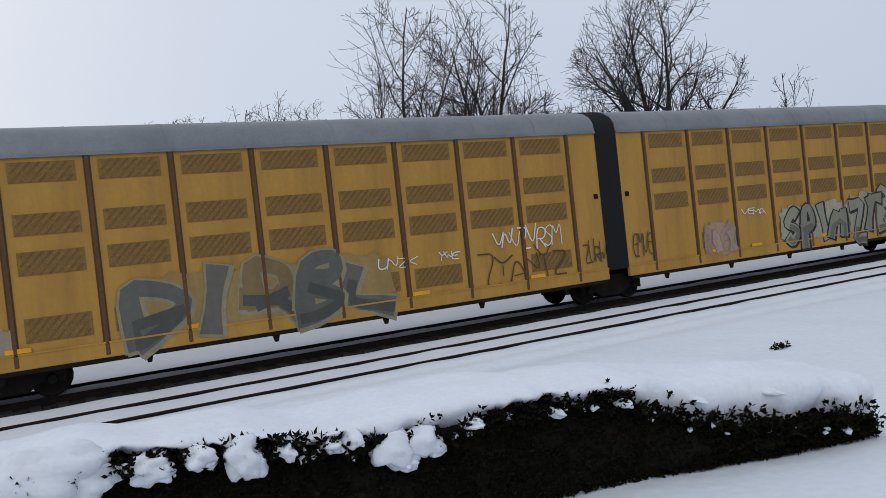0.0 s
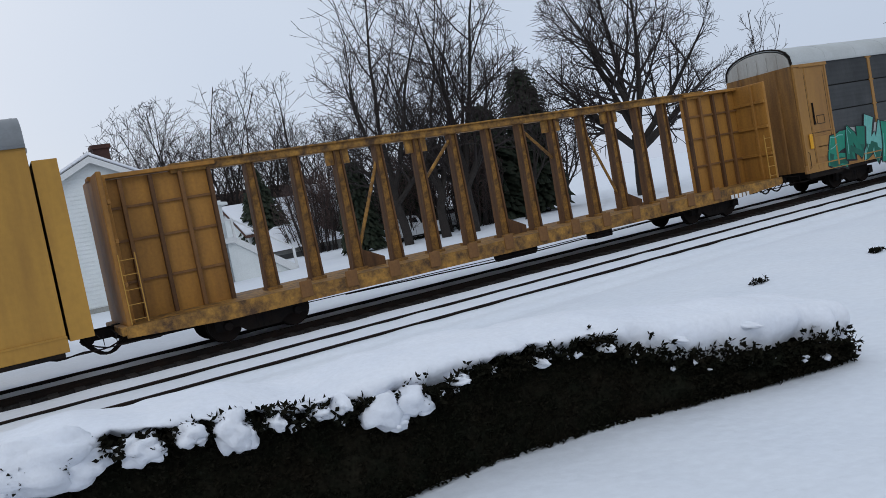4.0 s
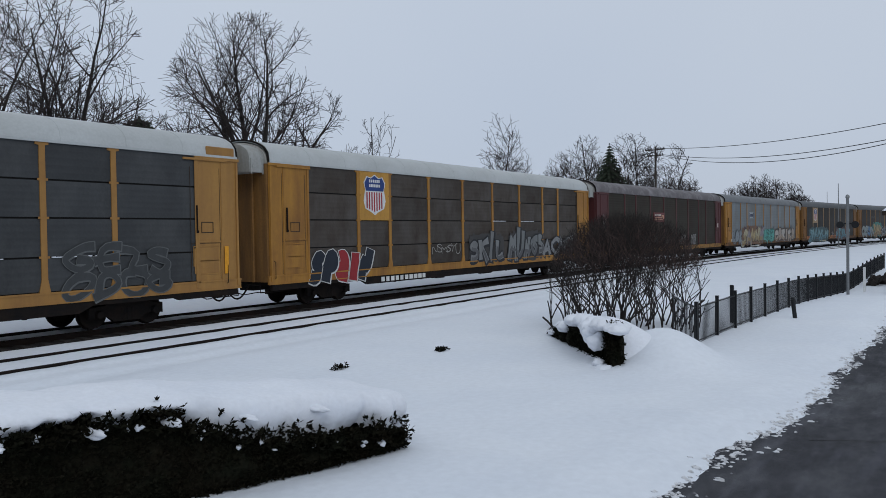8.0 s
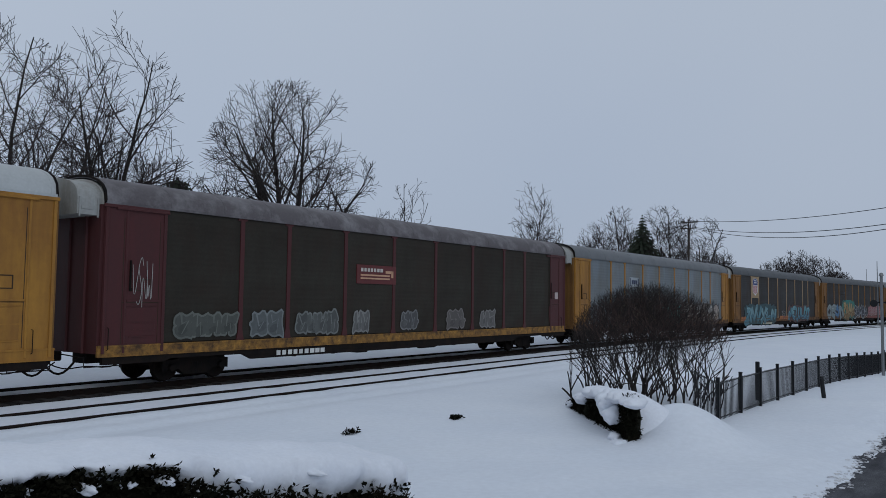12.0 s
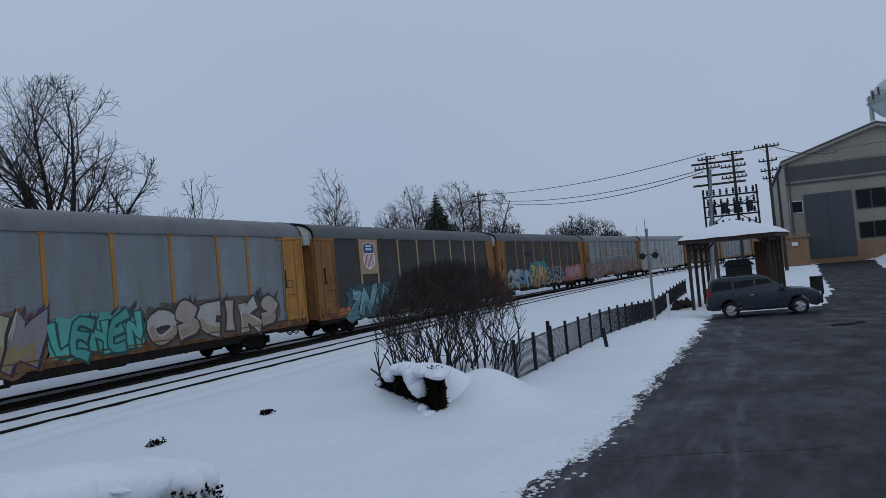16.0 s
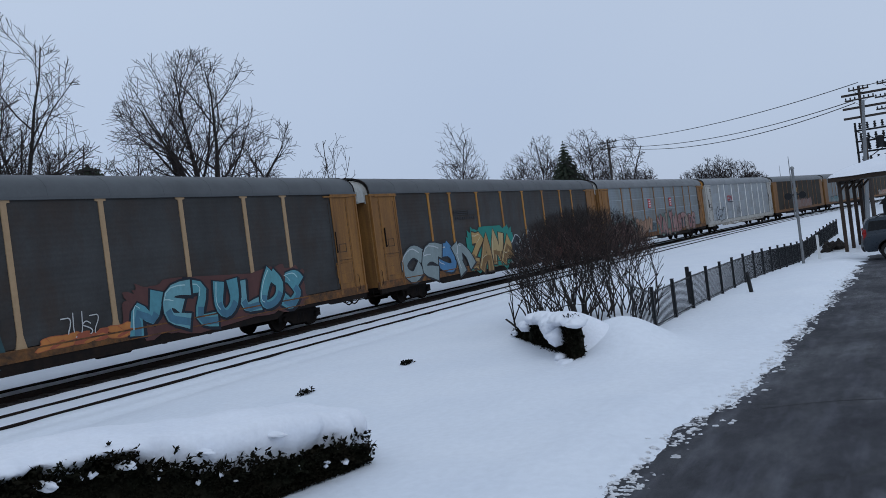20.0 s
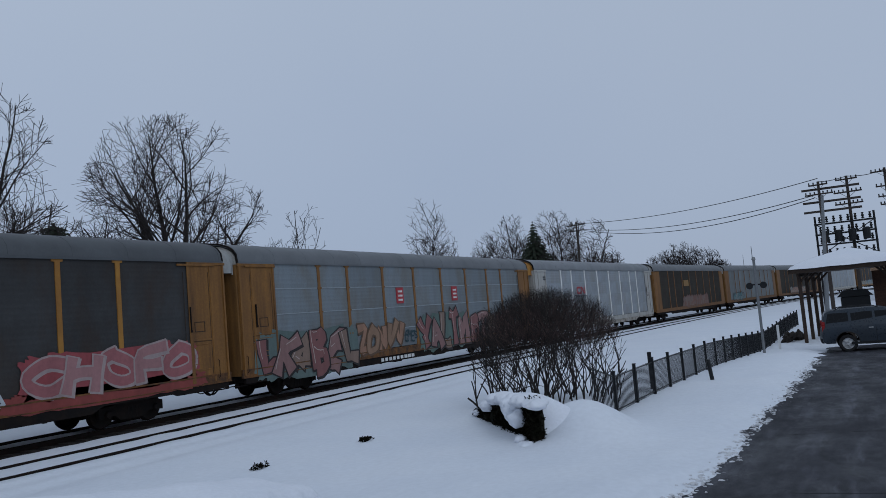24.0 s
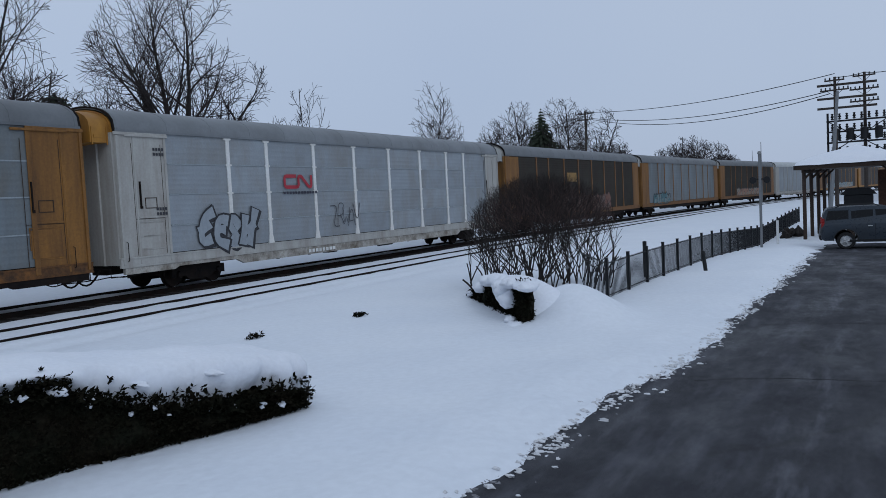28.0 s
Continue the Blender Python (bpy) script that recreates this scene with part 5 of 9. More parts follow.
def piece(car, text, x0, x1, z0, z1, fills, edge, seed=1, fat=0.34, rim=0.06, back=None, shade=None, shine=None, lean=0.0, wild=0.08, smooth=1, twist=0.11, flare=0.45, flames=None, name="painted_letter", label=""):
    """A sprayed piece: fat strokes with outline, drop shadow, a second tone and highlights; one part a letter."""
    rnd = random.Random(seed)
    n, X0, H = len(text), x0 + ORIGIN[car], z1 - z0
    cell = (x1 - x0) / n
    w = fat * (cell + H) / 2
    if back:
        cloud(car, x0, x1, z0, z1, back, seed)
    if flames:
        mb = MB()
        for k in range(int((x1 - x0) * 2.2)):
            x, l = X0 + rnd.uniform(0.0, x1 - x0), rnd.uniform(0.3, 0.62)
            z, o = z1 - rnd.uniform(0.1, 0.35), rnd.uniform(0.1, 0.4)
            stroke(mb, smooth_line([(x, z), (x + o * 0.15, z + l * 0.4), (x + o * 0.9, z + l * 0.7), (x + o, z + l)]), rnd.uniform(0.16, 0.3), -1.5325 - 0.0001 * (k % 5), 0.95)
        part("painted_flame", mb, paint(flames), CAR[car], "dark flames sprayed above letters", smooth=False)
    for i, ch in enumerate(text):
        narrow = 0.55 if ch in "Ii" else 1.0
        grow, tilt, drop, bow = 1 + rnd.uniform(-wild, wild), lean + rnd.uniform(-wild, wild), rnd.uniform(-wild, wild) * 0.5 * H, rnd.uniform(-0.10, 0.10)

        def place(p):
            u, v = p[0] - 0.5, p[1] - 0.5
            x = X0 + (i + 0.5) * cell + u * (cell * 1.16 - w * 0.9) * narrow + (tilt * v + bow * math.sin(v * 3)) * H
            return x, z0 + H / 2 + drop + v * (H * grow - w) + 0.05 * H * math.sin(u * 5 + i * 1.7)
        runs = []
        for run in skeleton_lines(ch):
            run = [(a + rnd.uniform(-twist, twist), b + rnd.uniform(-twist, twist)) for a, b in run]
            dense = []
            for a, b in zip(run, run[1:]):
                dense += [a, ((a[0] * 2 + b[0]) / 3, (a[1] * 2 + b[1]) / 3), ((a[0] + b[0] * 2) / 3, (a[1] + b[1] * 2) / 3)]
            dense.append(run[-1])
            q = [place(p) for p in dense]
            for _ in range(smooth):
                q = [q[0]] + [((a[0] + 2 * b[0] + c[0]) / 4, (a[1] + 2 * b[1] + c[1]) / 4) for a, b, c in zip(q, q[1:], q[2:])] + [q[-1]]
            runs.append(q)
        y = -1.5350 - 0.013 * (i % 2)
        f = fills[i % len(fills)]
        outer, inner = MB(), MB()
        for q in runs:
            stroke(outer, q, w + 2 * rim, y, 0, flare)
            stroke(outer, [(p[0] + rim * 0.9, p[1] - rim * 0.7) for p in q], w + 2 * rim, y + 0.0008, 0, flare)
            stroke(inner, q, w, y - 0.0045, 0, flare)
        o = part(name, outer, paint(edge), CAR[car], label, smooth=False)
        part("letter_fill", inner, paint(f), o, smooth=False)
        if shade:
            low = MB()
            for q in runs:
                half = [p for p in q if p[1] < z0 + H * 0.52]
                if len(half) > 2:
                    stroke(low, [(p[0] + w * 0.08, p[1] - w * 0.1) for p in half], w * 0.62, y - 0.0075)
            if low.v:
                part("letter_shade", low, paint(shade), o, smooth=False)
        if shine:
            hi = MB()
            for q in runs:
                stroke(hi, [(p[0] - w * 0.26, p[1] + w * 0.24) for p in q[:max(3, len(q) // 2)]], w * 0.11, y - 0.0105, 0.4)
            part("highlight", hi, paint(shine), o, smooth=False)


def tag_lines(car, x0, x1, z0, z1, rgb, seed, n=9, w=0.035, name="graffiti", label=""):
    """A thin, hasty spray-can signature: spiky overlapping strokes that cannot be read."""
    rnd = random.Random(seed)
    mb, h, m = MB(), z1 - z0, max(3, int(n * 0.8))
    cell = (x1 - x0) / m
    for i in range(m):
        tilt, big = rnd.uniform(-0.3, 0.5), rnd.uniform(0.7, 1.25)
        for run in skeleton_lines(rnd.choice("KNZWSMAYREVU")):
            q = [(x0 + ORIGIN[car] + (i + 0.5 + (a - 0.5) * 1.25 + tilt * (b - 0.5)) * cell, z0 + h * (0.5 + (b - 0.5) * big + 0.1 * math.sin(i * 2.1)) + rnd.uniform(-0.04, 0.04) * h) for a, b in run]
            stroke(mb, smooth_line(q), w * rnd.uniform(0.6, 0.95), -1.536 - 0.0004 * i)
    return part(name, mb, paint(rgb), CAR[car], label, smooth=False)


def bars(car, x0, x1, z, h, rgb, n, name="lettering", label="", seed=4):
    """Small lettering that cannot be read, as plain bars."""
    rnd = random.Random(seed)
    mb, x, e = MB(), x0 + ORIGIN[car], x1 + ORIGIN[car]
    w = (x1 - x0) / n
    for k in range(n):
        a = x + k * w
        mb.box(a + 0.08 * w, a + w * rnd.uniform(0.7, 0.9), -1.548, -1.54, z, z + h)
    return tagged(part(name, mb, paint(rgb), CAR[car], label or "small lettering as plain bars", smooth=False), kind="stuff")


def plate(car, x0, x1, z0, z1, rgb, name="logo_plate", label="", y=-1.532):
    return part(name, MB().box(x0 + ORIGIN[car], x1 + ORIGIN[car], y, -1.49, z0, z1), paint(rgb), CAR[car], label, smooth=False)


def shield(car, xc, z0, z1, back):
    """A railway shield: blue head over red and white stripes."""
    x = xc + ORIGIN[car]
    h = z1 - z0
    w = h * 0.43
    out = [(0, 0), (-0.35, 0.08), (-0.85, 0.16), (-1.0, 0.35), (-0.86, 0.62), (-0.98, 0.80), (-0.72, 0.95), (-0.36, 0.92), (0, 1.0), (0.36, 0.92), (0.72, 0.95), (0.98, 0.80), (0.86, 0.62), (1.0, 0.35), (0.85, 0.16), (0.35, 0.08)]
    mb = MB()
    mb.prism([(x + a * w * 1.08, z0 + (b * 1.06 - 0.03) * h) for a, b in out], -1.536, -1.52)
    s = part("shield", mb, paint((0.7, 0.7, 0.7)), CAR[car], "white-edged railway shield in red, white and blue", smooth=False)
    top = [(-0.86, 0.60), (-0.98, 0.80), (-0.72, 0.95), (-0.36, 0.92), (0, 1.0), (0.36, 0.92), (0.72, 0.95), (0.98, 0.80), (0.86, 0.60)]
    mb = MB()
    mb.prism([(x + a * w, z0 + b * h) for a, b in top], -1.541, -1.53)
    part("blue_head", mb, paint((0.02, 0.05, 0.20)), s, smooth=False)
    mb = MB()
    for k in range(7):
        a = -0.84 + 1.68 * (k + 0.1) / 7
        b = a + 1.68 / 7 * 0.48
        lo = 0.06 + 0.12 * abs((a + b) / 2)
        mb.box(x + a * w, x + b * w, -1.541, -1.53, z0 + lo * h, z0 + 0.57 * h)
    part("red_stripe", mb, paint((0.35, 0.03, 0.04)), s, smooth=False)
    mb = MB()
    for z in (0.70, 0.82):
        for k in range(6 if z > 0.75 else 7):
            n = 6 if z > 0.75 else 7
            a = -0.55 + 1.1 * k / n
            mb.box(x + a * w, x + (a + 0.12) * w, -1.546, -1.54, z0 + z * h, z0 + (z + 0.075) * h)
    part("lettering", mb, paint((0.7, 0.7, 0.7)), s, smooth=False)


def monogram(car, x0, x1, z0, z1, rgb, t):
    """A thick one-line railway mark: a single bent band, open on its right."""
    a, b = x0 + ORIGIN[car] + t / 2, x1 + ORIGIN[car] - t / 2
    lo, hi = z0 + t / 2, z1 - t / 2
    band = [(0.40, 1), (0.08, 1), (0.02, 0.96), (0, 0.85), (0, 0.15), (0.02, 0.04), (0.08, 0), (0.42, 0), (0.49, 0.05), (0.51, 0.16), (0.51, 0.86), (0.53, 0.97), (0.58, 1), (0.63, 0.95), (0.88, 0.06), (0.93, 0), (0.98, 0.04), (1, 0.15), (1, 1)]
    mb = MB()
    stroke(mb, [(a + (b - a) * u, lo + (hi - lo) * v) for u, v in band], t, -1.541)
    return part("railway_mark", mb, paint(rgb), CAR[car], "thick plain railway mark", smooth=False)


ORIGIN = {k: -HALF for k in CAR}
ORIGIN["artB"], ORIGIN["artA"], ORIGIN["flat"] = -11.0, 11.0, -12.1
BLACK, SILVER, WHITE, GREY = (0.015, 0.015, 0.018), (0.42, 0.43, 0.45), (0.72, 0.72, 0.70), (0.20, 0.21, 0.22)

# articulated pair
cloud("artA", -14.2, -7.7, 1.0, 2.35, (0.30, 0.20, 0.07), 3, 0.02)
piece("artA", "DIRBL", -14.2, -7.7, 0.95, 2.45, [(0.115, 0.115, 0.10), (0.13, 0.12, 0.10), (0.20, 0.14, 0.06)], (0.27, 0.235, 0.15), 3, 0.302, 0.06, twist=0.2, shade=(0.075, 0.075, 0.065), smooth=2, label="faded grey-blue letters with pale edges")
cloud("artA", -18.0, -16.4, 1.0, 1.6, (0.30, 0.25, 0.16), 4)
tag_lines("artA", -8.0, -6.9, 1.9, 2.15, WHITE, 5, 5, label="white scribbled tag")
tag_lines("artA", -6.2, -5.6, 1.95, 2.15, WHITE, 6, 4)
tag_lines("artA", -4.4, -2.1, 2.0, 2.6, WHITE, 7, 10, 0.045, label="white scribbled tag")
tag_lines("artA", -4.9, -2.0, 1.15, 1.9, (0.09, 0.05, 0.02), 8, 8, 0.05, label="faded black scribble")
tag_lines("artA", -1.3, -0.5, 1.3, 1.9, (0.08, 0.06, 0.03), 9, 5, 0.05)
tag_lines("artB", 0.65, 1.45, 1.3, 2.05, (0.08, 0.06, 0.03), 10, 5, 0.05)
cloud("artB", 3.75, 5.15, 0.95, 2.0, (0.36, 0.25, 0.16), 11)
piece("artB", "ZBEX", 3.75, 5.15, 1.0, 1.85, [(0.35, 0.24, 0.19), (0.38, 0.28, 0.22)], (0.30, 0.20, 0.15), 11, 0.26, 0.03, twist=0.2, label="worn pinkish tag")
tag_lines("artB", 5.6, 6.7, 2.2, 2.4, WHITE, 12, 6)
cloud("artB", 7.5, 11.2, 1.0, 2.3, (0.36, 0.33, 0.25), 21, 0.03)
piece("artB", "SPIM", 7.6, 11.05, 0.9, 2.3, [(0.27, 0.26, 0.20), (0.22, 0.21, 0.16)], BLACK, 21, 0.288, 0.056, shade=(0.13, 0.125, 0.10), smooth=2, label="silver letters with black outlines")
piece("artB", "ZTBEAR", 11.3, 16.3, 0.9, 2.4, [(0.27, 0.26, 0.20), (0.22, 0.21, 0.16)], BLACK, 22, 0.288, 0.056, back=(0.33, 0.30, 0.22), shade=(0.12, 0.12, 0.095), wild=0.16, label="silver letters with black outlines")
tag_lines("artB", 15.6, 17.4, 2.3, 3.1, (0.50, 0.30, 0.12), 23, 4, 0.06)
bars("artB", 18.9, 19.5, 1.75, 0.07, WHITE, 5)
for k, u in (("artB", (4.0, 5.9, 9.6, 13.4)), ("artA", (-16.6, -12.9, -7.1, -3.3))):
    for x in u:
        part("reflector", MB().box(x + ORIGIN[k], x + ORIGIN[k] + 0.5, -1.548, -1.53, 1.10, 1.20), paint((0.75, 0.36, 0.02)), CAR[k], "bright yellow reflector strip", smooth=False)

# grey car with green graffiti
G1, G2, G3 = (0.01, 0.17, 0.11), (0.02, 0.26, 0.17), (0.16, 0.45, 0.40)
cloud("green", 3.0, 10.4, 1.5, 2.25, (0.36, 0.37, 0.36), 31, 0.0)
piece("green", "ENWKAOE", 2.2, 10.1, 0.78, 2.35, [G2, G1, G3, G2, G1], BLACK, 31, 0.317, 0.056, shade=(0.008, 0.11, 0.075), shine=(0.2, 0.5, 0.45), lean=0.25, wild=0.2, smooth=0, label="bold green and teal letters with black outlines")
cloud("green", 11.0, 15.0, 0.95, 1.55, (0.03, 0.15, 0.26), 32, 0.0)
piece("green", "ZOTS", 11.1, 14.9, 1.25, 2.35, [(0.36, 0.41, 0.42), (0.30, 0.38, 0.41)], (0.03, 0.05, 0.06), 32, 0.288, 0.062, shade=(0.20, 0.30, 0.35), twist=0.04, flare=0.2, smooth=2, label="white letters over a blue cloud")
for k, (txt, z0, z1) in enumerate((("GEZS", 1.5, 2.35), ("ODOG", 0.85, 1.65))):
    piece("green", txt, 22.0, 25.3, z0, z1, [(0.050, 0.053, 0.055)], (0.115, 0.12, 0.12), 33 + k, 0.22, 0.024, smooth=3, wild=0.12, label="hollow sprayed letters with pale outlines")
plate("green", 7.66, 10.14, 3.22, 4.02, (0.50, 0.28, 0.085), label="tan logo panel")
monogram("green", 7.95, 9.85, 3.3, 3.95, (0.045, 0.02, 0.012), 0.15)
bars("green", 5.4, 7.1, 0.63, 0.14, WHITE, 8, label="white car number as bars")
part("grab_strip", MB().box(ORIGIN["green"] + 1.15, ORIGIN["green"] + 1.33, -1.585, -1.55, 1.75, 2.3, 0.01), paint((0.75, 0.36, 0.02)), CAR["green"], "bright yellow reflector strip")
part("grab_strip", MB().box(ORIGIN["green"] + 27.3, ORIGIN["green"] + 27.45, -1.585, -1.55, 1.35, 2.2, 0.01), paint((0.75, 0.33, 0.02)), CAR["green"], "bright orange reflector strip")

# shield car
plate("shield", 5.58, 7.42, 3.04, 4.93, (0.50, 0.26, 0.045), label="yellow logo panel")
shield("shield", 6.5, 3.28, 4.78, None)
NAVY, RED = (0.012, 0.018, 0.03), (0.28, 0.02, 0.025)
piece("shield", "SPaiN", 2.75, 6.2, 0.74, 1.98, [NAVY, NAVY, RED, RED, NAVY], (0.55, 0.55, 0.54), 41, 0.47, 0.034, wild=0.03, twist=0.03, flare=0.1, smooth=2, label="navy and red letters with white outlines")
tag_lines("shield", 10.5, 12.8, 1.6, 2.0, (0.30, 0.29, 0.27), 44, 8, 0.05, label="faded silver scribble")
piece("shield", "SKIL", 13.7, 16.9, 1.15, 2.35, [(0.17, 0.175, 0.175), (0.20, 0.205, 0.205)], BLACK, 45, 0.274, 0.075, back=(0.045, 0.042, 0.04), shade=(0.10, 0.10, 0.105), wild=0.2, label="silver letters with black outlines")
piece("shield", "MUNGS", 17.6, 21.5, 1.1, 2.45, [(0.18, 0.19, 0.19), (0.15, 0.16, 0.16)], BLACK, 46, 0.274, 0.075, back=(0.045, 0.042, 0.04), shade=(0.09, 0.09, 0.095), wild=0.2, label="silver letters with black outlines")
piece("shield", "ACME", 21.6, 25.4, 1.15, 2.2, [(0.20, 0.205, 0.21)], BLACK, 47, 0.245, 0.075, lean=0.25, wild=0.1, smooth=0, label="silver letters with black outlines")
bars("shield", 6.8, 10.0, 0.62, 0.18, WHITE, 10, label="white car number as bars")

# maroon car
plate("maroon", 10.9, 13.2, 3.05, 3.75, (0.13, 0.03, 0.03), label="maroon logo panel")
bars("maroon", 11.1, 12.4, 3.5, 0.13, (0.6, 0.55, 0.5), 7)
part("railway_mark", MB().box(ORIGIN["maroon"] + 11.1, ORIGIN["maroon"] + 12.8, -1.546, -1.535, 3.34, 3.40).box(ORIGIN["maroon"] + 11.1, ORIGIN["maroon"] + 12.8, -1.546, -1.535, 3.22, 3.28).box(ORIGIN["maroon"] + 12.55, ORIGIN["maroon"] + 13.0, -1.546, -1.535, 3.46, 3.56).box(ORIGIN["maroon"] + 12.9, ORIGIN["maroon"] + 13.02, -1.546, -1.535, 3.3, 3.56), paint((0.6, 0.35, 0.22)), CAR["maroon"], "pale railway mark of plain bars", smooth=False)
for i, (a, b, c) in enumerate(((3.1, 5.3, (0.16, 0.17, 0.15)), (6.0, 7.2, (0.22, 0.24, 0.24)), (7.9, 9.9, (0.20, 0.21, 0.2)), (10.8, 11.6, (0.25, 0.25, 0.24)), (13.6, 14.6, (0.2, 0.2, 0.2)), (16.8, 18.0, (0.2, 0.18, 0.17)), (19.4, 20.6, (0.24, 0.23, 0.22)))):
    scrawl("maroon", a, b, 1.3, 2.0, max(2, int((b - a) / 0.5)), [tuple(q * 0.55 for q in c), tuple(q * 0.42 for q in c)], tuple(q * 0.95 for q in c), 50 + i, rim=0.06, label="faded grey tag")
tag_lines("maroon", 1.7, 2.3, 2.2, 3.4, (0.42, 0.40, 0.38), 58, 6, 0.022, label="white scribbled tag")
bars("maroon", 7.0, 9.3, 0.63, 0.15, WHITE, 9, label="white car number as bars")
plate("maroon", 26.75, 27.1, 2.6, 2.95, (0.5, 0.42, 0.4), label="small notice plate")

# pale car
plate("pale", 8.2, 9.6, 3.45, 4.05, (0.33, 0.36, 0.38), label="logo panel")
part("railway_mark", MB().box(ORIGIN["pale"] + 8.25, ORIGIN["pale"] + 8.31, -1.546, -1.535, 3.5, 4.0).box(ORIGIN["pale"] + 9.5, ORIGIN["pale"] + 9.56, -1.546, -1.535, 3.5, 4.0).box(ORIGIN["pale"] + 8.25, ORIGIN["pale"] + 8.42, -1.546, -1.535, 3.5, 3.55).box(ORIGIN["pale"] + 9.4, ORIGIN["pale"] + 9.56, -1.546, -1.535, 3.95, 4.0).box(ORIGIN["pale"] + 8.5, ORIGIN["pale"] + 8.78, -1.546, -1.535, 3.62, 3.88).box(ORIGIN["pale"] + 8.84, ORIGIN["pale"] + 9.06, -1.546, -1.535, 3.62, 3.88).box(ORIGIN["pale"] + 9.12, ORIGIN["pale"] + 9.34, -1.546, -1.535, 3.62, 3.88), paint((0.02, 0.03, 0.08)), CAR["pale"], "dark blue bracketed railway mark as bars", smooth=False)
piece("pale", "LOK", 2.8, 5.7, 0.95, 2.2, [(0.20, 0.232, 0.255)], (0.03, 0.03, 0.035), 61, 0.403, 0.062, smooth=3, label="hollow bubble letters with black outlines")
piece("pale", "SANNM", 6.0, 12.9, 0.9, 2.55, [(0.36, 0.33, 0.22), (0.22, 0.20, 0.22), (0.36, 0.29, 0.15)], (0.035, 0.025, 0.035), 62, 0.33, 0.055, twist=0.19, flames=(0.06, 0.045, 0.08), back=(0.17, 0.09, 0.05), shade=(0.27, 0.20, 0.10), shine=(0.5, 0.46, 0.33), lean=0.15, wild=0.14, smooth=0, label="cream and ochre letters with black outlines")
piece("pale", "LEHEN", 13.1, 17.0, 1.1, 2.25, [(0.10, 0.36, 0.31), (0.08, 0.30, 0.27)], (0.02, 0.07, 0.065), 63, 0.259, 0.062, back=(0.10, 0.32, 0.28), flames=(0.03, 0.05, 0.05), wild=0.1, label="teal letters with dark outlines")
piece("pale", "OSEIKS", 17.3, 25.3, 1.0, 2.35, [(0.38, 0.36, 0.33), (0.34, 0.29, 0.25)], (0.04, 0.03, 0.03), 64, 0.331, 0.075, back=(0.10, 0.075, 0.06), shade=(0.30, 0.23, 0.17), wild=0.14, flames=(0.03, 0.04, 0.05), smooth=2, label="white and rust-coloured letters")
bars("pale", 8.5, 11.5, 0.63, 0.14, WHITE, 9)
part("round_mark", MB().lathe([(0, -0.004), (0.14, -0.004), (0.14, 0.02)], 14, "y", (ORIGIN["pale"] + 2.55, -1.575, 1.35)), paint((0.6, 0.55, 0.45)), CAR["pale"], "small round white mark")

# cyan car
plate("cyan", 5.58, 7.42, 3.0, 4.9, (0.37, 0.26, 0.145), label="pale tan logo panel")
shield("cyan", 6.5, 3.25, 4.75, None)
piece("cyan", "ZNVXLN", 3.8, 12.3, 0.72, 2.35, [(0.12, 0.25, 0.29), (0.17, 0.30, 0.33)], (0.008, 0.014, 0.018), 71, 0.302, 0.056, back=(0.03, 0.07, 0.08), shade=(0.07, 0.17, 0.21), shine=(0.35, 0.5, 0.52), lean=0.22, wild=0.2, smooth=0, label="cyan letters with black outlines")
tag_lines("cyan", 14.3, 15.4, 1.2, 1.75, (0.5, 0.5, 0.5), 72, 5, 0.04, label="white outline doodle")
piece("cyan", "NEZULOS", 16.4, 23.9, 0.85, 2.3, [(0.09, 0.25, 0.30), (0.14, 0.30, 0.34), (0.10, 0.27, 0.31)], (0.008, 0.012, 0.02), 73, 0.302, 0.062, back=(0.085, 0.034, 0.03), shade=(0.06, 0.15, 0.22), shine=(0.38, 0.55, 0.57), lean=0.1, wild=0.18, smooth=2, label="cyan letters on a red cloud")
bars("cyan", 8.6, 11.2, 0.63, 0.15, (0.6, 0.55, 0.4), 9)
for a, b in ((2.8, 3.9), (13.6, 16.6)):
    scrawl("cyan", a, b, 1.0, 1.35, 3, [(0.42, 0.16, 0.04), (0.30, 0.08, 0.04)], (0.34, 0.10, 0.04), 75, rim=0.02)

# car with the row of words
PALE = (0.21, 0.26, 0.265)
piece("samba", "CEOn", 2.7, 8.9, 0.85, 2.5, [PALE, PALE, (0.07, 0.19, 0.36), PALE], (0.012, 0.014, 0.02), 81, 0.331, 0.062, wild=0.06, smooth=2, shine=(0.45, 0.48, 0.5), label="pale and blue letters with black outlines")
piece("samba", "ZANA", 8.8, 13.8, 0.9, 2.9, [(0.36, 0.24, 0.09), (0.30, 0.19, 0.07), (0.40, 0.30, 0.14)], (0.03, 0.018, 0.01), 82, 0.288, 0.062, back=(0.015, 0.19, 0.155), shade=(0.17, 0.095, 0.03), shine=(0.5, 0.43, 0.28), lean=0.18, wild=0.18, smooth=0, label="gold letters on a turquoise cloud")
piece("samba", "SAMBA", 13.6, 19.6, 0.95, 2.5, [(0.013, 0.017, 0.03)], (0.45, 0.48, 0.50), 83, 0.259, 0.062, lean=0.12, wild=0.12, twist=0.04, flare=0.2, smooth=0, label="black letters with pale outlines")
piece("samba", "CHOFO", 20.4, 26.3, 1.2, 2.3, [(0.31, 0.115, 0.12), (0.34, 0.175, 0.175)], (0.36, 0.285, 0.275), 84, 0.259, 0.056, back=(0.28, 0.06, 0.066), wild=0.08, twist=0.04, flare=0.2, smooth=2, label="pink letters with pale outlines")
cloud("samba", 19.9, 26.6, 0.85, 1.35, (0.23, 0.05, 0.042), 85)
bars("samba", 7.8, 9.9, 3.55, 0.11, BLACK, 9)
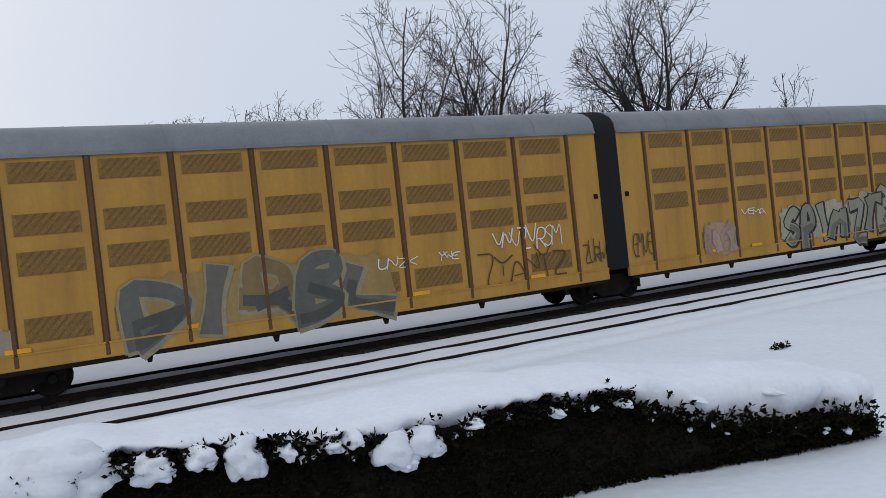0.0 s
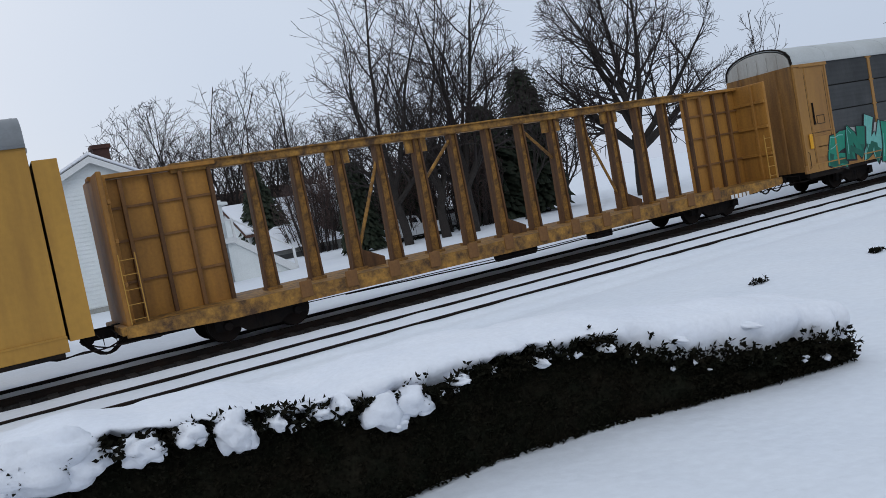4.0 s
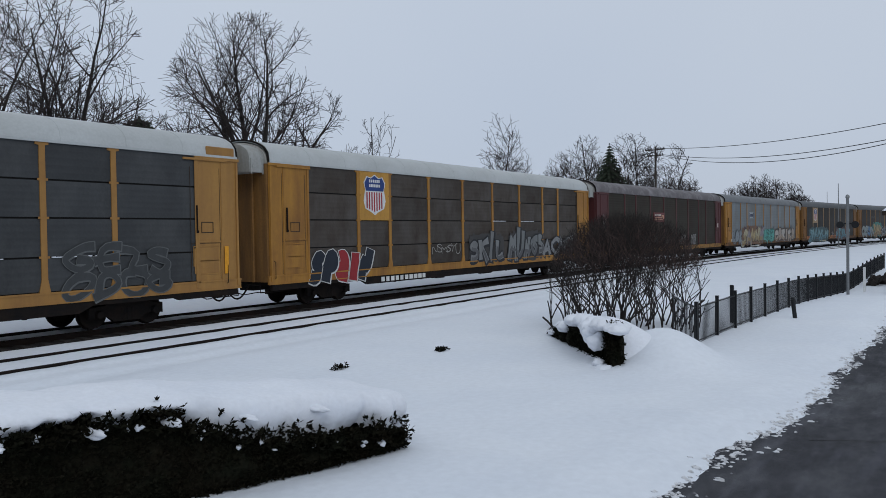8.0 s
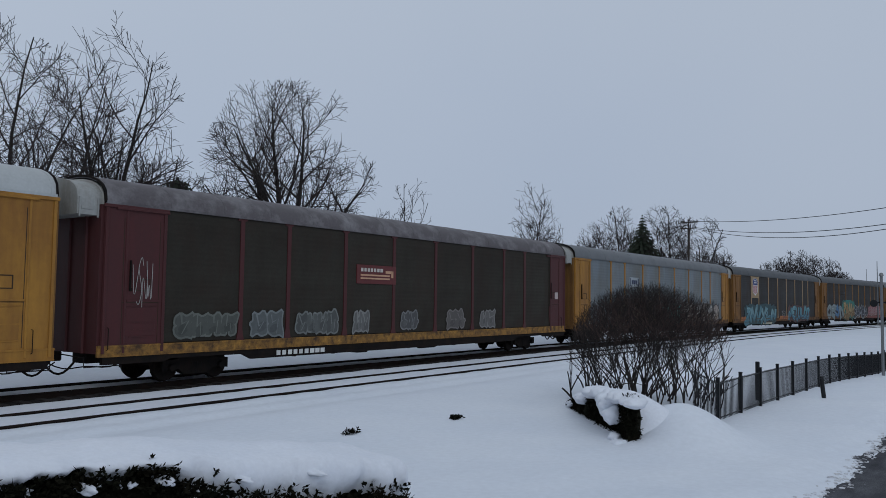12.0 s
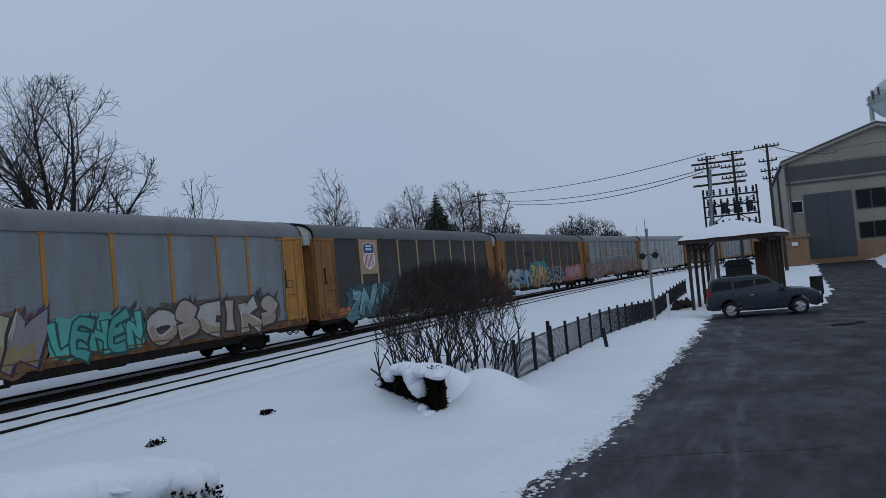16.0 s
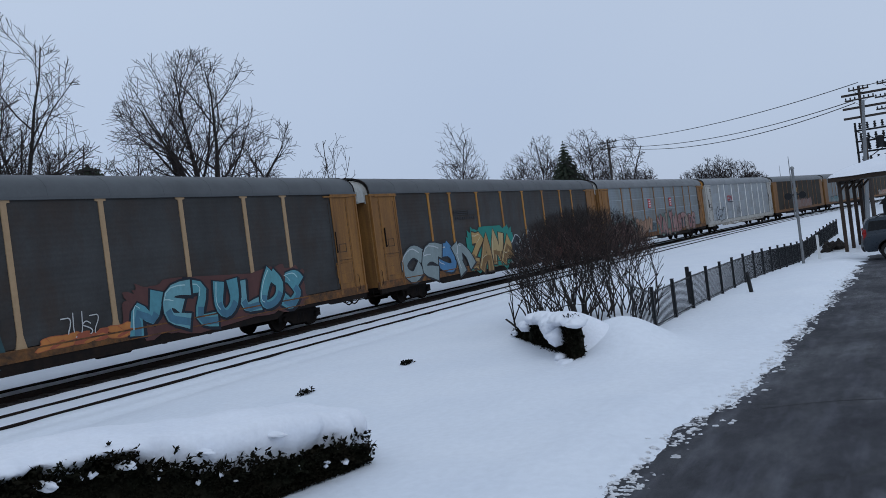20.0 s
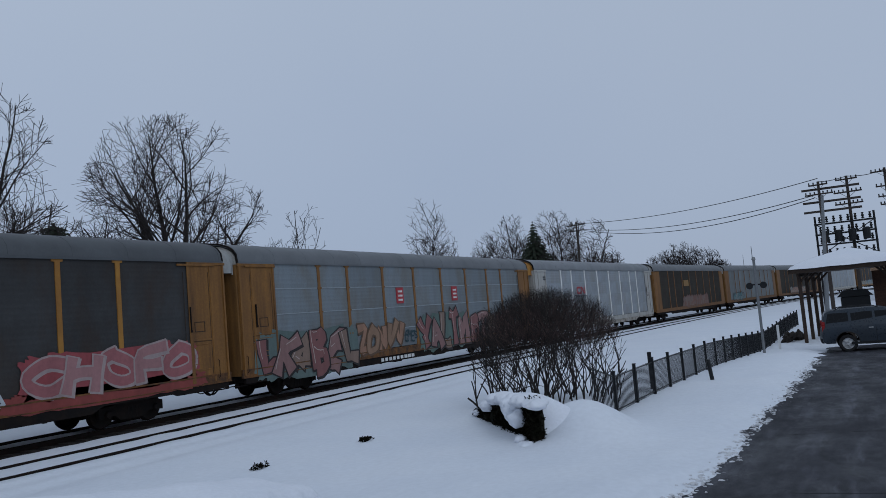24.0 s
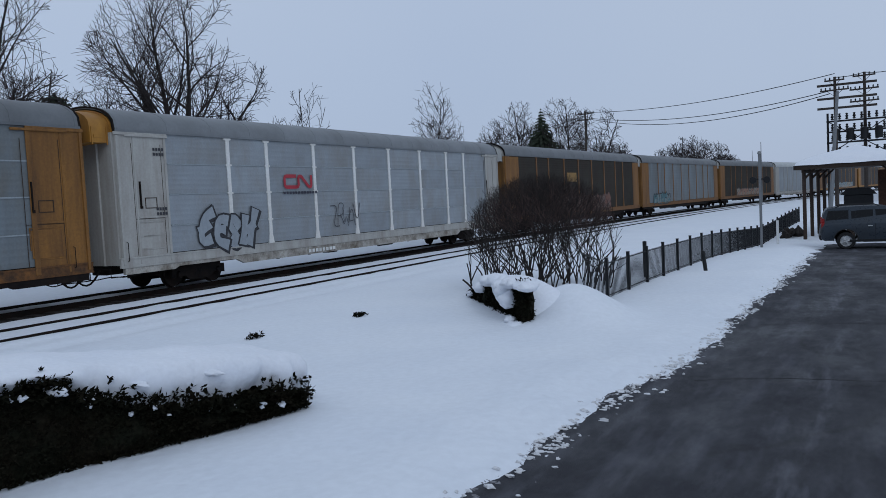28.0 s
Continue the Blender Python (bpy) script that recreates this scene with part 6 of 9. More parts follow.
part("railway_mark", MB().box(ORIGIN["samba"] + 7.7, ORIGIN["samba"] + 9.0, -1.546, -1.535, 3.95, 4.0).box(ORIGIN["samba"] + 7.7, ORIGIN["samba"] + 9.05, -1.546, -1.535, 3.86, 3.91).box(ORIGIN["samba"] + 7.7, ORIGIN["samba"] + 9.1, -1.546, -1.535, 3.77, 3.82).box(ORIGIN["samba"] + 9.1, ORIGIN["samba"] + 9.9, -1.546, -1.535, 3.76, 4.0), paint((0.02, 0.02, 0.022)), CAR["samba"], "black striped railway mark", smooth=False)

# pink car
PK = [(0.21, 0.09, 0.085), (0.25, 0.14, 0.13), (0.22, 0.15, 0.115)]
piece("pink", "LKABEL", 1.6, 7.8, 0.72, 2.3, PK, (0.02, 0.015, 0.015), 91, 0.331, 0.062, back=(0.11, 0.15, 0.14), shine=(0.42, 0.34, 0.31), lean=0.15, wild=0.2, smooth=0, label="dusty pink letters with black outlines")
piece("pink", "ZONVV", 7.9, 11.8, 1.0, 2.3, [(0.30, 0.17, 0.11), (0.26, 0.16, 0.10)], (0.12, 0.07, 0.04), 92, 0.274, 0.062, wild=0.14, smooth=1, label="tan letters with dark outlines")
tag_lines("pink", 11.9, 13.0, 1.4, 1.9, (0.02, 0.05, 0.06), 93, 5, 0.09)
piece("pink", "YALTM", 13.4, 18.6, 0.85, 2.45, PK, (0.02, 0.015, 0.015), 94, 0.317, 0.069, back=(0.10, 0.15, 0.13), shine=(0.44, 0.36, 0.33), wild=0.14, smooth=0, label="dusty pink letters with black outlines")
piece("pink", "BTBDS", 18.9, 24.4, 0.95, 2.35, PK, (0.02, 0.015, 0.015), 95, 0.288, 0.062, shine=(0.42, 0.34, 0.31), wild=0.16, smooth=0, label="dusty pink letters with black outlines")
for x in (11.4, 17.0):
    p = plate("pink", x, x + 0.62, 3.2, 3.95, (0.40, 0.04, 0.05), label="small red logo plate")
    mb = MB()
    for z in (3.32, 3.52, 3.72):
        mb.box(ORIGIN["pink"] + x + 0.12, ORIGIN["pink"] + x + 0.5, -1.546, -1.53, z, z + 0.09)
    part("lettering", mb, paint((0.7, 0.66, 0.64)), p, smooth=False)
bars("pink", 9.6, 12.6, 0.63, 0.15, WHITE, 9)

# white car
monogram("white", 8.35, 10.1, 3.15, 3.7, (0.38, 0.035, 0.05), 0.13)
bars("white", 8.3, 10.4, 2.95, 0.1, (0.05, 0.05, 0.07), 12)
for x, z in ((2.2, 4.4), (2.2, 4.25), (2.2, 2.55), (2.2, 2.4)):
    bars("white", x, x + 0.45, z, 0.09, (0.05, 0.05, 0.06), 4)
piece("white", "EESH", 3.9, 6.6, 1.15, 2.4, [(0.30, 0.33, 0.36)], (0.035, 0.035, 0.04), 101, 0.317, 0.062, smooth=3, wild=0.1, label="hollow grey bubble letters with black outlines")
tag_lines("white", 11.3, 13.3, 1.6, 2.4, (0.06, 0.06, 0.07), 102, 7, 0.05, label="black scribbled tag")
bars("white", 9.6, 11.4, 0.63, 0.13, WHITE, 8)

# cars behind
plate("t1", 10.8, 12.6, 3.3, 3.95, (0.26, 0.15, 0.04), label="yellow logo plate")
scrawl("t1", 10.0, 20.0, 1.1, 2.2, 8, [(0.17, 0.075, 0.05), (0.17, 0.12, 0.10)], (0.12, 0.06, 0.05), 111, label="rust-red graffiti")
scrawl("t2", 4.0, 9.0, 1.1, 2.0, 5, [(0.07, 0.17, 0.19), (0.2, 0.23, 0.23)], BLACK, 112, label="teal graffiti")
scrawl("t3", 8.0, 19.0, 1.1, 2.0, 8, [(0.24, 0.22, 0.18), (0.3, 0.16, 0.1)], BLACK, 113, label="faded graffiti")
scrawl("t5", 3.0, 24.0, 1.1, 2.0, 14, [(0.28, 0.24, 0.18), (0.2, 0.26, 0.28)], BLACK, 114, label="faded graffiti")
bars("flat", 20.6, 21.6, 0.62, 0.14, WHITE, 5)

# snow caught on ledges
for car, spots in (("green", ((13.2, 15.8, 2.05), (16.0, 17.6, 2.05), (18.8, 20.6, 2.05), (21.6, 23.0, 2.05), (20.5, 26.0, 4.955), (8.0, 13.0, 4.955))), ("shield", ((15.9, 17.2, 3.04), (18.9, 20.4, 3.04), (8.0, 21.0, 4.955))), ("artA", ((-18.0, -9.0, 5.215),))):
    for a, b, z in spots:
        k, m = MB(), 14
        rnd = random.Random(int(a * 10))
        for i in range(m):
            u0, u1 = a + (b - a) * i / m, a + (b - a) * (i + 1) / m
            if rnd.random() < 0.75:
                k.box(u0 + ORIGIN[car], u1 + ORIGIN[car], -1.535, -1.49, z - 0.012, z + rnd.uniform(0.004, 0.022))
        tagged(part("snow_ledge", k, snowcap_m, CAR[car], "thin line of snow on a ledge", smooth=False), kind="stuff")


# ---- trees and shrubs ----
def limb(thick, thin, rnd, p, d, length, r, level, top, kids, env, lift, fine=1.0):
    """One branch with its side branches, kept inside the crown's outline; stout ones go to thick, slender ones to thin."""
    for _ in range(9):
        if env(p + d * length) <= 1.0:
            break
        length *= 0.84
        r *= 0.95
    if length < 0.25:
        return
    n = (5, 7, 5, 4, 3)[level]
    pts, rad, dirs = [p.copy()], [r], []
    tip = (0.7, 0.13, 0.2, 0.4, 0.6)[level]
    least = (0.06, 0.032, 0.021, 0.016, 0.013)[level] * fine
    wob = (0.04, 0.15, 0.20, 0.22, 0.2)[level]
    for k in range(n):
        j = Vector((rnd.uniform(-1, 1), rnd.uniform(-1, 1), rnd.uniform(-0.8, 0.8)))
        d = (d + j * wob + Vector((0, 0, (0.0, 0.40, 0.30, 0.2, 0.1)[level] * lift / n))).normalized()
        p = p + d * length / n
        pts.append(p.copy())
        rad.append(max(r * (1 - (1 - tip) * (k + 1) / n), least))
        dirs.append(d.copy())
    (thick if level < 2 else thin).tube(pts, rad, (8, 6, 4, 3, 3)[level], cap=False)
    if level >= top:
        return
    m = kids[level]
    for i in range(m):
        t = 0.14 + 0.85 * (i + 0.15 + 0.7 * rnd.random()) / m
        k = min(int(t * n), n - 1)
        q = pts[k].lerp(pts[k + 1], t * n - k)
        side = dirs[k].orthogonal().normalized()
        side.rotate(Matrix.Rotation(i * 2.4 + rnd.uniform(-0.7, 0.7), 3, dirs[k]))
        a = rnd.uniform(0.5, 1.1)
        e = (dirs[k] * math.cos(a) + side * math.sin(a)).normalized()
        share = (1.0, rnd.uniform(0.40, 0.62) * (1.15 - 0.62 * t), rnd.uniform(0.42, 0.70) * (1.1 - 0.4 * t), rnd.uniform(0.40, 0.62))[level]
        limb(thick, thin, rnd, q, e, length * share, rad[k] * (0.7, 0.52, 0.55, 0.62)[level], level + 1, top, kids, env, lift, fine)


def bare_tree(x, y, h, seed, label, rx, cx=0.0, low=0.28, mains=5, spread=0.75, lean=0.0, kids=(0, 9, 6, 4), top=4, r0=0.26, fork=0.2, lift=1.0, box=2.3, group="bare trees"):
    """A leafless tree: main limbs fan out from a low fork to an oval outline rx wide of the axis; cx shifts the crown sideways."""
    z = float(snow_z(np.array([x]), np.array([y]), False)[0]) - 0.1
    rnd = random.Random(seed)
    tree = thing("bare_tree", label, "tree", (x, y, z), group=group)
    thick, thin = MB(), MB()
    far = math.hypot(x, y)
    lat, dep = Vector((y / far, -x / far, 0)), Vector((x / far, y / far, 0))
    zc, rz = h * (low + 1) / 2, h * (1 - low) / 2

    def env(q):
        u, v, w = q.dot(lat) - cx, q.dot(dep), q.z - zc
        lump = 1 + 0.30 * noise.noise(Vector((u / rx * 1.6 + seed, v / rx * 1.6, w / rz * 1.6))) + 0.16 * noise.noise(Vector((u / rx * 4.1, v / rx * 4.1 + seed, w / rz * 4.1)))
        return ((abs(u) / rx) ** box + (abs(v) / rx) ** box + (abs(w) / (rz if w > 0 else rz * 1.6)) ** box) / lump
    base = (Vector((0, 0, 1)) + lat * lean).normalized()
    stem = [Vector((0, 0, 0)) + base * (h * fork * k / 4) + Vector((rnd.uniform(-0.05, 0.05), rnd.uniform(-0.05, 0.05), 0)) * k for k in range(5)]
    thick.tube(stem, [r0 * (1.25 - 0.09 * k) for k in range(5)], 9, cap=False)
    for i in range(mains):
        u = (i + 0.5) / mains * 2 - 1 + rnd.uniform(-0.12, 0.12)
        d = (Vector((0, 0, 1)) + lat * (math.tan(spread * 0.9 * u) + lean) + dep * rnd.uniform(-0.5, 0.5)).normalized()
        p = stem[4 if abs(u) < 0.5 else 3]
        reach = 0.5
        while env(p + d * reach) < 1.0 and reach < h:
            reach += 0.25
        limb(thick, thin, rnd, p.copy(), d, reach * rnd.uniform(0.92, 1.08), r0 * rnd.uniform(0.55, 0.78), 1, top, kids, env, lift, max(1.0, far / 52) ** 0.55)
    part("trunk", thick, bark_m, tree)
    part("crown", thin, twig_m, tree, "fan of thin leafless branches")
    return tree


def polar(az, d):
    return d * math.cos(radians(az)), d * math.sin(radians(az))


def at_az(fn, az, d, *a, **k):
    x, y = polar(az, d)
    return fn(x, y, *a, **k)


MAPLE = "tall bare spreading maple behind the tracks"
at_az(bare_tree, 63.25, 48, 17.3, 11, MAPLE, 4.4, -0.6, mains=6, spread=1.0, lean=-0.08, r0=0.24, kids=(0, 11, 7, 4), low=0.2)
at_az(bare_tree, 60.5, 48.6, 18.4, 9, MAPLE, 3.4, -0.1, mains=5, spread=0.6, r0=0.25, kids=(0, 9, 6, 4), low=0.25)
at_az(bare_tree, 58.5, 49, 18.5, 12, MAPLE, 4.4, 0.6, mains=7, spread=1.1, lean=0.03, r0=0.30, kids=(0, 11, 7, 4), low=0.2)
at_az(bare_tree, 54.6, 53, 11.4, 8, "low bare tree leaning over beside the maples", 2.6, 1.0, mains=4, spread=0.5, lean=0.30, r0=0.15, kids=(0, 9, 6, 4), fork=0.3)
at_az(bare_tree, 46.2, 58, 18.0, 37, "broad bare tree with a rounded crown", 6.8, 0.25, mains=8, spread=1.22, r0=0.46, kids=(0, 10, 8, 5), low=0.16, fork=0.24, lift=0.75)
at_az(bare_tree, 37.3, 76, 15.0, 14, "small bare tree behind the railway", 2.4, mains=5, spread=0.8, r0=0.14, kids=(0, 8, 6, 3))
at_az(bare_tree, 28.4, 95, 17.2, 15, "upright bare tree with an oval crown", 3.4, 0.1, mains=7, spread=0.75, r0=0.26, kids=(0, 10, 7, 4), low=0.2)
for i, (a, d, h) in enumerate(((25.4, 120, 13.4), (24.2, 122, 14.4), (22.5, 118, 16.2), (19.4, 112, 15.8), (18.3, 116, 15.4), (16.9, 112, 14.4), (16.2, 118, 11))):
    at_az(bare_tree, a, d, h, 20 + i, "bare tree in a far group", 3.7, mains=6, spread=0.85, r0=0.22, kids=(0, 9, 7, 4), low=0.15, lift=0.3 if a < 19 else 1.0)
for i, (a, d, h) in enumerate(((12.3, 172, 12.4), (11.5, 175, 13.6), (10.5, 170, 13.2), (9.4, 174, 12.0), (13.6, 185, 8.0), (8.7, 178, 9.6))):
    at_az(bare_tree, a, d, h, 40 + i, "bare tree in a far group", 3.8, mains=6, spread=0.8, r0=0.24, kids=(0, 9, 6, 4), low=0.12)
for i, (a, d, h) in enumerate(((80.6, 74, 15.4), (78.4, 78, 16.4), (76.2, 75, 16.6), (74.6, 74, 16.6), (72.3, 76, 17.4), (70.4, 73, 16.0), (68.6, 72, 12.0), (65.5, 78, 12.5), (83.0, 90, 14), (55.6, 74, 10), (51.4, 76, 9.0), (61.5, 76, 12))):
    at_az(bare_tree, a, d, h, 60 + i, "bare tree behind the gardens", 3.6, mains=6, spread=0.7, r0=0.2, kids=(0, 9, 6, 3), low=0.2, box=3.2)
at_az(bare_tree, 114.2, 44, 18.5, 80, "large bare tree with drooping twigs", 5.6, 0.0, mains=8, spread=1.2, r0=0.36, kids=(0, 13, 8, 5), low=0.3, lift=-0.25)


def conifer(x, y, h, half, seed, label, name="spruce_tree", material=None, plump=0.85):
    """Tiers of drooping needle-covered boughs on a straight trunk."""
    z = float(snow_z(np.array([x]), np.array([y]), False)[0]) - 0.1
    rnd = random.Random(seed)
    tree = thing(name, label, "evergreen tree", (x, y, z))
    part("trunk", MB().tube([(0, 0, 0), (0, 0, h * 0.97)], [0.16, 0.02], 6), bark_m, tree)
    mb = MB()
    tiers = 34
    for t in range(tiers):
        u = t / (tiers - 1)
        zz = h * (0.08 + 0.90 * u)
        r = half * (1 - u) ** plump + 0.12
        m = int(9 + 14 * (1 - u))
        for k in range(m):
            a = 2 * math.pi * (k + rnd.random() * 0.7) / m + t
            l = r * rnd.uniform(0.75, 1.12)
            c, s = math.cos(a), math.sin(a)
            for j in range(4):
                f0, f1 = j / 4.3, (j + 1.2) / 4.3
                w = (0.07 + 0.20 * r) * (1 - j / 6) * rnd.uniform(0.8, 1.3)
                dz = -0.22 * l
                p, q = Vector((c * l * f0, s * l * f0, zz + dz * f0 * f0)), Vector((c * l * f1, s * l * f1, zz + dz * f1 * f1))
                n = Vector((-s, c, 0)) * w
                mb.add([tuple(p - n), tuple(q - n * 0.5 + Vector((0, 0, -0.06))), tuple(q + n * 0.5 + Vector((0, 0, -0.06))), tuple(p + n), tuple((p + q) / 2 + Vector((0, 0, 0.10 + w * 0.5)))], [(0, 1, 4), (1, 2, 4), (2, 3, 4), (3, 0, 4)])
    part("crown", mb, material or needle_m, tree, "dark tiers of needles", smooth=False)
    return tree


at_az(conifer, 20.85, 112, 14.6, 7.2, 1, "dark pointed spruce among bare trees", plump=1.05)
at_az(conifer, 53.5, 61, 11.3, 2.5, 2, "dark rounded evergreen behind the tracks", plump=0.32)
at_az(conifer, 56.6, 60, 9.0, 3.6, 3, "dark rounded evergreen behind the tracks", plump=0.5)
at_az(conifer, 66.4, 50, 5.9, 1.35, 4, "dark columnar evergreen in a garden", plump=0.3)
at_az(conifer, 64.2, 55, 4.6, 1.9, 5, "dark rounded evergreen in a garden", plump=0.4)
at_az(conifer, 62.5, 56, 5.2, 2.6, 6, "dark evergreen shrub in a garden")
at_az(conifer, 73.0, 66, 8.2, 2.8, 7, "dark evergreen behind the garage")


def shrub(x, y, z, rx, ry, h, stems, seed, label, dense=1.0, stout=1.0):
    """A many-stemmed leafless bush, clipped round on top."""
    rnd = random.Random(seed)
    sh = thing("bare_bush", label, "bush", (x, y, z))
    st, tw = MB(), MB()
    for i in range(stems):
        a, q = rnd.uniform(0, 6.283), math.sqrt(rnd.random())
        bx, by = math.cos(a) * q * rx * 0.68, math.sin(a) * q * ry * 0.68
        tx, ty = math.cos(a) * q * rx * 1.02 + rnd.uniform(-0.2, 0.2), math.sin(a) * q * ry * 1.02 + rnd.uniform(-0.2, 0.2)
        tz = h * (0.42 + 0.53 * math.sqrt(max(0.0, 1 - q * q))) * rnd.uniform(0.93, 1.0)
        pts = []
        for k in range(7):
            u = k / 6
            pts.append(Vector((bx + (tx - bx) * u ** 1.2 + rnd.uniform(-0.06, 0.06), by + (ty - by) * u ** 1.2 + rnd.uniform(-0.06, 0.06), tz * (u ** 0.95))))
        st.tube(pts, [0.019 * stout * (1 - 0.7 * k / 6) for k in range(7)], 4, cap=False)
        for j in range(int(24 * dense)):
            u = rnd.random() ** 0.55
            k = min(int(u * 6), 5)
            p = pts[k].lerp(pts[k + 1], u * 6 - k)
            d = Vector((rnd.uniform(-1, 1), rnd.uniform(-1, 1), rnd.uniform(0.1, 1.3))).normalized()
            l = rnd.uniform(0.16, 0.5) * stout ** 0.6
            e = p + d * l
            lim = ((e.x / rx) ** 2 + (e.y / ry) ** 2) * 0.92 + (max(e.z - h * 0.45, 0) / (h * 0.55)) ** 2
            if lim > 1.04:
                continue
            tw.tube([p, p + d * l * 0.5 + Vector((rnd.uniform(-0.03, 0.03), rnd.uniform(-0.03, 0.03), 0)), e], [0.006 * stout, 0.005 * stout, 0.0035 * stout], 3, cap=False)
    part("stem", st, bark_m, sh, "cluster of thin grey-brown stems")
    part("twig_mass", tw, shrub_m, sh, "dense reddish-brown twigs clipped to a dome")
    return sh


def clipped_bush(x, y, z, r, h, seed, label):
    """A leafless bush: stems fan out from a few stools to a wide waist, and a dense dome of twigs is clipped round on top."""
    rnd = random.Random(seed)
    sh = thing("bare_bush", label, "bush", (x, y, z))
    st, tw = MB(), MB()

    def inside(q):
        return (q.x / r) ** 2 + (q.y / r) ** 2 + (max(q.z - h * 0.42, 0) / (h * 0.58)) ** 2.2

    def grow(p, d, rad, level):
        line, radii = [p.copy()], [rad]
        for k in range(rnd.randint(2, 4)):
            d = (d + Vector((rnd.uniform(-1, 1), rnd.uniform(-1, 1), rnd.uniform(-0.5, 0.75))) * 0.27).normalized()
            p = p + d * rnd.uniform(0.13, 0.24)
            rad *= 0.93
            line.append(p.copy())
            radii.append(rad)
            if inside(p) > 1.0:
                break
        st.tube(line, radii, 5 if rad > 0.011 else 4, cap=False)
        if level > 6 or inside(p) > 0.97 or p.z < 0.02:
            return
        for j in range(3 if rnd.random() < 0.28 else 2):
            e = (d + Vector((rnd.uniform(-1, 1), rnd.uniform(-1, 1), rnd.uniform(-0.25, 0.7))) * 0.62).normalized()
            grow(p, e, rad * rnd.uniform(0.68, 0.86), level + 1)
    for i in range(44):
        a, q = 6.283 * i * 0.618, math.sqrt((i + 0.5) / 44)
        b = Vector((math.cos(a) * q * r * 0.9, math.sin(a) * q * r * 0.9, -0.05))
        for j in range(rnd.randint(1, 2)):
            o = a + rnd.uniform(-0.6, 0.6)
            t = q * rnd.uniform(-0.2, 0.75)
            grow(b + Vector((rnd.uniform(-0.1, 0.1), rnd.uniform(-0.1, 0.1), 0)), Vector((math.cos(o) * t, math.sin(o) * t, 1.0)).normalized(), rnd.uniform(0.017, 0.03), 0)
    for i in range(6200):
        a, q = rnd.uniform(0, 6.283), rnd.random() ** 0.42
        p = Vector((math.cos(a) * q * r, math.sin(a) * q * r, h * (0.52 + 0.44 * rnd.random() ** 0.8)))
        d = Vector((p.x * 0.35 + rnd.uniform(-0.7, 0.7), p.y * 0.35 + rnd.uniform(-0.7, 0.7), rnd.uniform(0.25, 1.2))).normalized()
        l = rnd.uniform(0.14, 0.36)
        e = p + d * l
        if inside(e) > 1.03 + rnd.uniform(-0.04, 0.03):
            continue
        tw.tube([p, p + d * l * 0.5 + Vector((rnd.uniform(-0.025, 0.025), rnd.uniform(-0.025, 0.025), 0)), e], [0.0062, 0.0055, 0.0042], 3, cap=False)
    part("stem", st, bark_m, sh, "cluster of thin grey-brown stems")
    part("twig_mass", tw, shrub_m, sh, "dense reddish-brown twigs clipped to a dome")
    return sh


clipped_bush(18.98, 7.05, 0.0, 1.96, 2.86, 7, "large leafless bush clipped to a dome beside the fence")
at_az(lambda x, y: shrub(x, y, 0, 3.4, 2.4, 6.4, 70, 8, "leafless brown garden shrub in snow", 1.6, 2.6), 63.2, 54)
at_az(lambda x, y: shrub(x, y, 0, 3.8, 2.6, 7.0, 70, 9, "leafless brown garden shrub in snow", 1.6, 2.6), 59.0, 56)
at_az(lambda x, y: shrub(x, y, 0, 3.8, 2.6, 7.2, 70, 13, "leafless brown garden shrub in snow", 1.6, 2.6), 61.2, 60)
at_az(lambda x, y: shrub(x, y, 0, 4.0, 2.6, 7.4, 70, 14, "leafless brown garden shrub in snow", 1.6, 2.6), 67.8, 66)
at_az(lambda x, y: shrub(x, y, 0, 3.4, 2.6, 6.4, 60, 11, "leafless brown garden shrub in snow", 1.4, 2.6), 69.5, 62)
at_az(lambda x, y: shrub(x, y, 0, 4.6, 3.6, 8.6, 170, 10, "large round leafless shrub behind the white house", 4.0, 1.7), -24.2, 66)


# ---- the long hedge under its snow ----
def hedge_front(x):
    return float(np.interp(x, [-4.2, -2.2, -1.0, 2.0, 3.6, 4.8, 6.0, 7.0, 7.6], [6.84, 6.66, 6.54, 6.44, 6.38, 6.14, 5.76, 5.52, 5.55]))


def cap_top(x):
    return float(np.interp(x, [-2.0, -1.5, -1.0, -0.5, 0.26, 0.7, 1.4, 2.0, 2.6, 4.2, 5.1, 6.3, 7.3, 7.6], [0.78, 1.05, 1.25, 1.31, 1.34, 1.27, 1.21, 1.09, 1.08, 0.96, 0.85, 0.71, 0.57, 0.45]))


def hedge_top(x):
    """The foliage ends lower than the snow on it, above all along the right half."""
    return cap_top(x) - float(np.interp(x, [1.6, 2.8, 3.3, 3.8, 4.7, 5.3, 6.2, 6.8, 7.6], [0.0, 0.08, 0.0, -0.08, -0.05, 0.16, 0.25, 0.20, 0.24]))


def leaf_cards(mb, rnd, p, n, s):
    """A sprig: a few small pointed leaves round p."""
    for k in range(n):
        d = Vector((rnd.uniform(-1, 1), rnd.uniform(-1.2, 0.5), rnd.uniform(-0.5, 1))).normalized()
        u = d.orthogonal().normalized()
        u.rotate(Matrix.Rotation(rnd.uniform(0, 6.28), 3, d))
        l, w = s * rnd.uniform(0.6, 1.3), s * rnd.uniform(0.16, 0.3)
        a = p + d * l * 0.5
        mb.add([tuple(p), tuple(a + u * w), tuple(p + d * l), tuple(a - u * w)], [(0, 1, 2, 3)])


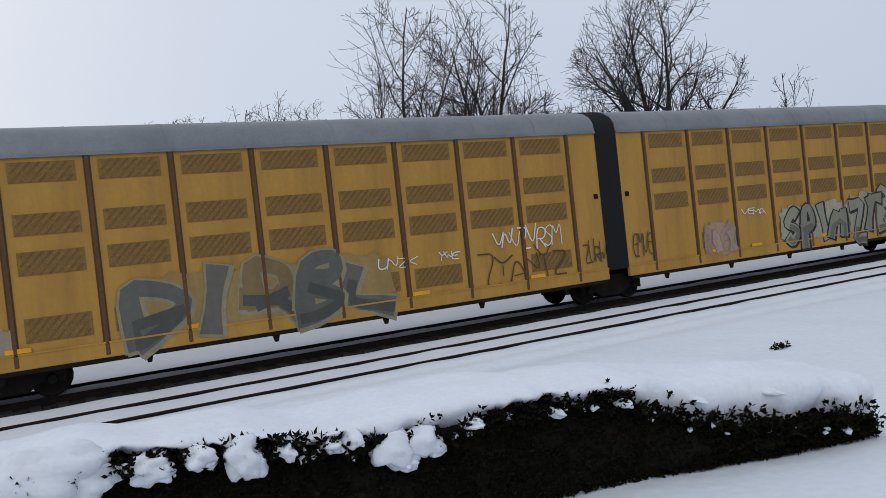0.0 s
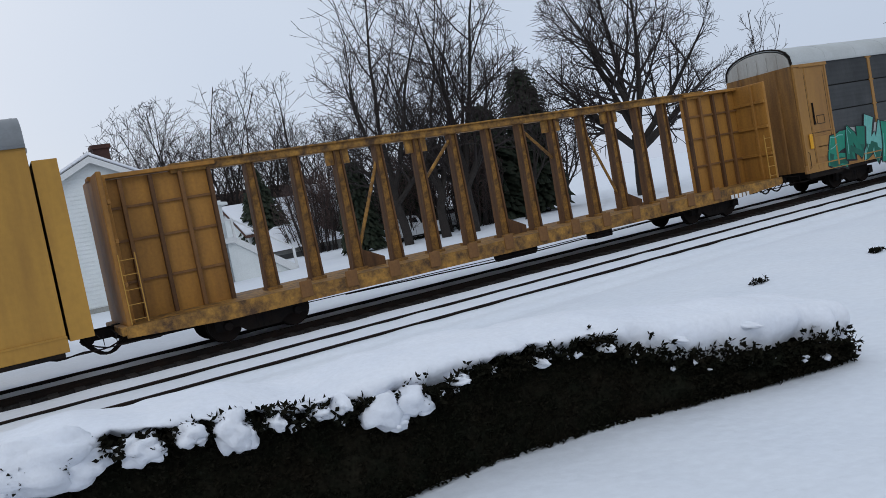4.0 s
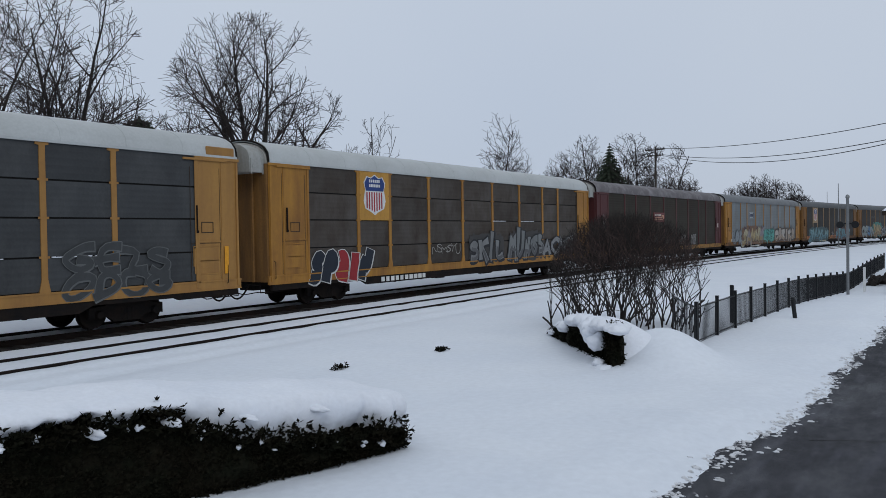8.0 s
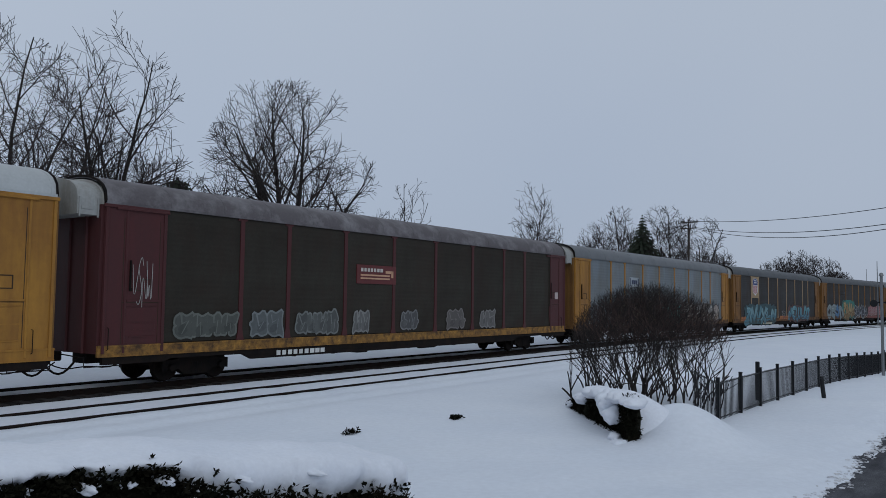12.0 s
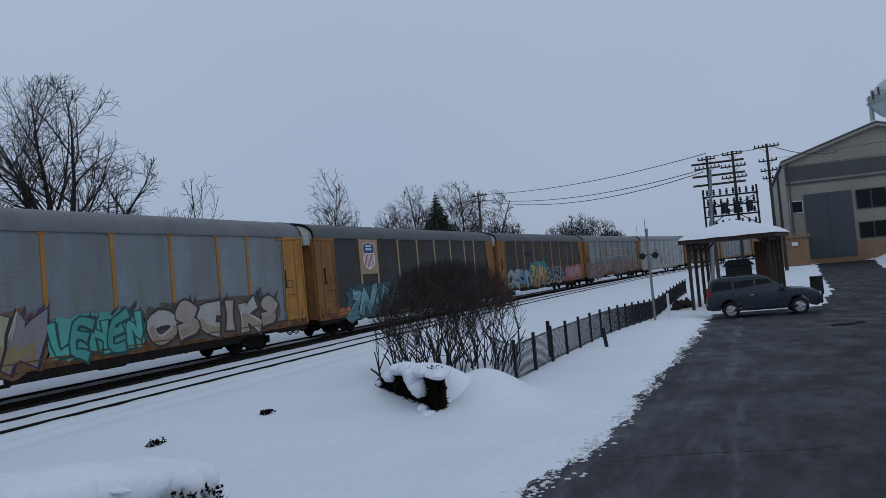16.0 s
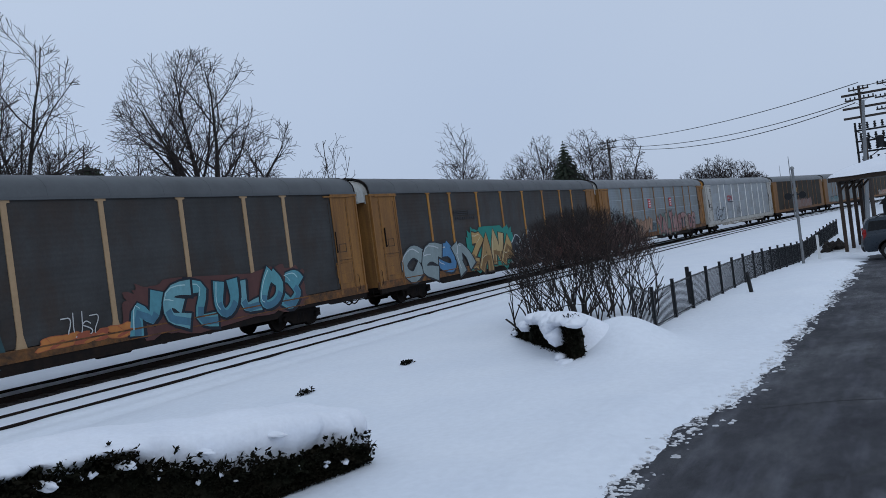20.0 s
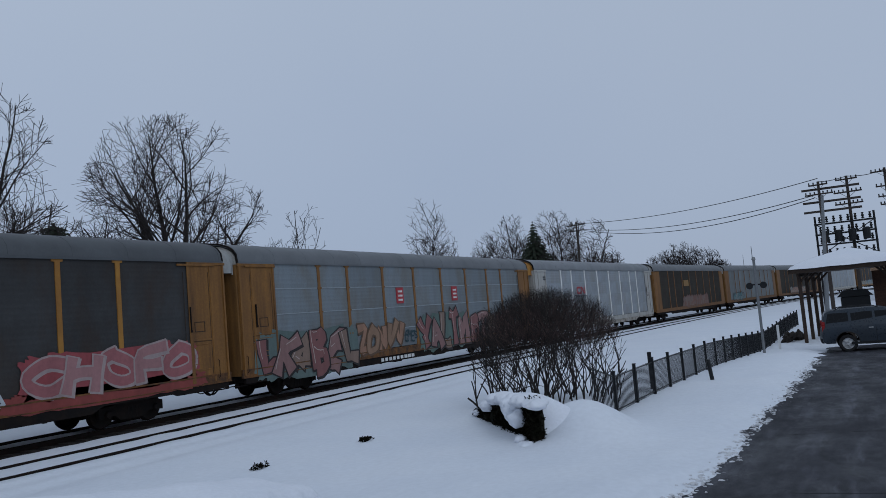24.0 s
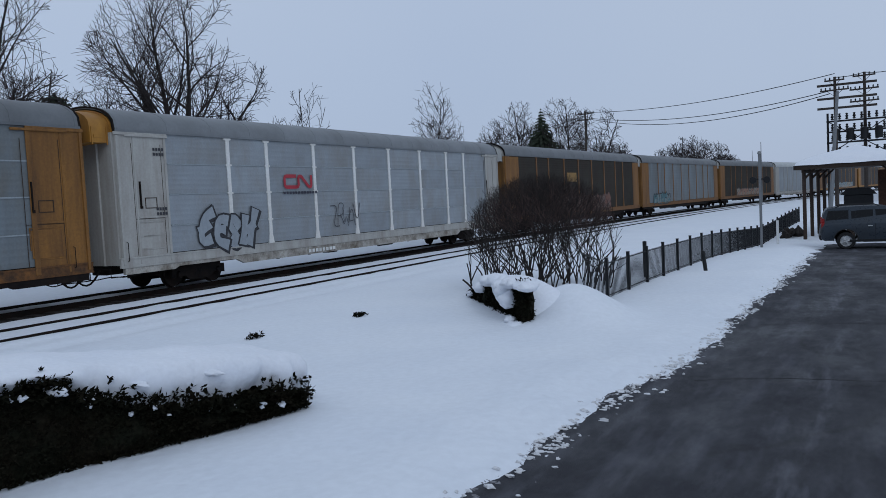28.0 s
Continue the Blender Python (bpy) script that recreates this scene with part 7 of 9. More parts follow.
def long_hedge():
    rnd = random.Random(5)
    hd = thing("long_hedge", "long dark evergreen hedge weighed down by thick snow", "hedge", (0, 0, 0))
    core = MB()
    xs = [-1.75 + 9.02 * k / 78 for k in range(79)]
    ring = []
    for x in xs:
        f, t = hedge_front(x), hedge_top(x)
        w = 1.25 * min(1, max(0.25, (7.7 - x) / 0.7), max(0.25, (x + 1.95) / 0.6))
        sec = []
        for k in range(11):
            u = k / 10
            yy = [f + 0.10, f + 0.02, f - 0.02, f + 0.0, f + 0.04, f + 0.15, f + 0.5, f + w - 0.15, f + w, f + w + 0.02, f + w][k]
            zz = [-0.05, 0.18, t * 0.45, t * 0.7, t * 0.9, t - 0.02, t + 0.04, t, t * 0.8, t * 0.4, -0.05][k]
            q = noise.noise(Vector((x * 2.2, u * 5, 3.1))) * 0.09 + noise.noise(Vector((x * 6.5, u * 14, 1.1))) * 0.05
            sec.append((x, yy - q, zz + q * 0.5))
        ring.append(sec)
    vs = [p for s in ring for p in s]
    fs = []
    for i in range(len(xs) - 1):
        for k in range(10):
            a = i * 11 + k
            fs.append((a, a + 11, a + 12, a + 1))
    fs += [tuple(range(11)), tuple(range((len(xs) - 1) * 11, len(xs) * 11))[::-1]]
    core.add(vs, fs)
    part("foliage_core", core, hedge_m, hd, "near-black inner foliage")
    lv = MB()
    for i in range(8000):
        x = rnd.uniform(-1.65, 7.32)
        t = hedge_top(x)
        z = rnd.random() ** 0.8 * (t - 0.07)
        p = Vector((x, hedge_front(x) - 0.02 + rnd.uniform(-0.05, 0.03), max(0.15, z)))
        leaf_cards(lv, rnd, p, 3, 0.045)
    for i in range(1000):
        x = rnd.uniform(-1.5, 7.3)
        k = noise.noise(Vector((x * 1.3, 8.8, 0)))
        p = Vector((x, hedge_front(x) + rnd.uniform(-0.16, 0.0), hedge_top(x) - 0.05 + rnd.uniform(-0.10, 0.05) + 0.07 * k - (0.04 if x > 6.9 else 0)))
        leaf_cards(lv, rnd, p, 5, 0.07)
    for i in range(260):
        x = rnd.uniform(2.6, 7.3)
        if noise.noise(Vector((x * 2.3, 1.4, 6.0))) < -0.05:
            continue
        p = Vector((x, hedge_front(x) - rnd.uniform(0.02, 0.2), hedge_top(x) + rnd.uniform(-0.08, 0.13)))
        leaf_cards(lv, rnd, p, 5, 0.06)
    for i in range(90):
        q = rnd.random()
        p = Vector((7.62 + rnd.uniform(0, 0.16), 5.75 + q * 0.35, rnd.uniform(0.06, 0.34)))
        leaf_cards(lv, rnd, p, 5, 0.06)
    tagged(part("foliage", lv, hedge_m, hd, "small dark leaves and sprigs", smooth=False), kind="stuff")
    tw = MB()
    for i in range(60):
        x = rnd.choice([7.4, 6.9, 2.65, 5.2, rnd.uniform(-1, 7.4), rnd.uniform(-1, 7.4)])
        p = Vector((x + rnd.uniform(-0.1, 0.1), hedge_front(x) + rnd.uniform(-0.05, 0.35), hedge_top(x) - 0.05))
        d = Vector((rnd.uniform(-0.5, 0.9), rnd.uniform(-0.6, 0.3), rnd.uniform(0.3, 1))).normalized() * rnd.uniform(0.06, 0.17)
        tw.tube([p, p + d * 0.5, p + d], [0.006, 0.005, 0.003], 3, cap=False)
    tagged(part("twig", tw, bark_m, hd, "bare twigs poking through the snow"), kind="stuff")
    # snow lying over the top, sagging over the front in scallops
    cap = MB()
    nx, ny = 270, 26
    vs, fs = [], []
    for i in range(nx + 1):
        x = -4.0 + 11.8 * i / nx
        f, t, leaf = hedge_front(x), cap_top(max(-1.5, min(7.6, x))), hedge_top(max(-1.5, min(7.6, x)))
        plump = float(np.interp(x, [-1.5, 1.8, 3.4], [0.06, 0.05, 0.15]))
        over = 0.13 + 0.07 * noise.noise(Vector((x * 3.1, 0.3, 0))) + 0.05 * noise.noise(Vector((x * 9.0, 2.3, 0)))
        sag = 0.05 + 0.12 * noise.noise(Vector((x * 1.9, 5.1, 0))) + 0.10 * noise.noise(Vector((x * 5.2, 7.7, 0))) + 0.05 * noise.noise(Vector((x * 13.0, 1.7, 0)))
        sag = sag * float(np.interp(x, [0.5, 3.2], [0.8, 1.1])) + t * float(ease(np.array(-x), 1.45, 1.95))
        endf = min(1, max(0, (x + 4.0) / 2.3)) * min(1, max(0.0, (7.8 - x) / 0.30)) ** 0.5
        for j in range(ny + 1):
            u = j / ny
            if u < 0.22:
                a = u / 0.22
                yy = f - over * math.sin(a * 1.57) + 0.02 - 0.0 * a
                yy = f + 0.05 - over * math.sin(a * 2.6)
                zz = leaf - sag + (t + plump - leaf + sag) * a ** 0.8
            else:
                a = (u - 0.22) / 0.78
                yy = f - 0.03 + a * 3.0
                zz = t + plump + 0.6 * plump * math.sin(min(1, a * 3.2) * 1.57) - (t + 1.6 * plump - 0.02) * ease(np.array(a), 0.30, 1.0).item()
            zz += 0.06 * noise.noise(Vector((x * 1.1, yy * 1.1, 1.7))) + 0.035 * noise.noise(Vector((x * 2.6, yy * 2.6, 4.7))) + 0.015 * noise.noise(Vector((x * 6, yy * 6, 9.7)))
            zz = 0.02 + (zz - 0.02) * endf
            if x > 7.15:
                mid = f + 0.6
                yy = mid + (yy - mid) * math.sqrt(max(0.0, 1 - ((x - 7.15) / 0.66) ** 2))
            vs.append((x, yy, zz))
    for i in range(nx):
        for j in range(ny):
            a = i * (ny + 1) + j
            fs.append((a, a + ny + 1, a + ny + 2, a + 1))
    cap.add(vs, fs)
    part("snow_cap", cap, snowcap_m, hd, "thick rounded snow lying over the hedge")
    return hd


long_hedge()
CLUMPS = [(-1.28, 1.0, 0.30, 0.30), (-0.84, 0.92, 0.16, 0.2), (-0.05, 1.14, 0.42, 0.22), (-0.40, 0.97, 0.19, 0.15), (0.57, 1.06, 0.17, 0.13), (0.92, 1.06, 0.13, 0.09), (1.22, 1.0, 0.16, 0.2), (1.55, 0.97, 0.07, 0.08), (1.9, 0.93, 0.09, 0.07), (2.08, 0.95, 0.08, 0.08),
          (2.40, 0.80, 0.22, 0.18), (2.68, 0.79, 0.2, 0.14), (2.5, 0.66, 0.09, 0.07), (3.15, 0.84, 0.09, 0.05), (3.95, 0.76, 0.05, 0.05), (4.6, 0.74, 0.06, 0.05), (5.3, 0.68, 0.05, 0.04), (6.05, 0.66, 0.06, 0.04)]
for i, (x, z, r, h) in enumerate(CLUMPS):
    z, r, h = z + 0.085 + float(np.interp(x, [2.8, 4.0, 7.0], [0.03, 0.07, 0.0])), r * 1.12, h * 1.12
    solo("snow_clump", MB().blob((x, hedge_front(x) - 0.06, z), (r * 0.8, 0.17, h * 0.8), i, 0.3, 22, 14).blob((x + r * 0.45, hedge_front(x) - 0.05, z - h * 0.35), (r * 0.5, 0.14, h * 0.55), i + 50, 0.3, 18, 12), snowcap_m, "lump of snow caught on the hedge", "snow", group="snow lumps on the hedge")
bits = MB()
rnd = random.Random(9)
for i in range(90):
    x = -1.4 + 8.8 * rnd.random() ** 2.6
    bits.blob((x, hedge_front(x) - rnd.uniform(0.05, 0.12), hedge_top(x) - 0.08 - abs(rnd.gauss(0.0, 0.05))), (rnd.uniform(0.01, 0.045), 0.03, rnd.uniform(0.01, 0.032)), i, 0.5, 8, 6)
solo("snow_flecks", bits, snowcap_m, "flecks of snow caught in the hedge leaves", "snow", kind="stuff")


# ---- the short hedge by the bush ----
def short_hedge():
    rnd = random.Random(15)
    hd = thing("short_hedge", "short dark hedge half buried in drifted snow", "hedge", (0, 0, 0))
    a, b = Vector((17.07, 8.12, 0)), Vector((13.02, 4.97, 0))
    d = (b - a).normalized()
    n = Vector((-d.y, d.x, 0))
    if n.x < 0:
        n = -n
    L = (b - a).length
    Lc = L - 0.32
    core, lv = MB(), MB()
    vs, fs, m = [], [], 30
    for i in range(m + 1):
        u = i / m
        t = (0.08 + 0.64 * math.sin(min(1, u * 1.15 + 0.05) * 1.57)) * min(1, (1.02 - u) / 0.13 + 0.15) ** 0.6
        for k, (w, h) in enumerate(((-0.02, -0.1), (-0.12, t * 0.4), (-0.10, t * 0.8), (0.0, t), (0.3, t), (0.5, t * 0.7), (0.5, -0.1))):
            q = noise.noise(Vector((u * 14, k * 1.3, 2))) * 0.10
            p = a + d * Lc * u + n * ((w if w < 0 else w * (1 - 0.85 * max(0.0, (u - 0.80) / 0.20))) + q)
            vs.append((p.x, p.y, h + q * 0.4 + 0.05))
    for i in range(m):
        for k in range(6):
            e = i * 7 + k
            fs.append((e, e + 7, e + 8, e + 1))
    fs += [tuple(range(7)), tuple(range(m * 7, m * 7 + 7))[::-1]]
    core.add(vs, fs)
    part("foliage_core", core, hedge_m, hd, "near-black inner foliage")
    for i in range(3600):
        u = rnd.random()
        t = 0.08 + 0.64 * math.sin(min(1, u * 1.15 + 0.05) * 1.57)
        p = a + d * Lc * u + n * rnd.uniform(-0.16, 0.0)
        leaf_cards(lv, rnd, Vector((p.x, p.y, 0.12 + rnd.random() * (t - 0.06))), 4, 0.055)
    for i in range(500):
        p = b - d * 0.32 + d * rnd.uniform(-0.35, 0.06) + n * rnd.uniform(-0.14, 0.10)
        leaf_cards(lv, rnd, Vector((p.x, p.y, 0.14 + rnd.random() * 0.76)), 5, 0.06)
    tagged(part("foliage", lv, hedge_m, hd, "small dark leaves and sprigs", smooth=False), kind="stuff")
    # a smooth drift lies on and behind it, and round its near end
    cap = MB()
    vs, fs, nu, nw = [], [], 90, 40
    for i in range(nu + 1):
        v = -1.6 + (L + 3.4) * i / nu
        for j in range(nw + 1):
            w = -0.04 + 2.5 * (j / nw) ** 1.3
            u = v / L
            t = 0.08 + 0.64 * math.sin(max(0, min(1, u * 1.15 + 0.05)) * 1.57) + 0.16
            end = float(ease(np.array(v), -1.4, 0.4)) * (1 - float(ease(np.array(v), L - 1.1 + 0.2 * w, L - 0.2 + 0.2 * w)))
            fall = (1 - float(ease(np.array(w), 0.1, 1.9)))
            h = (t + 0.0) * end * fall + 0.05 * noise.noise(Vector((v * 0.9, w * 0.9, 3))) * end * fall
            if w < 0.12:
                h -= 0.05 * (0.12 - w) / 0.14
            p = a + d * v + n * w
            vs.append((p.x, p.y, 0.02 + h))
    for i in range(nu):
        for j in range(nw):
            e = i * (nw + 1) + j
            fs.append((e, e + nw + 1, e + nw + 2, e + 1))
    cap.add(vs, fs)
    part("snow_cap", cap, snowcap_m, hd, "drifted snow over the short hedge")
    for i, (u, w, z, r, h) in enumerate(((0.62, -0.10, 0.74, 0.32, 0.15), (0.70, -0.15, 0.70, 0.32, 0.17), (0.77, -0.20, 0.60, 0.26, 0.19), (0.83, -0.22, 0.50, 0.20, 0.17), (0.86, -0.06, 0.82, 0.34, 0.10), (0.97, -0.02, 0.80, 0.30, 0.08))):
        p = a + d * L * u + n * w
        solo("snow_clump", MB().blob((p.x, p.y, z), (r, 0.17, h), i + 140, 0.2, 20, 12), snowcap_m, "tongue of snow hanging over the hedge", "snow", group="snow lumps on the hedge")
    for i in range(12):
        u = 0.06 + 0.86 * (i + rnd.uniform(-0.3, 0.3)) / 11
        t = 0.08 + 0.64 * math.sin(min(1, u * 1.15 + 0.05) * 1.57)
        p = a + d * L * u + n * rnd.uniform(-0.14, 0.02)
        r = rnd.uniform(0.13, 0.26)
        solo("snow_clump", MB().blob((p.x, p.y, t + 0.10 - (0.1 if i % 3 == 0 else 0)), (r * 1.3, r, r * 0.5), i + 90, 0.22, 20, 12), snowcap_m, "lump of snow caught on the hedge", "snow", group="snow lumps on the hedge")
    for i, (u, w, z, r) in enumerate(((0.93, -0.22, 0.06, 0.22), (0.87, -0.26, 0.16, 0.13))):
        p = a + d * L * u + n * w
        solo("snow_clump", MB().blob((p.x, p.y, z), (r, r * 0.8, r * 0.55), i + 120, 0.22, 20, 12), snowcap_m, "lump of snow caught on the hedge", "snow", group="snow lumps on the hedge")


short_hedge()
for i, (x, y) in enumerate(((13.6, 9.05), (11.0, 9.55))):
    rnd = random.Random(30 + i)
    mb = MB()
    for k in range(60 if i == 0 else 45):
        leaf_cards(mb, rnd, Vector((x + rnd.gauss(0, 0.1), y + rnd.uniform(-0.08, 0.08), 0.07 + rnd.random() * 0.10)), 5, 0.06)
    solo("buried_shrub", mb, hedge_m, "tips of a small shrub poking out of the snow", "shrub", group="shrub tips in the snow", smooth=False)


# ---- buildings ----
siding_m = mat("white_siding", (0.72, 0.75, 0.75), 0.6, dark=(0.55, 0.58, 0.57), amount=0.5, scale=0.8, fine=0.04)
shedwall_m = mat("pale_painted_wall", (0.80, 0.83, 0.84), 0.6, dark=(0.62, 0.64, 0.64), amount=0.5, scale=0.7, fine=0.05, streak=True)
trim_m = mat("white_trim", (0.66, 0.67, 0.67), 0.5, fine=0.05)
glass_m = mat("dark_window_glass", (0.012, 0.013, 0.015), 0.25, fine=0.1, spec=0.12)
cladding_m = mat("grey_metal_cladding", (0.25, 0.24, 0.205), 0.6, 0.05, dark=(0.18, 0.165, 0.14), amount=0.5, scale=0.3, fine=0.05, streak=True)
darkclad_m = mat("dark_metal_band", (0.075, 0.078, 0.08), 0.55, 0.1, dark=(0.05, 0.05, 0.05), amount=0.5, scale=0.4, fine=0.06)
door_m = mat("dark_steel_door", (0.06, 0.07, 0.078), 0.5, 0.1, fine=0.05)
brick_m = mat("tan_brick", (0.26, 0.17, 0.105), 0.85, dark=(0.17, 0.10, 0.065), amount=0.6, scale=1.5, fine=0.25, fscale=8)
redbrick_m = mat("dark_red_brick", (0.075, 0.034, 0.027), 0.85, dark=(0.034, 0.02, 0.018), amount=0.7, scale=0.5, fine=0.25, fscale=7)
concrete_m = mat("weathered_concrete", (0.33, 0.33, 0.31), 0.85, dark=(0.2, 0.2, 0.19), amount=0.6, scale=0.7, fine=0.1)
shingle_m = mat("brown_shingles", (0.115, 0.062, 0.045), 0.9, dark=(0.055, 0.035, 0.03), amount=0.6, scale=2, fine=0.25, fscale=12)
tank_m = mat("pale_green_tank_paint", (0.46, 0.52, 0.52), 0.5, dark=(0.33, 0.36, 0.34), amount=0.6, scale=0.25, fine=0.05, streak=True)
wood_dark_m = mat("dark_stained_timber", (0.045, 0.03, 0.022), 0.75, dark=(0.02, 0.015, 0.012), amount=0.5, scale=3, fine=0.2, streak=True)
pole_m = mat("weathered_pole_wood", (0.055, 0.045, 0.04), 0.9, dark=(0.03, 0.025, 0.022), amount=0.6, scale=2, fine=0.2, streak=True)
greypole_m = mat("grey_galvanised_pole", (0.20, 0.21, 0.22), 0.5, 0.4, fine=0.1)
wire_m = mat("black_wire", (0.015, 0.015, 0.016), 0.7)
darkpaint_m = mat("black_painted_steel", (0.014, 0.015, 0.017), 0.5, 0.2, fine=0.15)


def window(parent, x, y0, y1, z0, z1, face=-1, axis="x", muntin=1, name="window", frame_m=None):
    """A framed window on a wall facing the camera; axis is the way it looks."""
    t = 0.06
    fr, gl = MB(), MB()

    def b(mb, u0, u1, z0_, z1_, d0, d1):
        mb.box(x + face * d0, x + face * d1, u0, u1, z0_, z1_) if axis == "x" else mb.box(u0, u1, x + face * d0, x + face * d1, z0_, z1_)
    for a, c in ((y0, y0 + t), (y1 - t, y1)):
        b(fr, a, c, z0, z1, -0.02, 0.05)
    for a, c in ((z0, z0 + t), (z1 - t, z1)):
        b(fr, y0 + t, y1 - t, a, c, -0.02, 0.05)
    if muntin:
        b(fr, y0 + t, y1 - t, (z0 + z1) / 2 - 0.025, (z0 + z1) / 2 + 0.025, 0.0, 0.04)
    b(fr, y0 - 0.05, y1 + 0.05, z0 - 0.06, z0, 0.0, 0.09)
    b(gl, y0 + t * 0.8, y1 - t * 0.8, z0 + t * 0.8, z1 - t * 0.8, -0.01, 0.012)
    w = part(name, fr, frame_m or trim_m, parent, smooth=False)
    part("pane", gl, glass_m, w, "dark glass", smooth=False)
    return w


# factory hall
FX = 100.0
fac = thing("factory_hall", "grey metal-clad factory hall with a low gable", "factory", (0, 0, 0))
part("wall", MB().prism([(-5.2, -0.4), (-5.2, 11.9), (-15.0, 15.0), (-24.9, 11.9), (-24.9, -0.4)], FX, FX + 45, "x"), cladding_m, fac)
part("brick_base", MB().box(FX - 0.12, FX, -24.8, -5.3, -0.4, 2.25), brick_m, fac, "tan brick base")
part("band", MB().box(FX - 0.10, FX, -24.8, -5.3, 9.75, 11.35), darkclad_m, fac, "dark cladding band under the gable")
part("band", MB().box(FX - 0.14, FX, -24.9, -5.2, 9.25, 9.45), darkclad_m, fac)
rf = part("roof", MB().prism([(-4.9, 11.85), (-15.0, 15.05), (-25.2, 11.85), (-25.2, 12.1), (-15.0, 15.32), (-4.9, 12.1)], FX - 0.4, FX + 45.3, "x"), darkclad_m, fac)
part("snow_cover", MB().prism([(-5.0, 12.1), (-15.0, 15.3), (-25.1, 12.1), (-25.1, 12.2), (-15.0, 15.42), (-5.0, 12.2)], FX - 0.38, FX + 45, "x"), snowcap_m, rf)
part("fascia", MB().prism([(-4.9, 11.6), (-15.0, 14.78), (-25.2, 11.6), (-25.2, 11.88), (-15.0, 15.08), (-4.9, 11.88)], FX - 0.55, FX - 0.38, "x"), cladding_m, rf, "pale edge board")
part("large_door", MB().box(FX - 0.16, FX, -11.9, -7.0, 0.6, 8.0).box(FX - 0.2, FX - 0.16, -9.5, -9.4, 0.6, 8.0), door_m, fac, "tall dark sliding door")
for z0, z1, y0, y1, n in ((5.75, 7.95, -24.4, -12.3, 8), (2.45, 4.3, -24.4, -12.3, 8), (6.0, 7.4, -6.8, -5.4, 1)):
    w = part("window_row", MB().box(FX - 0.10, FX, y0, y1, z0, z1), trim_m if n == 1 else darkclad_m, fac, "row of dark steel windows")
    for k in range(n):
        a = y0 + (y1 - y0) * k / n
        part("pane", MB().box(FX - 0.13, FX - 0.08, a + 0.07, a + (y1 - y0) / n - 0.07, z0 + 0.08, z1 - 0.08), glass_m, w, smooth=False)
for y in (-5.6, -24.6):
    part("downpipe", MB().tube([(FX - 0.2, y, 0.2), (FX - 0.2, y, 11.8)], 0.09, 6), darkclad_m, fac)
part("annex", MB().box(FX - 6, FX, -6.6, -1.2, -0.3, 3.2).box(FX - 6.2, FX, -6.8, -1.0, 3.2, 3.5), brick_m, fac, "low brick annex beside the hall")
part("wall_lamp", MB().box(FX - 6.2, FX - 6.0, -5.5, -4.9, 2.3, 2.7), trim_m, fac)

# brick boiler house, stack and concrete hoppers
bh = thing("boiler_house", "dark brick boiler house with a roof vent", "building", (0, 0, 0))
part("wall", MB().box(103, 112, -34.5, -26.4, -0.3, 8.3).prism([(-34.5, 8.3), (-31.5, 10.2), (-28.6, 8.3)], 103, 112, "x"), redbrick_m, bh)
part("parapet", MB().box(102.8, 112, -29.0, -26.2, 6.6, 9.0), redbrick_m, bh)
part("roof_vent", MB().lathe([(0.5, 8.0), (0.5, 10.0), (0.8, 10.1), (0.95, 10.5), (0.7, 10.9), (0.0, 11.1)], 10, "z", (106, -29.4, 0)), concrete_m, bh)
sooty_brick_m = mat("sooty_brick", (0.085, 0.036, 0.027), 0.9, dark=(0.035, 0.022, 0.02), amount=0.8, scale=0.7, fine=0.3, fscale=7, streak=True)
st = thing("brick_chimney", "tall dark red brick factory chimney", "chimney", (110.2, -33.4, 0))
mb = MB()
n = 10
for k in range(n):
    a, b = 22.6 * k / n - 0.3, 22.6 * (k + 1) / n - 0.3
    ra, rb = 1.5 - 0.32 * k / n, 1.5 - 0.32 * (k + 1) / n
    mb.lathe([(ra, a), (rb, b)], 14)
part("shaft", mb, sooty_brick_m, st)
part("rim", MB().lathe([(1.19, 22.0), (1.28, 22.05), (1.28, 22.6), (0.95, 22.6), (0.9, 21.8)], 14), sooty_brick_m, st, "thickened brick rim")
hop = thing("concrete_hopper", "stepped grey concrete hopper beside the chimney", "silo", (98, -31.6, 0))
part("base", MB().prism([(-2.2, -0.3), (2.2, -0.3), (1.9, 6.4), (1.5, 9.7), (-1.5, 9.7), (-1.9, 6.4)], -1.5, 1.5, "x"), concrete_m, hop)
part("tower", MB().box(-0.9, 0.9, -0.45, 1.3, 9.7, 12.4, 0.05), concrete_m, hop)

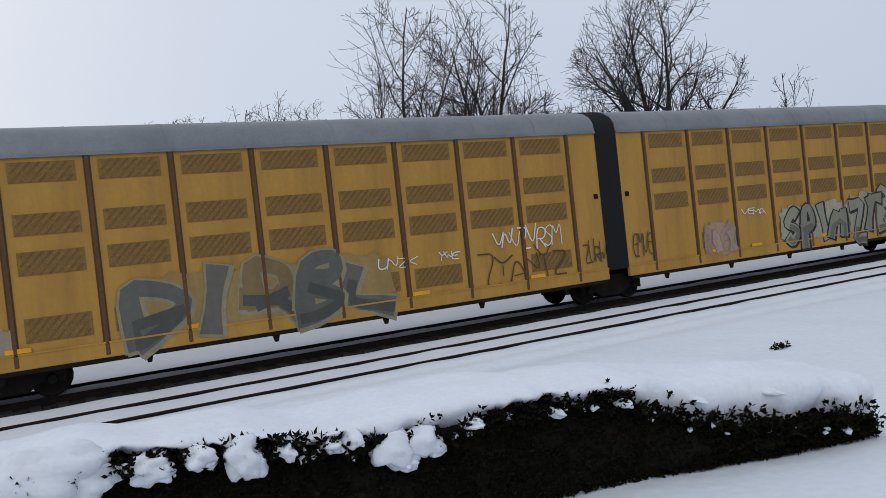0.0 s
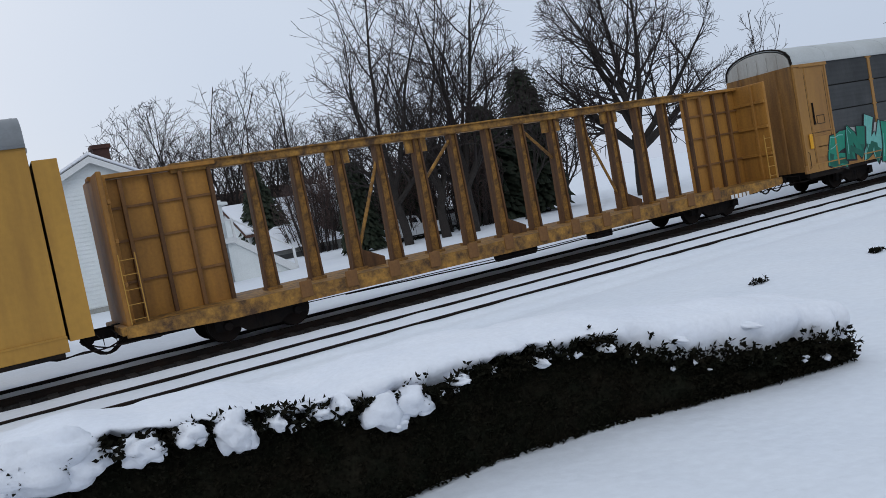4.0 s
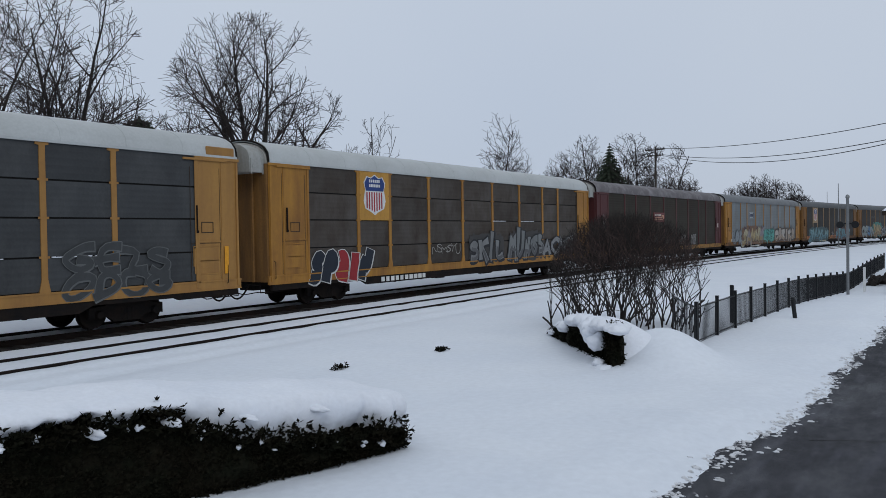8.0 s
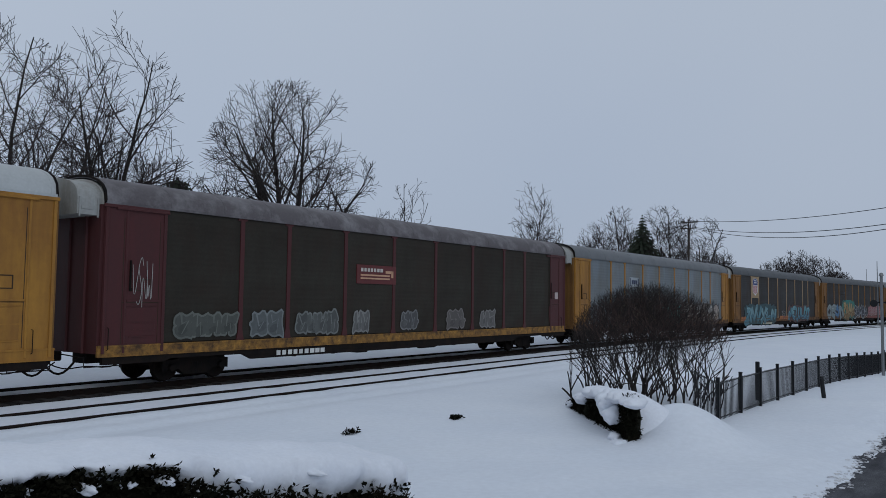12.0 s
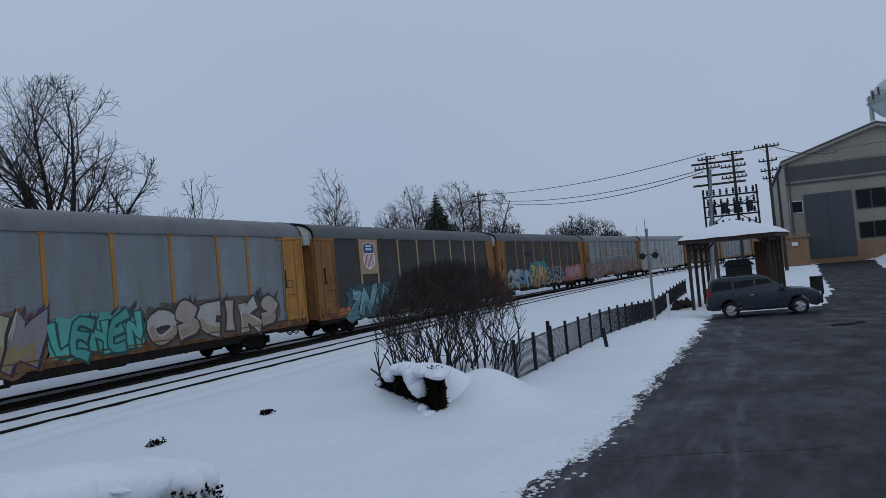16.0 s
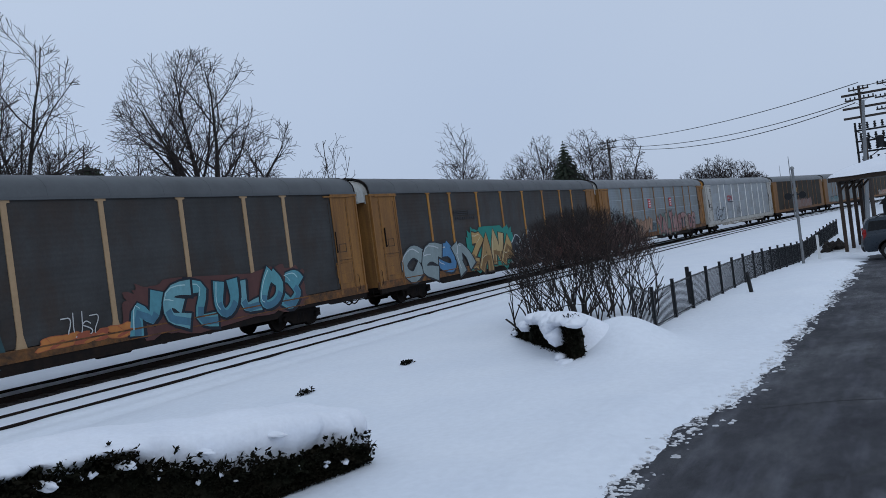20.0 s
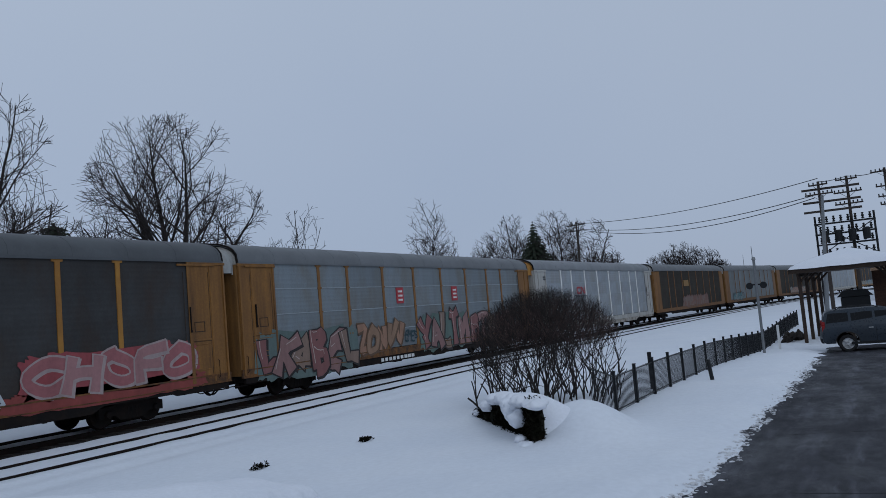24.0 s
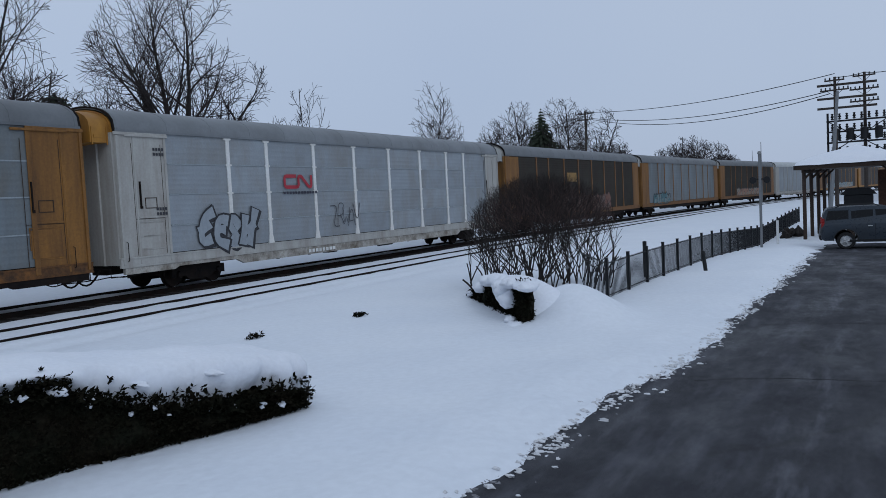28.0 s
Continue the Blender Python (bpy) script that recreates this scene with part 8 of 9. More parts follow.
# water tower
wt = thing("water_tower", "pale green-white water tower on tall legs", "water tower", (167, -31.0, 0))
prof = [(0, 23.25)] + [(6.45 * math.sin(math.pi * k / 14), 27.7 - 4.45 * math.cos(math.pi * k / 14)) for k in range(1, 14)] + [(0, 32.15)]
part("tank", MB().lathe(prof, 28), tank_m, wt, "rounded pale tank streaked with grime")
part("balcony", MB().lathe([(6.4, 27.2), (7.1, 27.2), (7.1, 27.35), (6.4, 27.35)], 28).lathe([(7.05, 28.2), (7.12, 28.2), (7.12, 28.3), (7.05, 28.3), (7.05, 28.2)], 28), tank_m, wt)
for k in range(6):
    a = 2 * math.pi * (k + 0.35) / 6
    part("leg", MB().tube([(6.6 * math.cos(a), 6.6 * math.sin(a), -0.3), (6.3 * math.cos(a), 6.3 * math.sin(a), 27.6)], 0.42, 10), tank_m, wt)
    part("railing_post", MB().tube([(7.08 * math.cos(a + .3), 7.08 * math.sin(a + .3), 27.3), (7.08 * math.cos(a + .3), 7.08 * math.sin(a + .3), 28.3)], 0.05, 5), tank_m, wt)
    part("antenna_panel", MB().box(7.2 * math.cos(a + 0.6) - 0.2, 7.2 * math.cos(a + 0.6) + 0.2, 7.2 * math.sin(a + 0.6) - 0.2, 7.2 * math.sin(a + 0.6) + 0.2, 26.6, 29.2, 0.05), concrete_m, wt)
for k in range(14):
    a, z = math.pi + (k - 6.5) * 0.2, 26.9 + 0.5 * (k * 7 % 3)
    part("antenna", MB().box(7.15 * math.cos(a) - 0.13, 7.15 * math.cos(a) + 0.13, 7.15 * math.sin(a) - 0.17, 7.15 * math.sin(a) + 0.17, z, z + 1.5, 0.03).tube([(6.5 * math.cos(a), 6.5 * math.sin(a), z + 0.8), (7.1 * math.cos(a), 7.1 * math.sin(a), z + 0.8)], 0.06, 5), darkclad_m if k % 3 else concrete_m, wt, "small aerial on the balcony")
part("riser", MB().tube([(0, 0, -0.3), (0, 0, 23.4)], 0.85, 12), tank_m, wt)
part("beacon", MB().blob((0, 1.2, 33.7), (0.72, 0.72, 0.72), 3, 0.05, 12, 8).tube([(0, 1.2, 31.7), (0, 1.2, 33.4)], 0.12, 6), black_m, wt, "black ball on the tank top")
part("mast", MB().tube([(0, -2.2, 31.2), (0, -2.2, 34.0)], 0.09, 6), greypole_m, wt)
mb = MB()
for k in range(4):
    a = math.pi + 0.72 + k * 0.11
    mb.box(6.0 * math.cos(a) - 0.22, 6.0 * math.cos(a) + 0.05, 6.0 * math.sin(a) - 0.22, 6.0 * math.sin(a) + 0.12, 29.5, 30.9)
part("lettering", mb, darkclad_m, wt, "dark letters as plain bars")

# long white shed
sh = thing("white_shed", "long low white shed with a snow-covered roof", "shed", (46.6 - 46.6 * math.cos(radians(8)) + 10.25 * math.sin(radians(8)), -10.25 + 46.6 * math.sin(radians(8)) + 10.25 * math.cos(radians(8)), 0), -8)
part("wall", MB().box(47.0, 52.5, -15.4, -10.5, -0.3, 2.62).prism([(47.0, 2.62), (52.5, 2.62), (51.2, 3.75)], -15.35, -10.55), shedwall_m, sh)
rf = part("roof", MB().prism([(46.6, 2.55), (51.3, 3.85), (53.0, 2.6), (53.0, 2.7), (51.3, 3.97), (46.6, 2.67)], -15.4, -10.25), darkclad_m, sh)
sn = MB()
vs, fs = [], []
for i in range(41):
    y = -15.4 + 5.2 * i / 40
    for j in range(9):
        u = j / 8
        vs.append((46.5 + 4.9 * u, y, 2.66 + 1.3 * u + 0.20 * min(1, 6 * u + 0.45) * min(1, 4 * min(i, 40 - i) / 40 + 0.55) + 0.03 * noise.noise(Vector((y * 0.9, u * 4, 2)))))
    vs.append((46.5, y, 2.63))
for i in range(40):
    for j in range(8):
        a = i * 10 + j
        fs.append((a, a + 10, a + 11, a + 1))
    a = i * 10
    fs.append((a + 9, a + 19, a + 10, a))
part("snow_cover", sn.add(vs, fs), snowcap_m, rf, "even blanket of snow")
for y0, y1, z0, z1 in ((-11.95, -11.65, 1.25, 2.05), (-11.6, -11.27, 1.25, 2.05), (-14.7, -14.0, 1.05, 2.1), (-13.7, -13.4, 1.35, 1.7)):
    window(sh, 47.0, y0, y1, z0, z1)
part("corner_board", MB().box(46.97, 47.0, -10.6, -10.45, -0.3, 2.6), trim_m, sh)

# white house with brown shingles
hs = thing("white_house", "white one-storey house with a half-snowed brown roof", "house", (1.9, 1.1, 0))
part("wall", MB().box(43.6, 52, -24.5, -16.35, -0.3, 2.95).prism([(43.6, 2.95), (52, 2.95), (48, 5.0)], -24.4, -16.4), shedwall_m, hs)
part("wing", MB().box(40.0, 43.6, -26.5, -20.9, -0.3, 2.95), shedwall_m, hs, "projecting wing")
rf = part("roof", MB().prism([(43.2, 2.82), (48, 5.05), (52.4, 2.85), (52.4, 3.0), (48, 5.22), (43.2, 2.97)], -24.8, -16.1), shingle_m, hs, "brown shingle roof")
sn, NY, NU = MB(), 70, 34
vs, fs = [], []
for i in range(NY + 1):
    for j in range(NU + 1):
        y, u = -24.7 + 8.5 * i / NY, j / NU
        k = noise.noise(Vector((y * 0.45, u * 1.7, 4.0))) + 0.5 * noise.noise(Vector((y * 1.5, u * 5.5, 9.0))) + 0.5 * (u - 0.45) + (0.6 if u < 0.12 or u > 0.9 else 0)
        vs.append((43.1 + 4.95 * u, y, 2.96 + 2.26 * u + max(-0.05, min(0.13, k * 0.35))))
for i in range(NY):
    for j in range(NU):
        q = i * (NU + 1) + j
        fs.append((q, q + NU + 1, q + NU + 2, q + 1))
part("snow_cover", sn.add(vs, fs), snowcap_m, rf, "broken cover of melting snow")
part("snow_cover", MB().prism([(47.3, 4.95), (48.0, 5.22), (48.7, 4.95), (48.5, 5.32), (47.9, 5.42), (47.3, 5.1)], -24.7, -16.15), snowcap_m, rf)
window(hs, 43.6, -18.95, -17.85, 1.35, 2.25)
part("door", MB().box(43.5, 43.6, -20.2, -19.3, 0.0, 2.15, 0.02), darkpaint_m, hs, "dark entrance door")
part("gutter", MB().tube([(43.1, -24.7, 2.85), (43.1, -16.2, 2.85)], 0.07, 6), trim_m, hs)
window(hs, 40.0, -24.0, -22.6, 1.1, 2.2)

# small houses among the gardens
for az, d, w, turn in ((71.3, 66, 7.4, 10), (66.9, 84, 8.5, -14)):
    x, y = polar(az, d)
    gh = thing("garden_house", "low pale house with a snow-covered gable roof", "house", (x, y, 0), turn, group="houses among the gardens")
    part("wall", MB().box(-w / 2, w / 2, 0, 6, -0.2, 2.5).prism([(0, 2.5), (6, 2.5), (3, 4.6)], -w / 2, w / 2, "x"), siding_m, gh)
    rf = part("roof", MB().prism([(-0.5, 2.2), (3, 4.65), (6.5, 2.2), (6.5, 2.38), (3, 4.85), (-0.5, 2.38)], -w / 2 - 0.4, w / 2 + 0.4, "x"), shingle_m, gh)
    part("snow_cover", MB().prism([(-0.45, 2.42), (3, 4.85), (6.4, 2.42), (6.4, 2.58), (3, 5.05), (-0.45, 2.58)], -w / 2 - 0.35, w / 2 + 0.35, "x"), snowcap_m, rf)
    for k in (-0.28, 0.22):
        part("window", MB().box(w * k - 0.55, w * k + 0.55, -0.04, 0.02, 0.9, 2.0), glass_m, gh, "dark window")

# white two-storey house behind the tracks
wh = thing("gabled_house", "tall white gabled house with clapboard siding", "house", (0, 0, 0))
HY = 42.0
part("wall", MB().prism([(0.0, -0.2), (0.0, 4.9), (4.92, 7.4), (9.85, 4.9), (9.85, -0.2)], HY, HY + 11), siding_m, wh)
for k in range(33):
    z = 0.2 + 0.2 * k
    half = 4.92 if z < 4.8 else 4.92 * max(0.05, (7.35 - z) / 2.5)
    part("clapboard", MB().box(4.92 - half, 4.92 + half, HY - 0.02, HY, z, z + 0.03), siding_m, wh, smooth=False)
rf = part("roof", MB().prism([(-0.4, 4.62), (4.92, 7.38), (10.25, 4.62), (10.25, 4.82), (4.92, 7.6), (-0.4, 4.82)], HY - 0.35, HY + 11.3), darkclad_m, wh)
part("snow_cover", MB().prism([(-0.42, 4.82), (4.92, 7.6), (10.27, 4.82), (10.27, 4.98), (4.92, 7.78), (-0.42, 4.98)], HY - 0.3, HY + 11.3), snowcap_m, rf)
for s in (0, 1):
    part("bargeboard", MB().prism([(-0.4, 4.5), (4.92, 7.26), (4.92, 7.56), (-0.4, 4.8)] if s == 0 else [(10.25, 4.5), (4.92, 7.26), (4.92, 7.56), (10.25, 4.8)], HY - 0.40, HY - 0.34), trim_m, rf)
part("chimney", MB().box(5.6, 6.4, HY + 3, HY + 3.8, 6.8, 8.4, 0.03).box(5.5, 6.5, HY + 2.9, HY + 3.9, 8.3, 8.5), redbrick_m, rf)
window(wh, HY, 4.55, 5.3, 2.5, 4.25, axis="y")
window(wh, HY, 1.6, 2.4, 2.5, 4.25, axis="y")
window(wh, HY, 7.6, 8.3, 0.2, 1.5, axis="y")
part("foundation", MB().box(-0.03, 9.88, HY - 0.05, HY, -0.2, 0.35), concrete_m, wh)
stp = part("outside_stair", MB().prism([(9.9, 2.5), (11.4, 2.5), (14.6, 0.3), (14.6, 0.0), (14.3, 0.0), (11.3, 2.2), (9.9, 2.2)], HY + 1.0, HY + 2.3), trim_m, wh, "white outside stair")
for x0, z0 in ((10.0, 2.5), (11.4, 2.5), (13.0, 1.4), (14.5, 0.35)):
    part("baluster", MB().box(x0 - 0.06, x0 + 0.06, HY + 0.95, HY + 1.07, z0 - 0.1, z0 + 1.0), trim_m, stp)
part("handrail", MB().prism([(9.9, 3.4), (11.4, 3.4), (14.6, 1.25), (14.6, 1.33), (11.4, 3.5), (9.9, 3.5)], HY + 0.97, HY + 1.05), trim_m, stp)
part("stair_panel", MB().prism([(11.0, 0.0), (11.0, 2.4), (14.5, 0.2), (14.5, 0.0)], HY + 1.2, HY + 1.26), siding_m, stp)
part("lean_to", MB().box(9.9, 11.3, HY + 2, HY + 8, 0, 4.6).prism([(9.85, 4.5), (11.6, 4.3), (11.6, 4.45), (9.85, 4.75)], HY + 1.8, HY + 8.2), siding_m, wh)

gr = thing("garage", "low grey garage with a snowy hipped roof", "garage", (20.6, 58.0, -1.5))
part("wall", MB().box(-3.4, 3.4, 0, 6, -0.2, 2.3), concrete_m, gr)
rf = part("roof", MB().add([(-3.8, -0.4, 2.3), (3.8, -0.4, 2.3), (3.8, 6.4, 2.3), (-3.8, 6.4, 2.3), (-1.2, 3.0, 4.0), (1.2, 3.0, 4.0)], [(0, 1, 5, 4), (1, 2, 5), (2, 3, 4, 5), (3, 0, 4), (3, 2, 1, 0)]), shingle_m, gr)
part("snow_cover", MB().add([(-3.85, -0.45, 2.34), (3.85, -0.45, 2.34), (3.85, 6.45, 2.34), (-3.85, 6.45, 2.34), (-1.2, 3.0, 4.18), (1.2, 3.0, 4.18)], [(0, 1, 5, 4), (1, 2, 5), (2, 3, 4, 5), (3, 0, 4)]), snowcap_m, rf)
part("door", MB().box(-2.6, 2.6, -0.06, 0, 0, 2.0), darkclad_m, gr)

bn = thing("brown_house", "dark brown house behind the garage", "house", (20, 72, 0))
part("wall", MB().box(-6, 6, 0, 8, -0.2, 3.6), shingle_m, bn)
part("roof", MB().prism([(-0.6, 3.4), (4, 6.4), (8.6, 3.4), (8.6, 3.7), (4, 6.7), (-0.6, 3.7)], -6.5, 6.5, "x"), shingle_m, bn, "dark roof")
for x in (-4.5, -1.2, 2.6):
    window(bn, 0.0, x, x + 1.3, 1.2, 2.6, axis="y")
gh = thing("grey_house", "grey house among garden trees", "house", (30, 62, 0))
part("wall", MB().box(-4.5, 4.5, 0, 8, -0.2, 3.2), concrete_m, gh)
part("roof", MB().prism([(-0.5, 3.0), (4, 5.4), (8.5, 3.0), (8.5, 3.25), (4, 5.7), (-0.5, 3.25)], -5, 5, "x"), snowcap_m, gh, "snow-covered roof")
for x in (-3.2, 1.0):
    window(gh, 0.0, x, x + 1.2, 1.0, 2.3, axis="y")


# ---- vehicles ----
suv_m = mat("dark_blue_grey_car_paint", (0.026, 0.036, 0.050), 0.3, 0.2, dark=(0.032, 0.034, 0.038), amount=0.5, scale=2.0, fine=0.06, spec=0.35)
chrome_m = mat("bright_alloy", (0.50, 0.51, 0.52), 0.4, 0.3, fine=0.06)
tail_m = mat("red_lamp_glass", (0.25, 0.015, 0.015), 0.3)
clear_m = mat("pale_lamp_glass", (0.55, 0.57, 0.58), 0.2)
whitecar_m = mat("white_car_paint", (0.62, 0.64, 0.66), 0.35, fine=0.04)


def suv(name, at, rz, paint_m, label, scale=1.0, pickup=False):
    """A rounded family car or pickup, nose towards +x, standing on its wheels."""
    car = thing(name, label, "car", at, rz)
    w = 0.90

    def arch(xc):
        return [(xc + 0.43 * math.cos(a), 0.36 + 0.43 * math.sin(a)) for a in [math.pi * k / 10 for k in range(11)]]
    lower = [(-2.12, 0.36), (-2.23, 0.45), (-2.25, 0.68), (-2.20, 0.95), (-2.10, 1.06), (-1.0, 1.09), (0.9, 1.08), (1.15, 1.09), (1.6, 1.05), (1.95, 0.97), (2.13, 0.84), (2.19, 0.66), (2.17, 0.45), (2.02, 0.33)] + arch(1.33) + [(0.7, 0.29), (-0.7, 0.29)] + arch(-1.32)
    shell, ring = MB(), []
    for y, kx, dz in ((-w, 0.965, 0.10), (-w * 0.985, 0.98, 0.05), (-w * 0.94, 0.99, 0.015), (-w * 0.72, 1.0, 0.0), (0, 1.015, -0.02), (w * 0.72, 1.0, 0.0), (w * 0.94, 0.99, 0.015), (w * 0.985, 0.98, 0.05), (w, 0.965, 0.10)):
        ring += [(p[0] * kx if abs(p[0]) > 1.9 else p[0], y, p[1] - dz if p[1] > 0.9 else p[1]) for p in lower]
    m = len(lower)
    shell.add(ring, [(i * m + j, i * m + (j + 1) % m, (i + 1) * m + (j + 1) % m, (i + 1) * m + j) for i in range(8) for j in range(m)] + [tuple(range(m))[::-1], tuple(range(8 * m, 9 * m))])
    part("body", shell, paint_m, car)
    for x0, x1 in ((-2.28, -2.12), (2.08, 2.23)):
        part("bumper", MB().box(x0, x1, -0.80, 0.80, 0.38, 0.60, 0.05), darkpaint_m, car, "dark plastic bumper")
    roof = [(-2.13, 1.40), (-2.04, 1.60), (-1.90, 1.67), (-1.2, 1.72), (-0.5, 1.73), (0.0, 1.70), (0.22, 1.64)] if not pickup else [(-0.72, 1.4), (-0.6, 1.64), (-0.5, 1.68), (-0.3, 1.72), (0.2, 1.70), (0.3, 1.68), (0.42, 1.62)]
    base = [(-2.16, 1.0), (1.02, 1.05)] if not pickup else [(-0.75, 1.0), (1.15, 1.0)]
    vs, fs, n = [], [], 9
    for y0, y1, dz in ((-w * 0.97, -0.67, 0.10), (-w * 0.95, -0.63, 0.03), (-w * 0.9, -0.52, 0.0), (w * 0.9, 0.52, 0.0), (w * 0.95, 0.63, 0.03), (w * 0.97, 0.67, 0.10)):
        vs += [(base[0][0], y0, base[0][1])] + [(p[0], y0 + (y1 - y0) * min(1, (p[1] - 1) / 0.62), p[1] - dz) for p in roof] + [(base[1][0], y0, base[1][1])]
    fs = [tuple(range(n)), tuple(range(5 * n, 6 * n))[::-1]] + [(k * n + i, (k + 1) * n + i, (k + 1) * n + i + 1, k * n + i + 1) for k in range(5) for i in range(n - 1)]
    part("cabin", MB().add(vs, fs), paint_m, car)
    for s in (-1, 1):
        def q(x, z):
            k = min(1, (z + 0.10 - 1.0) / 0.62)
            return (x, s * (w * 0.97 + (0.67 - w * 0.97) * k + 0.014), z)
        spans = ((-2.06, -1.22), (-1.12, -0.36), (-0.27, 0.74)) if not pickup else ((-0.6, 0.0), (0.08, 0.75))
        for i, (a, b) in enumerate(spans):
            last = i == len(spans) - 1
            top_b = b - (0.58 if last else 0)
            pts = [q(a, 1.08), q(b, 1.08), q(top_b, 1.55), q(a + (0.12 if i == 0 else 0), 1.55)]
            part("side_window", MB().add(pts, [(0, 1, 2, 3)]), glass_m, car, "dark tinted window", smooth=False)
        part("mirror", MB().box(0.62, 0.8, s * 0.9, s * 1.05, 1.05, 1.2, 0.03), paint_m, car)
        part("door_seam", MB().box(-0.30, -0.28, s * (w - 0.01), s * (w + 0.003), 0.42, 1.02).box(0.78, 0.80, s * (w - 0.01), s * (w + 0.003), 0.42, 1.0), darkpaint_m, car)
        part("door_handle", MB().box(-0.55, -0.38, s * w, s * (w + 0.03), 0.90, 0.94, 0.008), chrome_m, car)
        part("sill_trim", MB().box(-1.2, 1.2, s * (w - 0.02), s * (w + 0.02), 0.30, 0.40, 0.01), darkpaint_m, car)
        part("headlight", MB().box(1.92, 2.17, s * 0.55, s * 0.84, 0.70, 0.86, 0.03), clear_m, car)
        part("tail_light", MB().box(-2.2, -2.08, s * 0.66, s * 0.87, 0.85, 1.25, 0.02), tail_m, car)
        part("roof_rail", MB().tube([(-1.7, s * 0.6, 1.65), (-1.5, s * 0.6, 1.75), (-0.3, s * 0.6, 1.76), (-0.1, s * 0.6, 1.66)], 0.02, 5), darkpaint_m, car)
        for x in (-1.32, 1.33):
            wheel = part("wheel", MB().lathe([(0.22, -0.11), (0.31, -0.11), (0.345, -0.07), (0.345, 0.07), (0.31, 0.11), (0.22, 0.11)], 22, "y"), rubber_m, car, "black tyre", (x, s * 0.78, 0.345))
            part("rim", MB().lathe([(0.0, s * 0.09), (0.06, s * 0.10), (0.08, s * 0.07), (0.20, s * 0.05), (0.225, s * 0.105), (0.235, s * 0.10)], 18, "y"), chrome_m, wheel, "five-spoke alloy wheel")
            for k in range(5):
                a = 2 * math.pi * k / 5
                part("spoke", MB().tube([(0.05 * math.cos(a), s * 0.095, 0.05 * math.sin(a)), (0.21 * math.cos(a), s * 0.085, 0.21 * math.sin(a))], 0.028, 5), chrome_m, wheel)
            part("wheel_arch", MB().tube([(x + 0.44 * math.cos(math.pi * k / 10), s * 0.895, 0.37 + 0.44 * math.sin(math.pi * k / 10)) for k in range(11)], 0.022, 5), darkpaint_m, car, "dark wheel-arch trim")
    part("windscreen", MB().add([(1.04, -0.78, 1.06), (1.04, 0.78, 1.06), (0.22, 0.56, 1.645), (0.22, -0.56, 1.645)], [(0, 1, 2, 3)]), glass_m, car, smooth=False)
    part("grille", MB().box(2.15, 2.2, -0.5, 0.5, 0.56, 0.74, 0.01), chrome_m, car)
    return car


suv("parked_suv", (36.3, -0.62, -0.345), -86, suv_m, "dark blue-grey estate car parked on the asphalt by the shelter")
suv("parked_pickup", (24.0, 47.5, 0.02), 172, whitecar_m, "white pickup parked in the snow behind the tracks", pickup=True)
suv("parked_van", (29.5, 50.5, 0.02), 4, whitecar_m, "white car parked in the snow behind the tracks")
suv("parked_van", (35.0, 49.0, 0.02), 176, whitecar_m, "white car parked in the snow behind the tracks")


# ---- picnic shelter ----
def gz(x, y):
    return float(snow_z(np.array([x]), np.array([y]), False)[0])


sx, sy, sz = 42.0, 0.35, -0.28
pv = thing("picnic_shelter", "dark timber picnic shelter with a snow-covered hipped roof", "shelter", (sx, sy, sz), -10)
rf = part("roof", MB().add([(-2.3, -2.25, 3.45), (2.3, -2.25, 3.45), (2.3, 2.15, 3.45), (-2.3, 2.15, 3.45), (0, -0.25, 4.1), (0, 0.25, 4.1), (-2.3, -2.25, 3.25), (2.3, -2.25, 3.25), (2.3, 2.15, 3.25), (-2.3, 2.15, 3.25)],
                            [(0, 4, 5, 3), (0, 1, 4), (1, 2, 5, 4), (2, 3, 5), (6, 9, 8, 7), (0, 3, 9, 6), (1, 0, 6, 7), (2, 1, 7, 8), (3, 2, 8, 9)]), wood_dark_m, pv, "dark hipped roof", smooth=False)
mb = MB()
vs, fs = [], []
for i in range(25):
    for j in range(25):
        u, v = i / 24 * 2 - 1, j / 24 * 2 - 1
        e = max(abs(u), abs(v))
        vs.append((2.36 * u, -0.05 + 2.26 * v, 3.44 + 0.66 * (1 - e) + 0.20 * (1 - e ** 8) + 0.02 * noise.noise(Vector((u * 3, v * 3, 1)))))
for i in range(24):
    for j in range(24):
        a = i * 25 + j
        fs.append((a, a + 25, a + 26, a + 1))
part("snow_cover", mb.add(vs, fs), snowcap_m, rf, "thick pillow of snow")
for x in (-1.9, -0.6, 0.7, 1.9):
    for y in (-1.85, 1.8):
        part("post", MB().box(x - 0.07, x + 0.07, y - 0.07, y + 0.07, -0.1, 3.3, 0.01), wood_dark_m, pv)
        part("bracket", MB().prism([(y, 2.75), (y + (0.5 if y < 0 else -0.5), 3.25), (y + (0.38 if y < 0 else -0.38), 3.25), (y, 2.88)], x - 0.04, x + 0.04, "x"), wood_dark_m, pv)
for y in (-1.85, 1.8):
    part("beam", MB().box(-2.1, 2.1, y - 0.06, y + 0.06, 3.1, 3.28, 0.01), wood_dark_m, pv)
part("rear_wall", MB().box(1.85, 1.95, -1.8, -0.6, 0.9, 3.1), shingle_m, pv, "brown boarded panel")
kb = thing("notice_cabinet", "dark notice cabinet with a peaked top under the shelter", "notice board", (41.2, 0.25, sz))
part("cabinet", MB().box(-0.25, 0.25, -0.6, 0.6, 1.0, 2.0, 0.03), darkpaint_m, kb)
